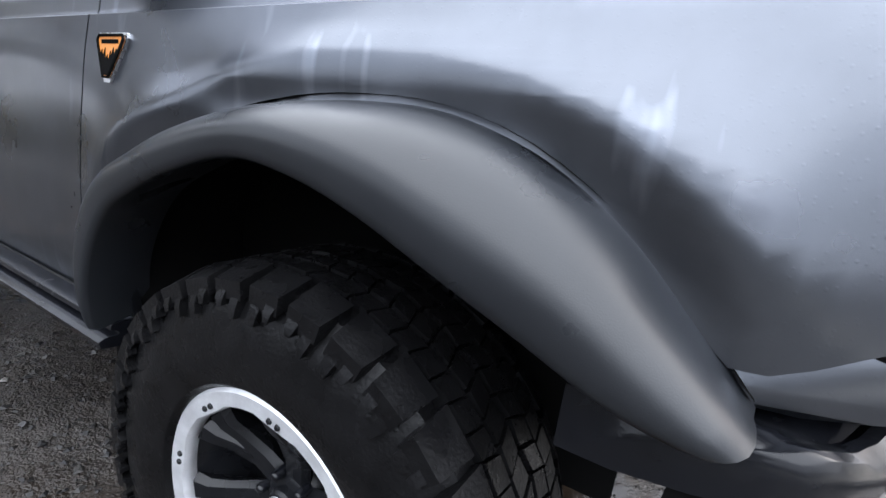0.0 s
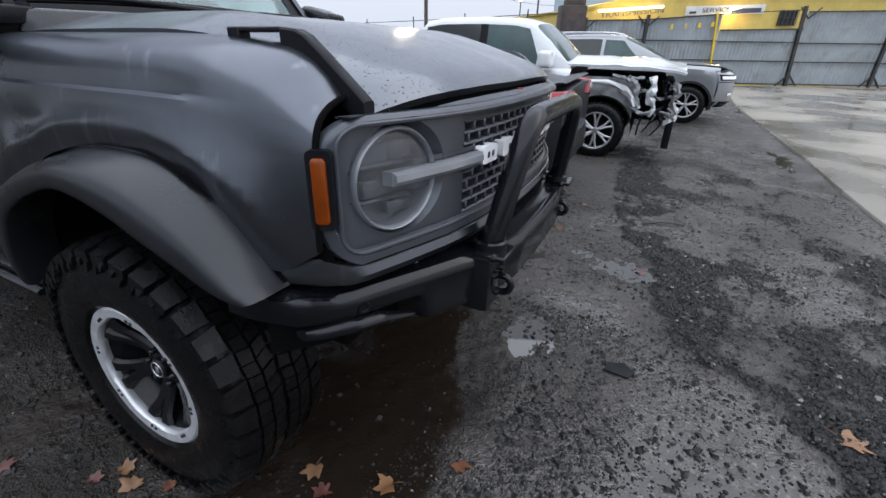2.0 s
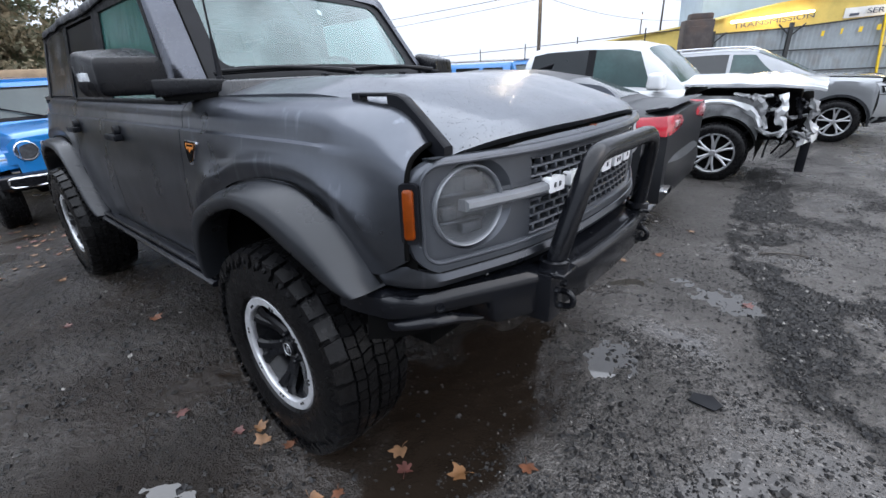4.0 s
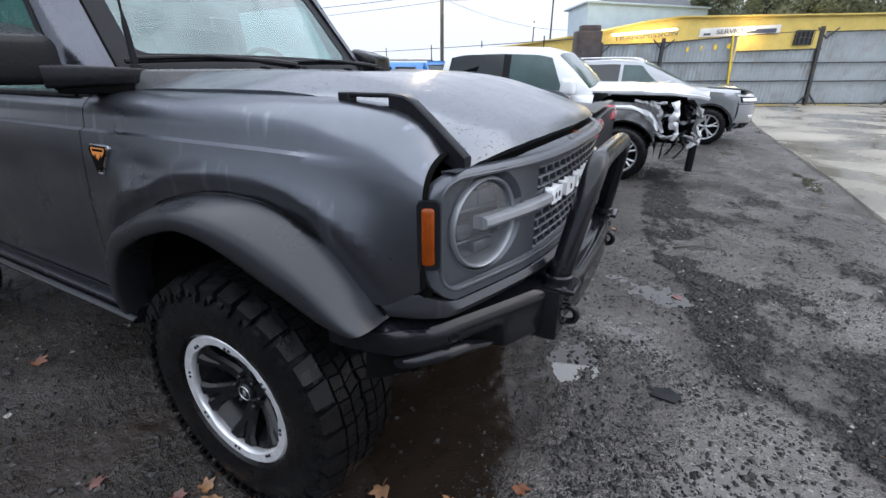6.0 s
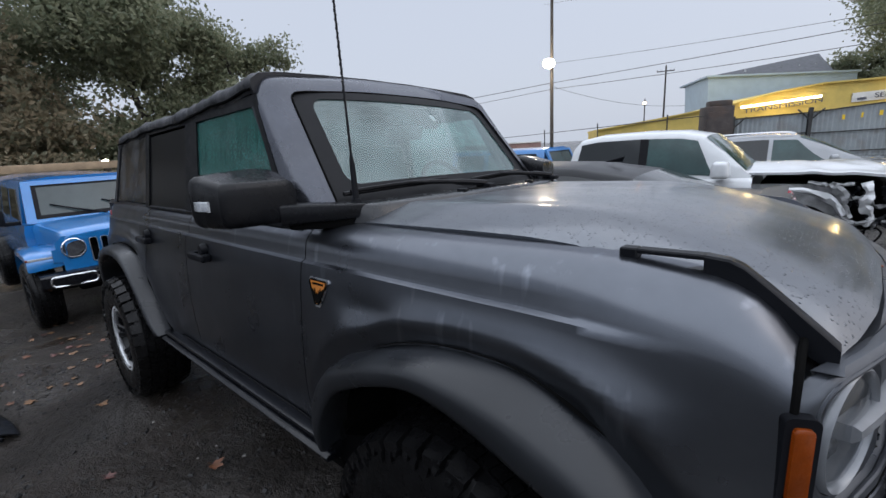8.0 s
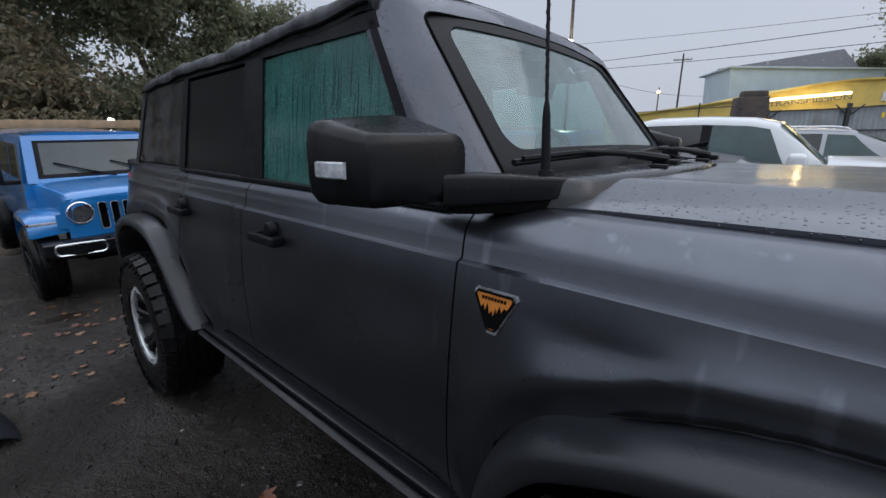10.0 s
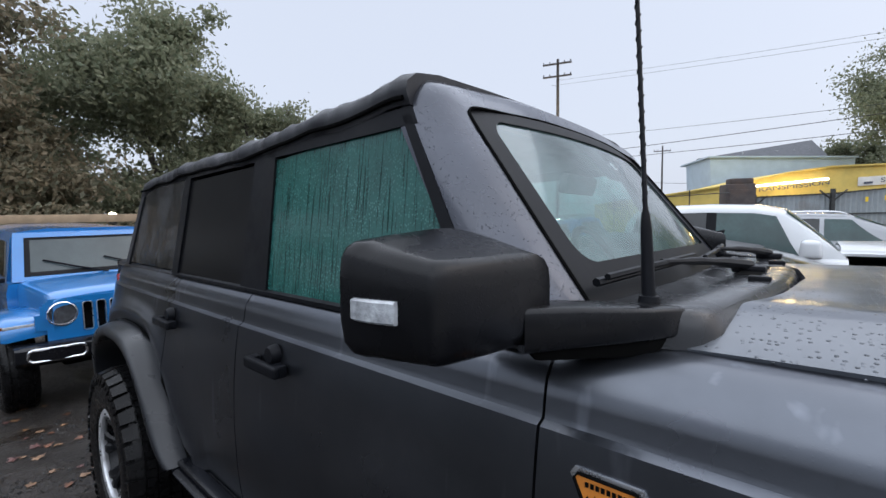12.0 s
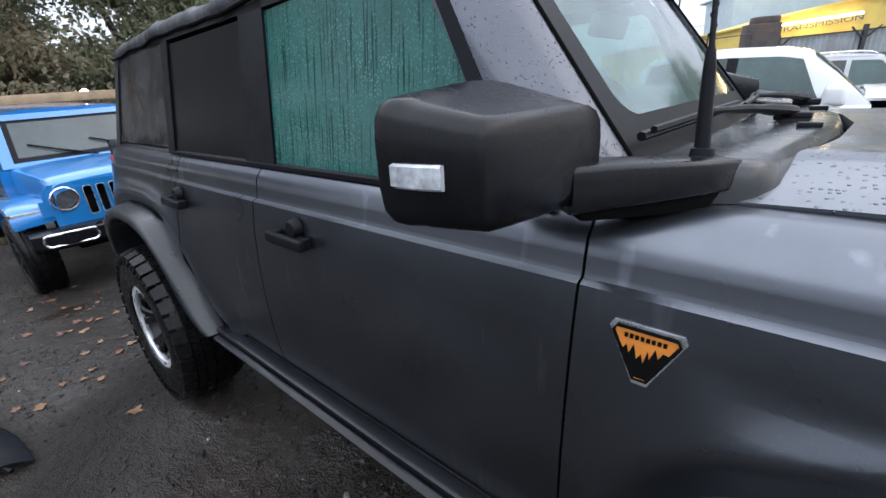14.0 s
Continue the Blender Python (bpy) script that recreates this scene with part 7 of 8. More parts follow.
M_ROOF = mat("dark_asphalt_shingle", (0.07, 0.075, 0.085), 0.8, 0, var=0.25, vscale=4)
M_RUST = mat("rust_stained_dark_steel", (0.055, 0.045, 0.042), 0.7, 0.2, var=0.4, vscale=4, bump=0.4, bscale=14, dirt=(0.10, 0.06, 0.04), dirt_amount=0.6)
M_WOODP = mat("weathered_pole_timber", (0.055, 0.048, 0.042), 0.85, 0, var=0.3, vscale=8, bump=0.5, bscale=40)
M_PLANK = mat("pale_sawn_timber", (0.30, 0.22, 0.14), 0.8, 0, var=0.25, vscale=6, bump=0.3, bscale=50)
M_WIRE = mat("black_cable", (0.03, 0.03, 0.032), 0.6)
M_BRICKF = mat("distant_red_brick", (0.24, 0.15, 0.13), 0.85, 0, var=0.15, vscale=3)
M_LAMPGLOW = mat("glowing_lamp_glass", (1, 0.9, 0.7), 0.4, emit=(1.0, 0.86, 0.60), estr=32)
M_ORANGEGLOW = mat("glowing_sodium_lamp", (1, 0.6, 0.3), 0.4, emit=(1.0, 0.48, 0.20), estr=8)
M_WARMGLOW = mat("glowing_wall_lamp", (1, 0.8, 0.4), 0.4, emit=(1.0, 0.80, 0.42), estr=9)
M_SIGNW = mat("white_sign_board", (0.62, 0.62, 0.60), 0.6, 0, var=0.1, vscale=3)
M_INK = mat("dark_sign_lettering", (0.05, 0.06, 0.09), 0.6)

fence = thing("fence", Matrix(), "corrugated metal yard fence with dark steel posts", "fence")


def corrugated(u0, u1, z0, z1t0, z1t1, name="sheet_panel"):
    bm = bmesh.new()
    n = int((u1 - u0) / 0.022)
    rows = []
    for k in range(n + 1):
        u = u0 + (u1 - u0) * k / n
        off = 0.020 * math.sin(2 * math.pi * u / 0.13)
        zt = z1t0 + (z1t1 - z1t0) * k / n
        rows.append([fp(u, off, z0), fp(u, off, zt)])
    loft(bm, rows)
    return part(name, bm, M_CORR, fence, "corrugated galvanised sheet", smooth=80)


def bar(u0, z0, u1, z1, w=0.05, off=-0.05, material=None, name="rail"):
    bm = bmesh.new()
    a, b = fp(u0, off, z0), fp(u1, off, z1)
    d = (b - a).normalized()
    s1 = FN * w / 2
    s2 = d.cross(FN).normalized() * w / 2
    loft(bm, [[q + s1 + s2, q + s1 - s2, q - s1 - s2, q - s1 + s2] for q in (a, b)], closed_v=True, caps=True)
    return part(name, bm, material or M_RAIL, fence)


for u0, u1, za, zb in ((-5.85, -3.885, 1.90, 1.96), (-3.875, -1.44, 1.96, 2.16), (-1.40, 1.355, 1.70, 1.78), (1.365, 4.315, 2.28, 2.36), (4.325, 7.275, 2.36, 2.42), (7.285, 10.275, 2.42, 2.5), (10.285, 13.2, 2.5, 2.5)):
    corrugated(u0, u1, 0.06, za, zb)
    bar(u0, za + 0.02, u1, zb + 0.02, 0.045)
    for z in (0.80, 1.38):
        bar(u0, z, u1, z + 0.02, 0.04)
    bar(u0, 0.09, u1, 0.09, 0.05)
for u, z in ((-5.9, 2.0), (-3.88, 2.12), (1.36, 2.46), (4.32, 2.50), (7.28, 2.5), (10.28, 2.5)):
    bar(u, 0, u - (0.18 if u == 1.36 else 0.0), z, 0.11, -0.07, None, "post")
    for sgn in (-1, 1):
        bar(u + sgn * 0.38, 0.02, u, 0.42, 0.045, -0.09, None, "brace")
        if u > 0 or u < -3:
            bar(u + sgn * 0.34, z - 0.04, u, z - 0.36, 0.04, -0.09, None, "brace")
bar(-1.36, 0, -1.66, 2.22, 0.055, -0.09, M_YPOST, "post")
bar(-1.22, 2.20, 1.30, 2.36, 0.03, -0.05)
for k, u in enumerate((-3.05, -2.60, -2.15, -1.72)):
    bm = bmesh.new()
    w = (0.07, 0.05, 0.09, 0.10)[k]
    sheet(bm, [fp(u - w / 2, -0.085, 1.72 + 0.03 * k), fp(u + w / 2, -0.085, 1.72 + 0.03 * k), fp(u + w / 2, -0.085, 1.86 + 0.03 * k), fp(u - w / 2, -0.085, 1.86 + 0.03 * k)], -FN, 0.006)
    part("marker_plate", bm, M_YPOST, fence, "small yellow plate on the fence")

# rusty cabinet at the end of the fence
cab = thing("steel_cabinet", pose(*fp(-6.45, -0.3, 0), 0, 0, math.degrees(FROT)) @ Matrix.Scale(FK, 4), "tall rust-stained dark steel cabinet", "cabinet")
bm = bmesh.new()
box(bm, (0, 0, 1.16), (0.80, 0.55, 2.32), 0.05)
part("body", bm, M_RUST, cab)
bm = bmesh.new()
box(bm, (0.05, 0, 2.38), (0.62, 0.42, 0.22), 0.06)
part("cap", bm, M_RUST, cab)
bm = bmesh.new()
box(bm, (0, -0.285, 1.2), (0.62, 0.02, 1.9), 0.01)
part("door", bm, M_RUST, cab)

# yellow workshop across the street
work = thing("workshop", Matrix(), "yellow painted workshop with lit wall signs", "building")
bm = bmesh.new()
sheet(bm, [fp(u, 9, z) for u, z in ((-9.0, 0), (15, 0), (15, 3.6), (8.4, 3.52), (0.8, 3.42), (-0.8, 3.22), (-3.03, 2.74), (-6.5, 2.26), (-9.0, 1.95))], -FN, 7.0)
part("wall", bm, M_YWALL, work)
bm = bmesh.new()
for (a, za), (b, zb) in zip([(-9.0, 1.95), (-6.5, 2.26), (-3.03, 2.74), (-0.8, 3.22), (0.8, 3.42)], [(-6.5, 2.26), (-3.03, 2.74), (-0.8, 3.22), (0.8, 3.42), (15, 3.6)]):
    loft(bm, [[fp(u, o, z + dz) for o, dz in ((8.85, 0.0), (8.85, 0.07), (16.1, 0.07), (16.1, 0.0))] for u, z in ((a, za), (b, zb))], closed_v=True, caps=True)
part("roof_edge", bm, M_YWALL, work)
bm = bmesh.new()
sheet(bm, [fp(1.95, 8.94, 2.52), fp(6.0, 8.94, 2.68), fp(6.0, 8.94, 3.10), fp(1.95, 8.94, 2.92)], -FN, 0.05)
sg = part("sign_board", bm, M_SIGNW, work, "white painted sign board")
bm = bmesh.new()
sheet(bm, [fp(6.85, 8.94, 2.15), fp(7.75, 8.94, 2.18), fp(7.75, 8.94, 2.85), fp(6.85, 8.94, 2.82)], -FN, 0.05)
wd = part("window", bm, M_GLASS, work)
bm = bmesh.new()
for u in frange(6.85, 7.75, 4):
    tube(bm, [fp(u, 8.87, 2.15), fp(u, 8.87, 2.84)], 0.02, 6)
for z in (2.16, 2.5, 2.83):
    tube(bm, [fp(6.85, 8.87, z), fp(7.75, 8.87, z)], 0.02, 6)
part("window_grille", bm, M_RAIL, wd)


def words(text, u, z, size, material, parent, rise=0.0, width=None):
    cu = bpy.data.curves.new("lettering", "FONT")
    cu.body, cu.size, cu.extrude = text, size, 0.01
    tmp = new("lettering_curve", cu)
    dg = bpy.context.evaluated_depsgraph_get()
    me = bpy.data.meshes.new_from_object(tmp.evaluated_get(dg))
    bpy.data.objects.remove(tmp)
    me.materials.clear()
    me.materials.append(material)
    w = max(v.co.x for v in me.vertices)
    k = (width / w) if width else 1.0
    k, q = k * FK, FK
    ob = new("lettering", me)
    ob.matrix_basis = Matrix.Translation(fp(u, 8.86, z)) @ Matrix.Rotation(FROT, 4, "Z") @ Matrix.Rotation(radians(90), 4, "X") @ Matrix.Rotation(rise, 4, "Z") @ Matrix.Diagonal((k, q, 1, 1))
    ob.parent = parent
    return ob


words("SERVICE", 2.75, 2.66, 0.30, M_INK, sg, 0.04, 1.45)
for u, w, z in ((2.15, 0.34, 2.60), (4.5, 1.3, 2.78), (4.3, 1.5, 2.68)):
    bm = bmesh.new()
    sheet(bm, [fp(u, 8.91, z), fp(u + w, 8.91, z + 0.04 * w), fp(u + w, 8.91, z + 0.04 * w + 0.10), fp(u, 8.91, z + 0.10)], -FN, 0.02)
    part("faded_lettering", bm, M_INK, sg)
words("TRANSMISSION", -2.4, 2.34, 0.30, M_INK, work, 0.09, 3.2)
for u0, u1, z in ((-2.6, 0.6, 2.62), (4.0, 4.5, 2.86)):
    bm = bmesh.new()
    a, b = fp(u0, 8.62, z), fp(u1, 8.62, z + 0.08 * (u1 - u0))
    tube(bm, [a, b], 0.06, 8)
    lt = part("sign_lamp", bm, M_WARMGLOW, work, "lit sign lamp")
    bm = bmesh.new()
    tube(bm, [a, a + FN * 0.36], 0.015, 6)
    tube(bm, [b, b + FN * 0.36], 0.015, 6)
    part("lamp_bracket", bm, M_RAIL, lt)
for u, z, e in ((-1.0, 2.60, 22), (4.3, 2.70, 45)):
    L = new("sign_light", bpy.data.lights.new("sign_light", "POINT"))
    L.data.energy, L.data.color, L.data.shadow_soft_size = e, (1.0, 0.74, 0.32), 0.15
    L.location = fp(u, 8.35, z)

# pale blue building and roofs behind
blue = thing("blue_building", Matrix(), "pale blue flat-fronted building behind the workshop", "building")
bm = bmesh.new()
sheet(bm, [fp(-1.35, 17, -1), fp(6.4, 17, -1), fp(6.4, 17, 4.55), fp(-1.6, 17, 4.95)], -FN, 6.0)
part("wall", bm, M_BLUEW, blue)
bm = bmesh.new()
loft(bm, [[fp(u, o, z + dz) for o, dz in ((16.85, 0), (16.85, 0.10), (23.1, 0.10), (23.1, 0))] for u, z in ((-1.75, 4.95), (6.5, 4.55))], closed_v=True, caps=True)
part("parapet", bm, M_BLUEW, blue)
slate = thing("dark_roofed_house", Matrix(), "house with a long dark shingle roof", "building")
bm = bmesh.new()
sheet(bm, [fp(0.8, 24.5, -1), fp(8.6, 24.5, -1), fp(8.6, 24.5, 5.4), fp(0.8, 24.5, 5.4)], -FN, 5.0)
part("wall", bm, M_BLUEW, slate)
bm = bmesh.new()
loft(bm, [[fp(u, o, z) for o, z in ((24.0, 5.3), (26.5, z1), (29.6, 5.3))] for u, z1 in ((0.5, 5.9), (8.8, 7.0))])
part("roof", bm, M_ROOF, slate)
for u in (3.4, 5.8, 7.0, 8.1):
    bm = bmesh.new()
    tube(bm, [fp(u, 25.2, 5.6), fp(u, 25.2, 6.15)], 0.07, 8)
    part("roof_vent", bm, M_ALLOY, slate)

# low brick building far off
bb = thing("brick_building", Matrix(), "low distant red-brick building", "building")
bm = bmesh.new()
box(bm, (-29.0, 46, -0.6), (7.4, 6, 4.2), 0.02)
part("wall", bm, M_BRICKF, bb)
bm = bmesh.new()
box(bm, (-29.0, 46, 1.55), (7.6, 6.2, 0.16), 0.02)
part("parapet", bm, M_SIGNW, bb)


def utility_pole(x, y, h, zb, arm_z, lamp_z=None, r=0.16, tilt=0.0, globe=0.46, glow=None):
    p = thing("utility_pole", pose(x, y, zb, 0, tilt, 0), "weathered wooden utility pole", "utility pole", "utility poles")
    bm = bmesh.new()
    tube(bm, [(0, 0, -0.5), (0, 0, h * 0.5), (0, 0, h)], [r, r * 0.85, r * 0.68], 12)
    part("pole", bm, M_WOODP, p)
    for z in arm_z:
        bm = bmesh.new()
        box(bm, (0, -0.14, z), (2.3, 0.11, 0.13), 0.01, rot=Matrix.Rotation(0.3, 3, "Z"))
        part("crossarm", bm, M_WOODP, p)
        for k in (-1, -0.55, 0.55, 1):
            bm = bmesh.new()
            lathe(bm, [(0.0, 0.17), (0.045, 0.15), (0.03, 0.09), (0.05, 0.06), (0.03, 0.0)], 10)
            part("insulator", bm, M_SATIN, p, m=Matrix.Translation((k * 1.03, -0.14 + 0.32 * k, z + 0.06)) @ Matrix.Rotation(radians(90), 4, "X"))
    if lamp_z:
        bm = bmesh.new()
        tube(bm, smooth_path([(0, 0, lamp_z - 0.3), (0.2, -0.7, lamp_z + 0.1), (0.25, -1.0, lamp_z + 0.12)], 5), 0.035, 8)
        arm = part("lamp_arm", bm, M_RAIL, p)
        bm = bmesh.new()
        bmesh.ops.create_uvsphere(bm, u_segments=20, v_segments=12, radius=globe, matrix=Matrix.Translation((0.25, -1.05, lamp_z)) @ Matrix.Diagonal((1, 1, 0.8, 1)))
        part("lamp_globe", bm, glow or M_LAMPGLOW, arm, "lit street lamp globe")
    return p


# the first lamp's globe is oversized: its radius takes in the glow around it
utility_pole(-16.1, 33.0, 15.3, -1.2, (14.9, 13.9), 8.7)
utility_pole(-16.4, 70.0, 12.6, -1.5, (11.8,), None, 0.15)
utility_pole(-19.6, 72.0, 8.5, -1.5, (), 7.8, 0.11, 0.0, 0.26, M_ORANGEGLOW)
L = new("street_light", bpy.data.lights.new("street_light", "POINT"))
L.data.energy, L.data.color, L.data.shadow_soft_size = 500, (1.0, 0.82, 0.55), 0.3
L.location = (-16.1, 31.3, 7.5)


def cable(a, b, sag, r=0.018, name="cable"):
    bm = bmesh.new()
    a, b = Vector(a), Vector(b)
    tube(bm, [a.lerp(b, t) - Vector((0, 0, sag * 4 * t * (1 - t))) for t in frange(0, 1, 24)], r, 5)
    return tagged(part(name, bm, M_WIRE), "thin black overhead cable", "cable", "overhead cables")


for a, b, sag, r in (((-16.35, 33, 7.65), (14.0, 33.0, 7.35), 0.25, 0.013), ((-16.35, 33, 6.15), (14.0, 33.0, 7.15), 0.1, 0.021), ((-16.35, 33, 5.68), (14.0, 33.0, 6.15), 0.2, 0.019),
                     ((-16.35, 33, 6.15), (-46, 33, 5.3), 0.1, 0.024), ((-16.35, 33, 5.66), (-46, 33, 4.4), 0.1, 0.018), ((-16.35, 33, 6.0), (-9.0, 48, 4.2), 0.6, 0.015),
                     ((-16.0, 33, 12.4), (14.0, 33, 10.6), 0.2, 0.009), ((-16.8, 33, 12.1), (14.0, 33, 10.3), 0.2, 0.009)):
    cable(a, b, sag, r)
# barbed-wire line on thin posts
bw = thing("wire_fence", Matrix(), "thin wire strung between rusty posts", "fence")
for k, (x, y) in enumerate(((-3.2, 15.2), (-6.2, 16.8), (-9.4, 18.4), (-13.0, 20.0), (-17.5, 22.0))):
    bm = bmesh.new()
    tube(bm, [(x, y, -1), (x, y, 2.25 - 0.06 * k)], 0.025, 6)
    part("post", bm, M_RAIL, bw)
bm = bmesh.new()
tube(bm, [(-2.0, 14.6, 2.10), (-3.2, 15.2, 2.08), (-6.2, 16.8, 2.02), (-9.4, 18.4, 1.96), (-13.0, 20.0, 1.9), (-17.5, 22.0, 1.85)], 0.014, 5)
part("wire", bm, M_RAIL, bw)

# timber rack behind the blue off-roader
rack = thing("timber_rack", Matrix(), "pale sawn timber rack behind the blue car", "rack")
for a, b in (((-11.5, -1.0, 1.72), (-11.5, 3.4, 1.60)), ((-11.5, -1.0, 1.25), (-11.5, 3.4, 1.15)), ((-11.4, -1.6, -1.0), (-11.4, -1.6, 2.0)), ((-11.4, -0.9, -1.0), (-11.4, -0.9, 1.85)), ((-11.4, 3.4, -1.0), (-11.4, 3.4, 1.7)), ((-11.5, -2.6, 2.05), (-11.5, -1.0, 1.95))):
    bm = bmesh.new()
    a, b = Vector(a), Vector(b)
    c, d = (a + b) / 2, b - a
    box(bm, tuple(c), (0.10, max(0.14, abs(d.y)), max(0.16, abs(d.z))), 0.012)
    part("plank", bm, M_PLANK, rack)
lamp = thing("work_lamp", pose(-12.0, 1.30, 1.70), "lit work lamp on the timber rack", "lamp")
bm = bmesh.new()
bmesh.ops.create_uvsphere(bm, u_segments=16, v_segments=10, radius=0.085)
part("bulb", bm, M_LAMPGLOW, lamp)
bm = bmesh.new()
box(bm, (0.0, 0, -0.13), (0.10, 0.14, 0.10), 0.02)
part("housing", bm, M_RAIL, lamp)
bm = bmesh.new()
tube(bm, [(0, 0, -0.15), (0, 0, -2.6)], 0.03, 8)
part("post", bm, M_RAIL, lamp)


# plain unseen wall behind the path, added to darken reflections in the SUV's side
bm = bmesh.new()
box(bm, (-6.0, -7.2, 0.25), (90.0, 0.2, 2.3), 0.02)
tagged(part("wall_south", bm, mat("dark_added_wall_block", (0.07, 0.068, 0.066), 0.85, 0, var=0.25, vscale=1.5, bump=0.3, bscale=20)), "plain dark wall added out of view to darken the car's reflections", "wall", kind="structure")


# ---- trees ----
def leaf_mat(name, a, b):
    m = mat(name, a, 0.55, 0, spec=0.3)
    nt = m.node_tree
    geo = nt.nodes.new("ShaderNodeNewGeometry")
    mx = nt.nodes.new("ShaderNodeMix")
    mx.data_type = "RGBA"
    mx.inputs[6].default_value, mx.inputs[7].default_value = (*a, 1), (*b, 1)
    nt.links.new(geo.outputs["Random Per Island"], mx.inputs[0])
    p = nt.nodes["Principled BSDF"]
    nt.links.new(mx.outputs[2], p.inputs["Base Color"])
    tl, both = nt.nodes.new("ShaderNodeBsdfTranslucent"), nt.nodes.new("ShaderNodeMixShader")
    both.inputs[0].default_value = 0.45
    nt.links.new(mx.outputs[2], tl.inputs[0])
    nt.links.new(p.outputs[0], both.inputs[1])
    nt.links.new(tl.outputs[0], both.inputs[2])
    nt.links.new(both.outputs[0], nt.nodes["Material Output"].inputs[0])
    return m


# olive leaf colours, lightened to carry the mist in front of the trees
M_LEAF = leaf_mat("hazed_olive_green_leaves", (0.150, 0.175, 0.110), (0.23, 0.235, 0.150))
M_LEAF2 = leaf_mat("hazed_autumn_olive_leaves", (0.150, 0.155, 0.105), (0.25, 0.20, 0.130))
M_BARK = mat("dark_wet_bark", (0.045, 0.038, 0.032), 0.85, 0, var=0.3, vscale=6, bump=0.6, bscale=25)


def tree(x, y, zb, h, spread, seed, leaves, leaf_m, label, size=0.16, low=0.25):
    rg = random.Random(seed)
    t = thing("tree", pose(x, y, zb), label, "tree", "yard trees")
    bm = bmesh.new()
    trunk = [Vector((0, 0, -0.3)), Vector((rg.uniform(-0.2, 0.2), rg.uniform(-0.2, 0.2), h * 0.3)), Vector((rg.uniform(-0.4, 0.4), rg.uniform(-0.4, 0.4), h * 0.62)), Vector((rg.uniform(-0.5, 0.5), rg.uniform(-0.5, 0.5), h * 0.9))]
    tp = smooth_path(trunk, 6)
    r0 = h * 0.022
    tube(bm, tp, [r0 * (1 - 0.8 * k / (len(tp) - 1)) for k in range(len(tp))], 9)
    tips = []
    for k in range(16):
        f = rg.uniform(low, 0.95)
        base = tp[int(f * (len(tp) - 1))]
        a = k * 2.4 + rg.uniform(-0.4, 0.4)
        reach = spread * (0.55 + 0.45 * math.sin(math.pi * min(1, (f - low) / (1 - low) * 0.8 + 0.2))) * rg.uniform(0.6, 1.05)
        end = base + Vector((math.cos(a) * reach, math.sin(a) * reach, h * rg.uniform(0.05, 0.20)))
        mid = base.lerp(end, 0.5) + Vector((0, 0, h * 0.03))
        lp = smooth_path([base, mid, end], 5)
        tube(bm, lp, [r0 * 0.38 * (1 - 0.85 * q / (len(lp) - 1)) * (1 - 0.5 * f) for q in range(len(lp))], 6)
        for q in lp[3:]:
            tips.append(q)
            for _ in range(2):
                e = q + Vector((rg.gauss(0, 1), rg.gauss(0, 1), rg.gauss(0.3, 0.7))) * spread * 0.16
                tube(bm, [q, e], [r0 * 0.07, r0 * 0.02], 4)
                tips.append(e)
    part("trunk", bm, M_BARK, t)
    vs, fs = [], []
    clumps = [(q, rg.uniform(0.5, 1.2)) for q in tips]
    for _ in range(leaves):
        q, k = rg.choice(clumps)
        c = q + Vector((rg.gauss(0, 1), rg.gauss(0, 1), rg.gauss(0, 0.75))) * spread * 0.105 * k
        d = Vector((rg.gauss(0, 1), rg.gauss(0, 1), rg.gauss(-0.2, 0.8))).normalized()
        e = d.orthogonal().normalized()
        e.rotate(Matrix.Rotation(rg.uniform(0, 6.28), 3, d))
        s1 = size * rg.uniform(0.55, 1.3)
        f = d.cross(e)
        i = len(vs)
        vs += [c - e * s1, c + f * s1 * 0.5 + d * s1 * 0.15, c + e * s1, c - f * s1 * 0.5 + d * s1 * 0.15]
        fs.append((i, i + 1, i + 2, i + 3))
    me = bpy.data.meshes.new("crown")
    me.from_pydata(vs, [], fs)
    me.materials.append(leaf_m)
    cr = new("crown", me)
    cr.parent = t
    tagged(cr, kind="stuff")
    return t


for x, y, zb, h, sp, sd, n, lm, sz in ((-20, -1.0, -1.2, 9.3, 4.2, 1, 52000, M_LEAF2, 0.115), (-21, 5.2, -1.2, 10.2, 4.4, 2, 62000, M_LEAF, 0.115), (-22, 9.6, -1.2, 9.2, 3.4, 3, 40000, M_LEAF, 0.11), (-19, -7.5, -1.2, 9.0, 4.2, 4, 14000, M_LEAF2, 0.12),
                                       (-26, 2.0, -1.2, 9.0, 4.5, 7, 18000, M_LEAF, 0.13)):
    tree(x, y, zb, h, sp, sd, n, lm, "broad leafy tree turning olive in autumn", sz, 0.18)
a = fp(9.5, 16, 0)
tree(a.x, a.y, -0.3, 13.4, 5.8, 5, 52000, M_LEAF, "large leafy tree behind the workshop", 0.13, 0.2)
a = fp(15.5, 13, 0)
tree(a.x, a.y, -0.3, 15.8, 6.4, 6, 42000, M_LEAF, "large leafy tree behind the workshop", 0.13, 0.15)
a = fp(11.5, 26, 0)
tree(a.x, a.y, -0.3, 7.9, 3.5, 8, 5000, M_LEAF, "leafy tree behind the workshop", 0.2, 0.2)
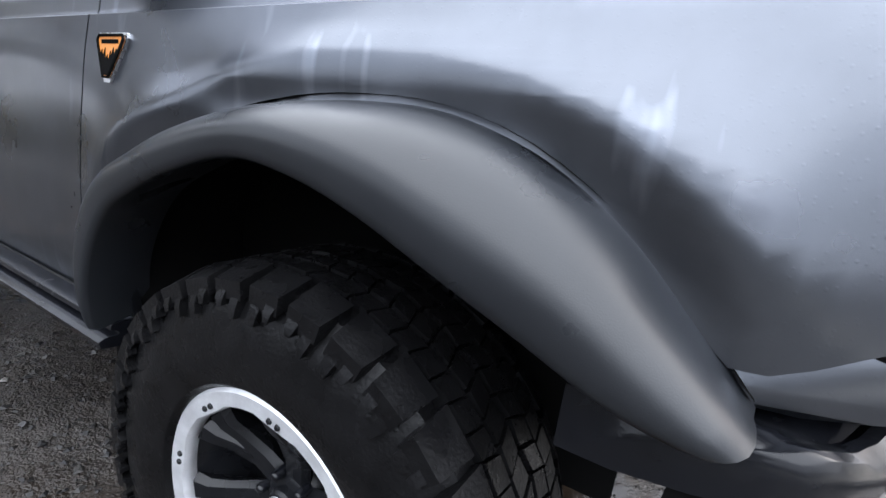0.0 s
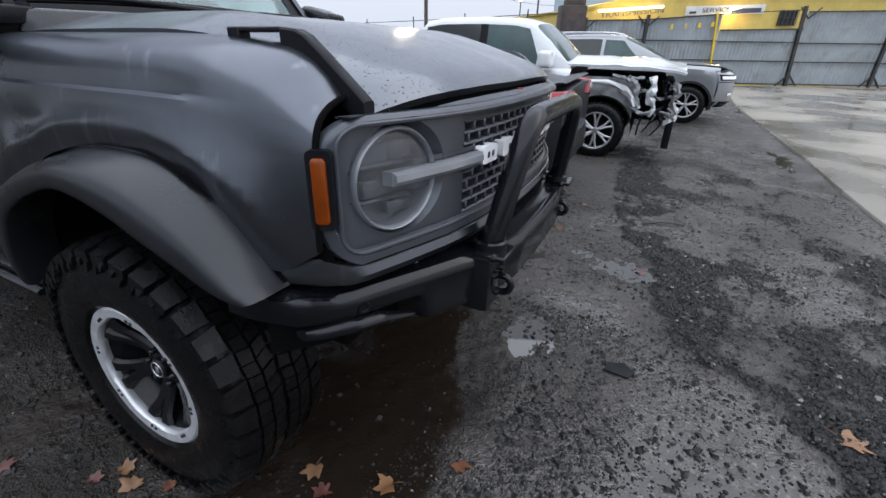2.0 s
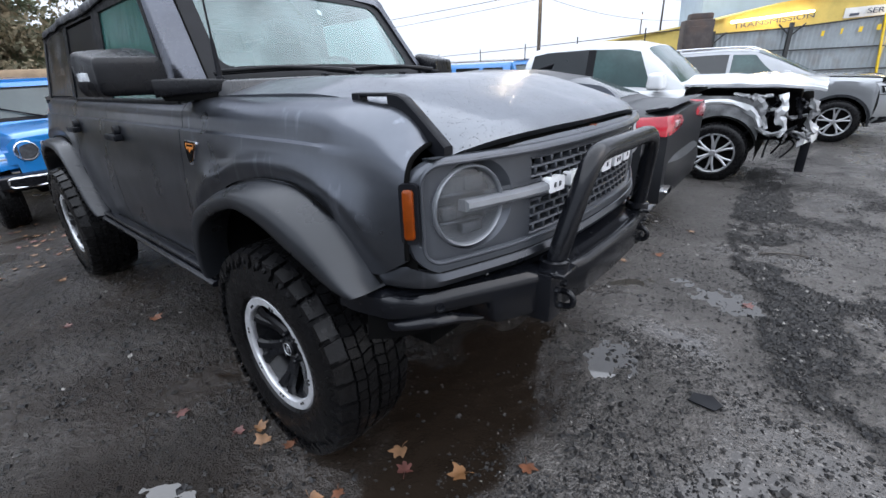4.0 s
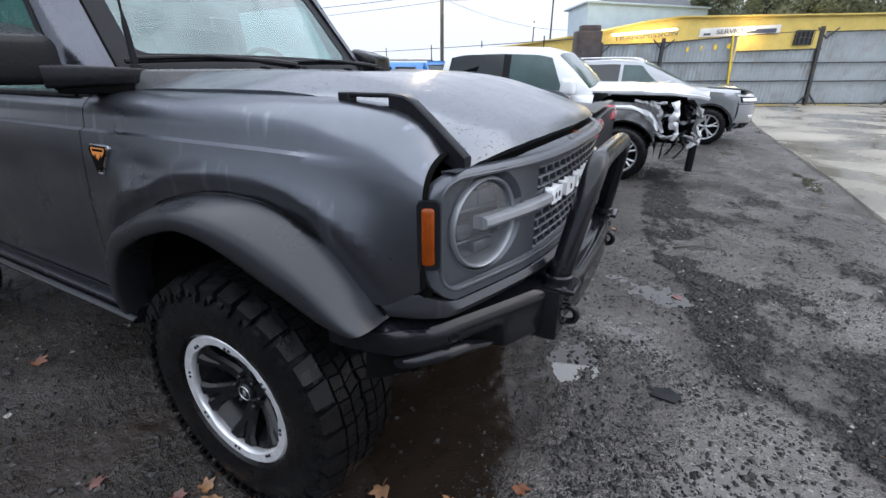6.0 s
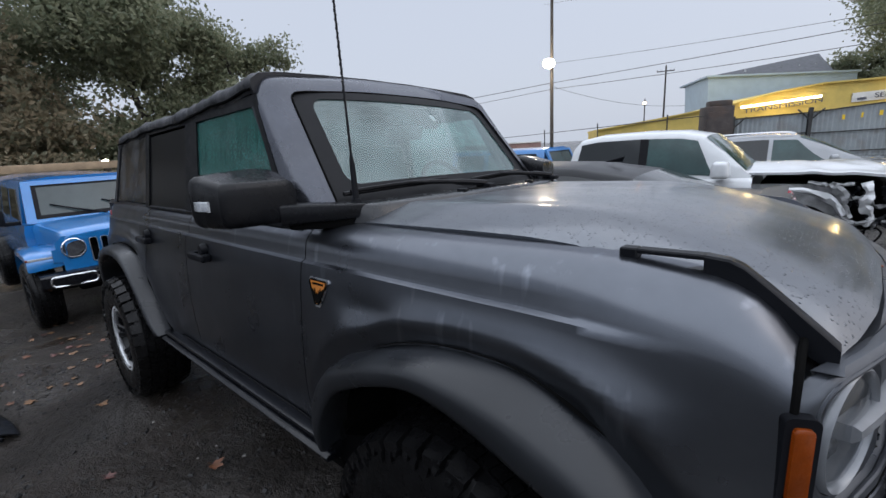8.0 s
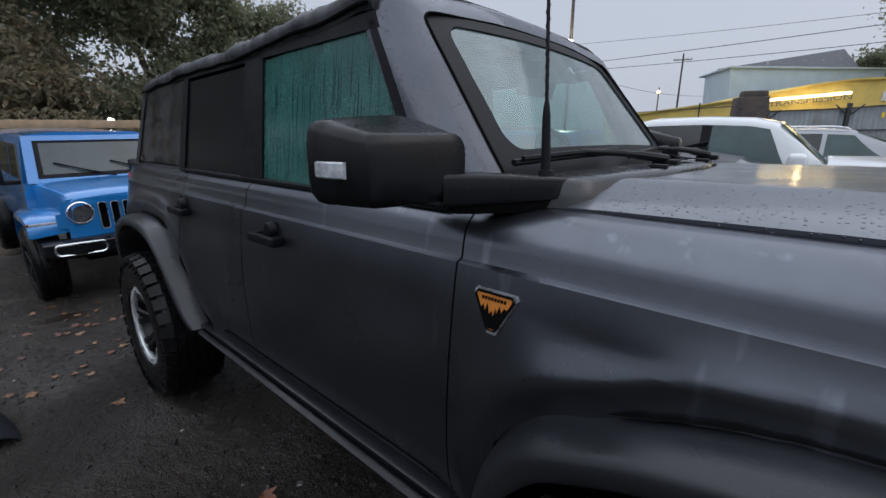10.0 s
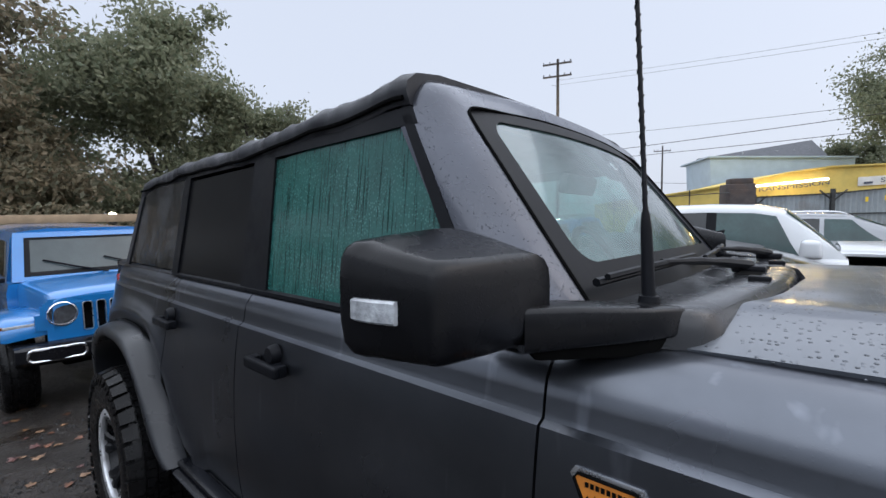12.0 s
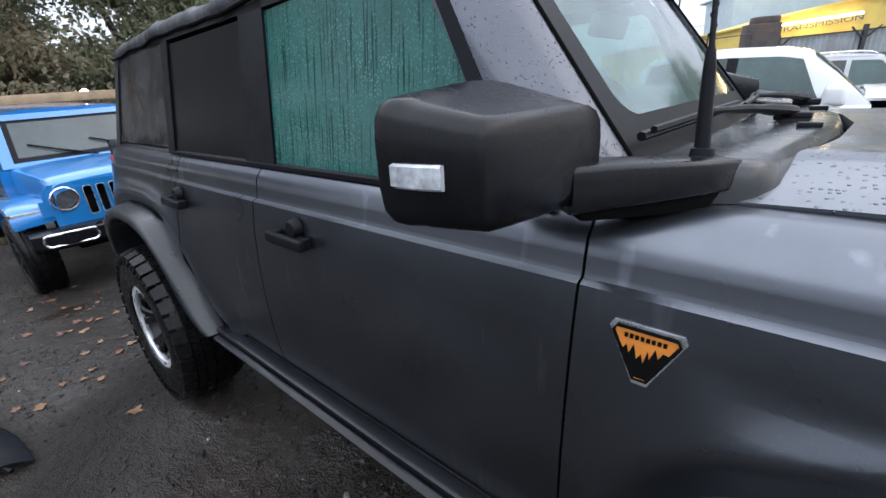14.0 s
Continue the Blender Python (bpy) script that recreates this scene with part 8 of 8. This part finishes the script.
# hedge of brush under the left trees
rg = random.Random(21)
vs, fs = [], []
for _ in range(30000):
    y = rg.uniform(-9, 13)
    hmax = 2.6 + 0.9 * noise.noise(Vector((y * 0.5, 3, 0)))
    c = Vector((-17.5 + rg.gauss(0, 0.8), y, -1.2 + rg.random() ** 0.7 * (hmax + 0.6)))
    d = Vector((rg.gauss(0, 1), rg.gauss(0, 1), rg.gauss(0, 1))).normalized()
    e = d.orthogonal().normalized()
    f, s1, i = d.cross(e), 0.075 * rg.uniform(0.5, 1.4), len(vs)
    vs += [c - e * s1, c + f * s1 * 0.5, c + e * s1, c - f * s1 * 0.5]
    fs.append((i, i + 1, i + 2, i + 3))
me = bpy.data.meshes.new("brush")
me.from_pydata(vs, [], fs)
me.materials.append(M_LEAF2)
tagged(new("brush", me), "tangled olive brush below the trees", "brush", kind="stuff")


# ---- loose stones, fallen leaves, scrap ----
M_STONE = mat("wet_gravel", (0.075, 0.073, 0.072), 0.5, 0, rvar=0.2, vscale=20, spec=0.25)
nt = M_STONE.node_tree
geo, rmp = nt.nodes.new("ShaderNodeNewGeometry"), nt.nodes.new("ShaderNodeValToRGB")
for k, (q, c) in enumerate(((0.0, (0.008, 0.008, 0.009)), (0.6, (0.015, 0.0145, 0.0142)), (0.975, (0.030, 0.0285, 0.027)), (1.0, (0.22, 0.21, 0.195)))):
    el = rmp.color_ramp.elements[k] if k < 2 else rmp.color_ramp.elements.new(q)
    el.position, el.color = q, (*c, 1)
nt.links.new(geo.outputs["Random Per Island"], rmp.inputs[0])
nt.links.new(rmp.outputs[0], nt.nodes["Principled BSDF"].inputs["Base Color"])

rg = random.Random(5)
vs, fs = [], []


def stone(x, y, r):
    if rg.random() < 0.82 * mud(x, y):
        return
    i = len(vs)
    z = ground_z(x, y) + r * 0.15
    a = rg.uniform(0, 6.28)
    ca, sa, k = math.cos(a), math.sin(a), rg.uniform(0.6, 1.0)
    for px, py, pz in ((1, 0, 0), (0.2, k, 0), (-1, 0.15, 0), (-0.1, -k, 0), (0.3, 0.2, 0.55), (-0.35, -0.15, 0.5), (0, 0, -0.5)):
        px, py, pz = r * (px + rg.uniform(-0.25, 0.25)), r * (py + rg.uniform(-0.25, 0.25)), r * (pz + rg.uniform(-0.1, 0.15))
        vs.append((x + px * ca - py * sa, y + px * sa + py * ca, z + pz))
    for f in ((0, 1, 4), (1, 5, 4), (1, 2, 5), (2, 3, 5), (3, 4, 5), (3, 0, 4), (0, 6, 1), (1, 6, 2), (2, 6, 3), (3, 6, 0)):
        fs.append(tuple(i + q for q in f))


def size(lo, hi):
    return lo * (hi / lo) ** (rg.random() ** 2.2)


count = 0
while count < 38000:
    x, y = rg.uniform(0.4, 3.4), rg.uniform(-1.6, 6.5)
    c = crumb(x, y)
    wet = max(math.exp(-(((x - q[0]) / (q[2] + 0.03)) ** 2 + ((y - q[1]) / (q[3] + 0.03)) ** 2)) for q in PUDDLES)
    if rg.random() < (0.12 + 0.30 * ease(noise.noise(Vector((x * 2.2, y * 1.6, 9))) * 1.6 + 0.35) + 0.6 * c) * (1 - 0.75 * wet) * (1 - 0.5 * mud(x, y)) * (1.25 - 0.13 * max(0, y)):
        stone(x, y, size(0.003, 0.0125) * (1 + 0.15 * c))
        count += 1
count = 0
while count < 22000:
    x, y = rg.uniform(1.0, 3.2), rg.uniform(-1.6, 5.0)
    c = crumb(x, y)
    if c > 0.30 and rg.random() < c * (1.1 - 0.15 * max(0, y)):
        stone(x, y, size(0.006, 0.019))
        count += 1
for _ in range(9000):
    y = rg.uniform(-1.0, 0.75)
    x = 0.72 + 0.16 * noise.noise(Vector((y * 2.3, 4, 1))) + 0.05 * noise.noise(Vector((y * 9, 7, 1))) + rg.gauss(0, 0.03) + 0.65 * rg.random() ** 1.6
    if noise.noise(Vector((x * 3, y * 3, 21))) > -0.25 and (x - 0.88) ** 2 / 0.01 + (y - 0.42) ** 2 / 0.05 > 1:
        stone(x, y, size(0.003, 0.010))
for _ in range(12000):
    x, y = rg.uniform(-6.0, 0.6), rg.uniform(-2.6, -0.55)
    if noise.noise(Vector((x * 1.6, y * 1.6, 12))) > -0.05:
        stone(x, y, size(0.003, 0.016))
for _ in range(16000):
    x, y = rg.uniform(-2.6, 3.3), rg.gauss(-0.2, 1.5)
    if -2.4 < y < 3.5 and noise.noise(Vector((x * 2.6, y * 2.6, 31))) > -0.1:
        stone(x, y, size(0.005, 0.021))
for _ in range(2500):
    stone(rg.uniform(-1.5, 3.4), rg.uniform(6.5, 14), size(0.008, 0.022))
me = bpy.data.meshes.new("gravel")
me.from_pydata(vs, [], fs)
me.materials.append(M_STONE)
tagged(new("gravel", me), "loose wet gravel and asphalt crumbs on the dirt", "gravel", kind="stuff")

LEAF_M = [mat("fallen_leaf_" + n, c, 0.5, 0, var=0.4, vscale=25, rvar=0.15, bump=0.3, bscale=90, bdist=0.002) for n, c in
          (("rust", (0.12, 0.045, 0.020)), ("ochre", (0.15, 0.072, 0.027)), ("tan", (0.19, 0.105, 0.055)), ("red", (0.085, 0.03, 0.024)))]


def fallen_leaf(x, y, size, seed, flat=0.4):
    """A lobed maple leaf lying on the dirt, slightly curled."""
    r = random.Random(seed)
    lobes = ((0, 1.0), (14, 0.74), (27, 0.60), (40, 0.78), (52, 0.92), (66, 0.66), (82, 0.54), (96, 0.66), (108, 0.72), (126, 0.48), (150, 0.40), (180, 0.16))
    pol = [(a, q) for a, q in lobes] + [(360 - a, q) for a, q in lobes[-2:0:-1]]
    bm = bmesh.new()
    mid = bm.verts.new((0, 0, 0.012 * flat))
    ring = []
    ph, curl = r.uniform(0, 6.28), r.uniform(0.3, 0.9)
    for a, q in pol:
        q *= r.uniform(0.72, 1.12) * size
        t = radians(a)
        px, py = q * math.cos(t), q * math.sin(t)
        ring.append(bm.verts.new((px, py, curl * q * (0.5 + 0.5 * math.sin(2 * t + ph)) * 0.5 + 0.004)))
    for k in range(len(ring)):
        bm.faces.new((mid, ring[k], ring[(k + 1) % len(ring)]))
    tube(bm, [(-0.10 * size, 0, 0.006), (-0.5 * size, 0.03 * size, 0.010), (-0.9 * size, 0.12 * size, 0.006)], 0.0014, 4)
    lf = part("fallen_leaf", bm, LEAF_M[seed % 4], None, smooth=60, m=Matrix.Translation((x, y, ground_z(x, y) + 0.003)) @ Matrix.Rotation(r.uniform(0, 6.28), 4, "Z"))
    return tagged(lf, ("wet rust-brown maple leaf on the dirt", "wet ochre maple leaf on the dirt", "wet tan maple leaf on the dirt", "wet dark red maple leaf on the dirt")[seed % 4], "leaf", "fallen leaves")


for k, (x, y) in enumerate(((0.02, -0.98), (-0.18, -1.01), (-0.09, -1.04), (-0.23, -1.08), (0.88, -0.48), (0.69, -0.66), (0.55, 1.76), (-0.58, -1.18), (0.74, 2.05), (3.04, 4.93), (0.85, 2.8), (1.42, 1.5),
                            (-5.03, -0.88), (-4.62, -0.89), (-4.44, -1.03), (-4.6, -0.69), (-3.73, -0.98), (-2.95, -1.12), (-3.47, -1.15), (-2.03, -1.3), (-1.64, -0.91), (-3.93, -1.12), (-3.79, -0.88), (-4.6, -1.13))):
    fallen_leaf(x, y, 0.038 + 0.018 * ((k * 7) % 3) / 2, k)
fallen_leaf(2.22, 0.28, 0.085, 33)
for k, (x, y) in enumerate(((-5.71, -1.18), (-5.77, -1.01), (-5.19, -0.92), (-4.2, -1.4), (-4.9, -1.3), (-5.3, -1.5), (-4.05, -1.0), (-4.75, -1.0), (-5.5, -0.7), (-3.6, -1.3), (0.42, -0.72), (0.50, -0.78), (0.36, -1.0), (0.30, -1.08))):
    fallen_leaf(x, y, 0.036 + 0.018 * ((k * 5) % 3) / 2, k + 40)

rl = random.Random(17)
for k in range(30):
    fallen_leaf(rl.uniform(-6.2, -3.3), rl.uniform(-1.9, -0.72), rl.uniform(0.028, 0.05), 80 + k)

# broken black car trim lying beside the rear wheel
scrap = thing("car_trim_scrap", pose(-3.2, -1.75, ground_z(-3.2, -1.75)), "broken black plastic car trim lying on the dirt", "car part")
bm = bmesh.new()
rows = []
for t in frange(0, 1, 16):
    c = Vector((0.22 - 0.75 * t, 0.10 - 0.42 * t + 0.25 * t * t, 0.0))
    w = 0.06 + 0.16 * math.sin(math.pi * min(1, t * 0.8 + 0.1))
    rows.append([c + Vector((0.3 * w * q, w * q, 0.012 + 0.10 * (1 - q * q) * (0.35 + 0.65 * t) + 0.008 * noise.noise(Vector((t * 6, q * 2, 1))))) for q in frange(-1, 1, 8)])
part("shell", shell(rows, 0.006), M_BLACK, scrap)
bm = bmesh.new()
tube(bm, smooth_path([(0.25, 0.13, 0.02), (0.0, 0.02, 0.10), (-0.3, -0.10, 0.13), (-0.5, -0.12, 0.10)], 6), 0.012, 8)
part("rib", bm, M_BLACK, scrap)
bm = bmesh.new()
x, y = 1.36, 0.34
z = ground_z(x, y) + 0.010
sheet(bm, [(x + a, y + b, z + c) for a, b, c in ((-0.06, -0.03, 0.0), (0.05, -0.045, 0.004), (0.075, 0.0, 0.010), (0.03, 0.04, 0.012), (-0.05, 0.03, 0.006))], (0, 0, 1), 0.006)
tagged(part("rubber_scrap", bm, M_BLACK), "flat torn black rubber scrap on the gravel", "scrap")
bm = bmesh.new()
tube(bm, smooth_path([(1.40, 2.52, ground_z(1.4, 2.52) + 0.012), (1.55, 2.62, ground_z(1.55, 2.62) + 0.018), (1.72, 2.66, ground_z(1.72, 2.66) + 0.012)], 5), 0.008, 6)
tagged(part("stick", bm, M_BARK), "thin wet brown stick on the gravel", "stick")
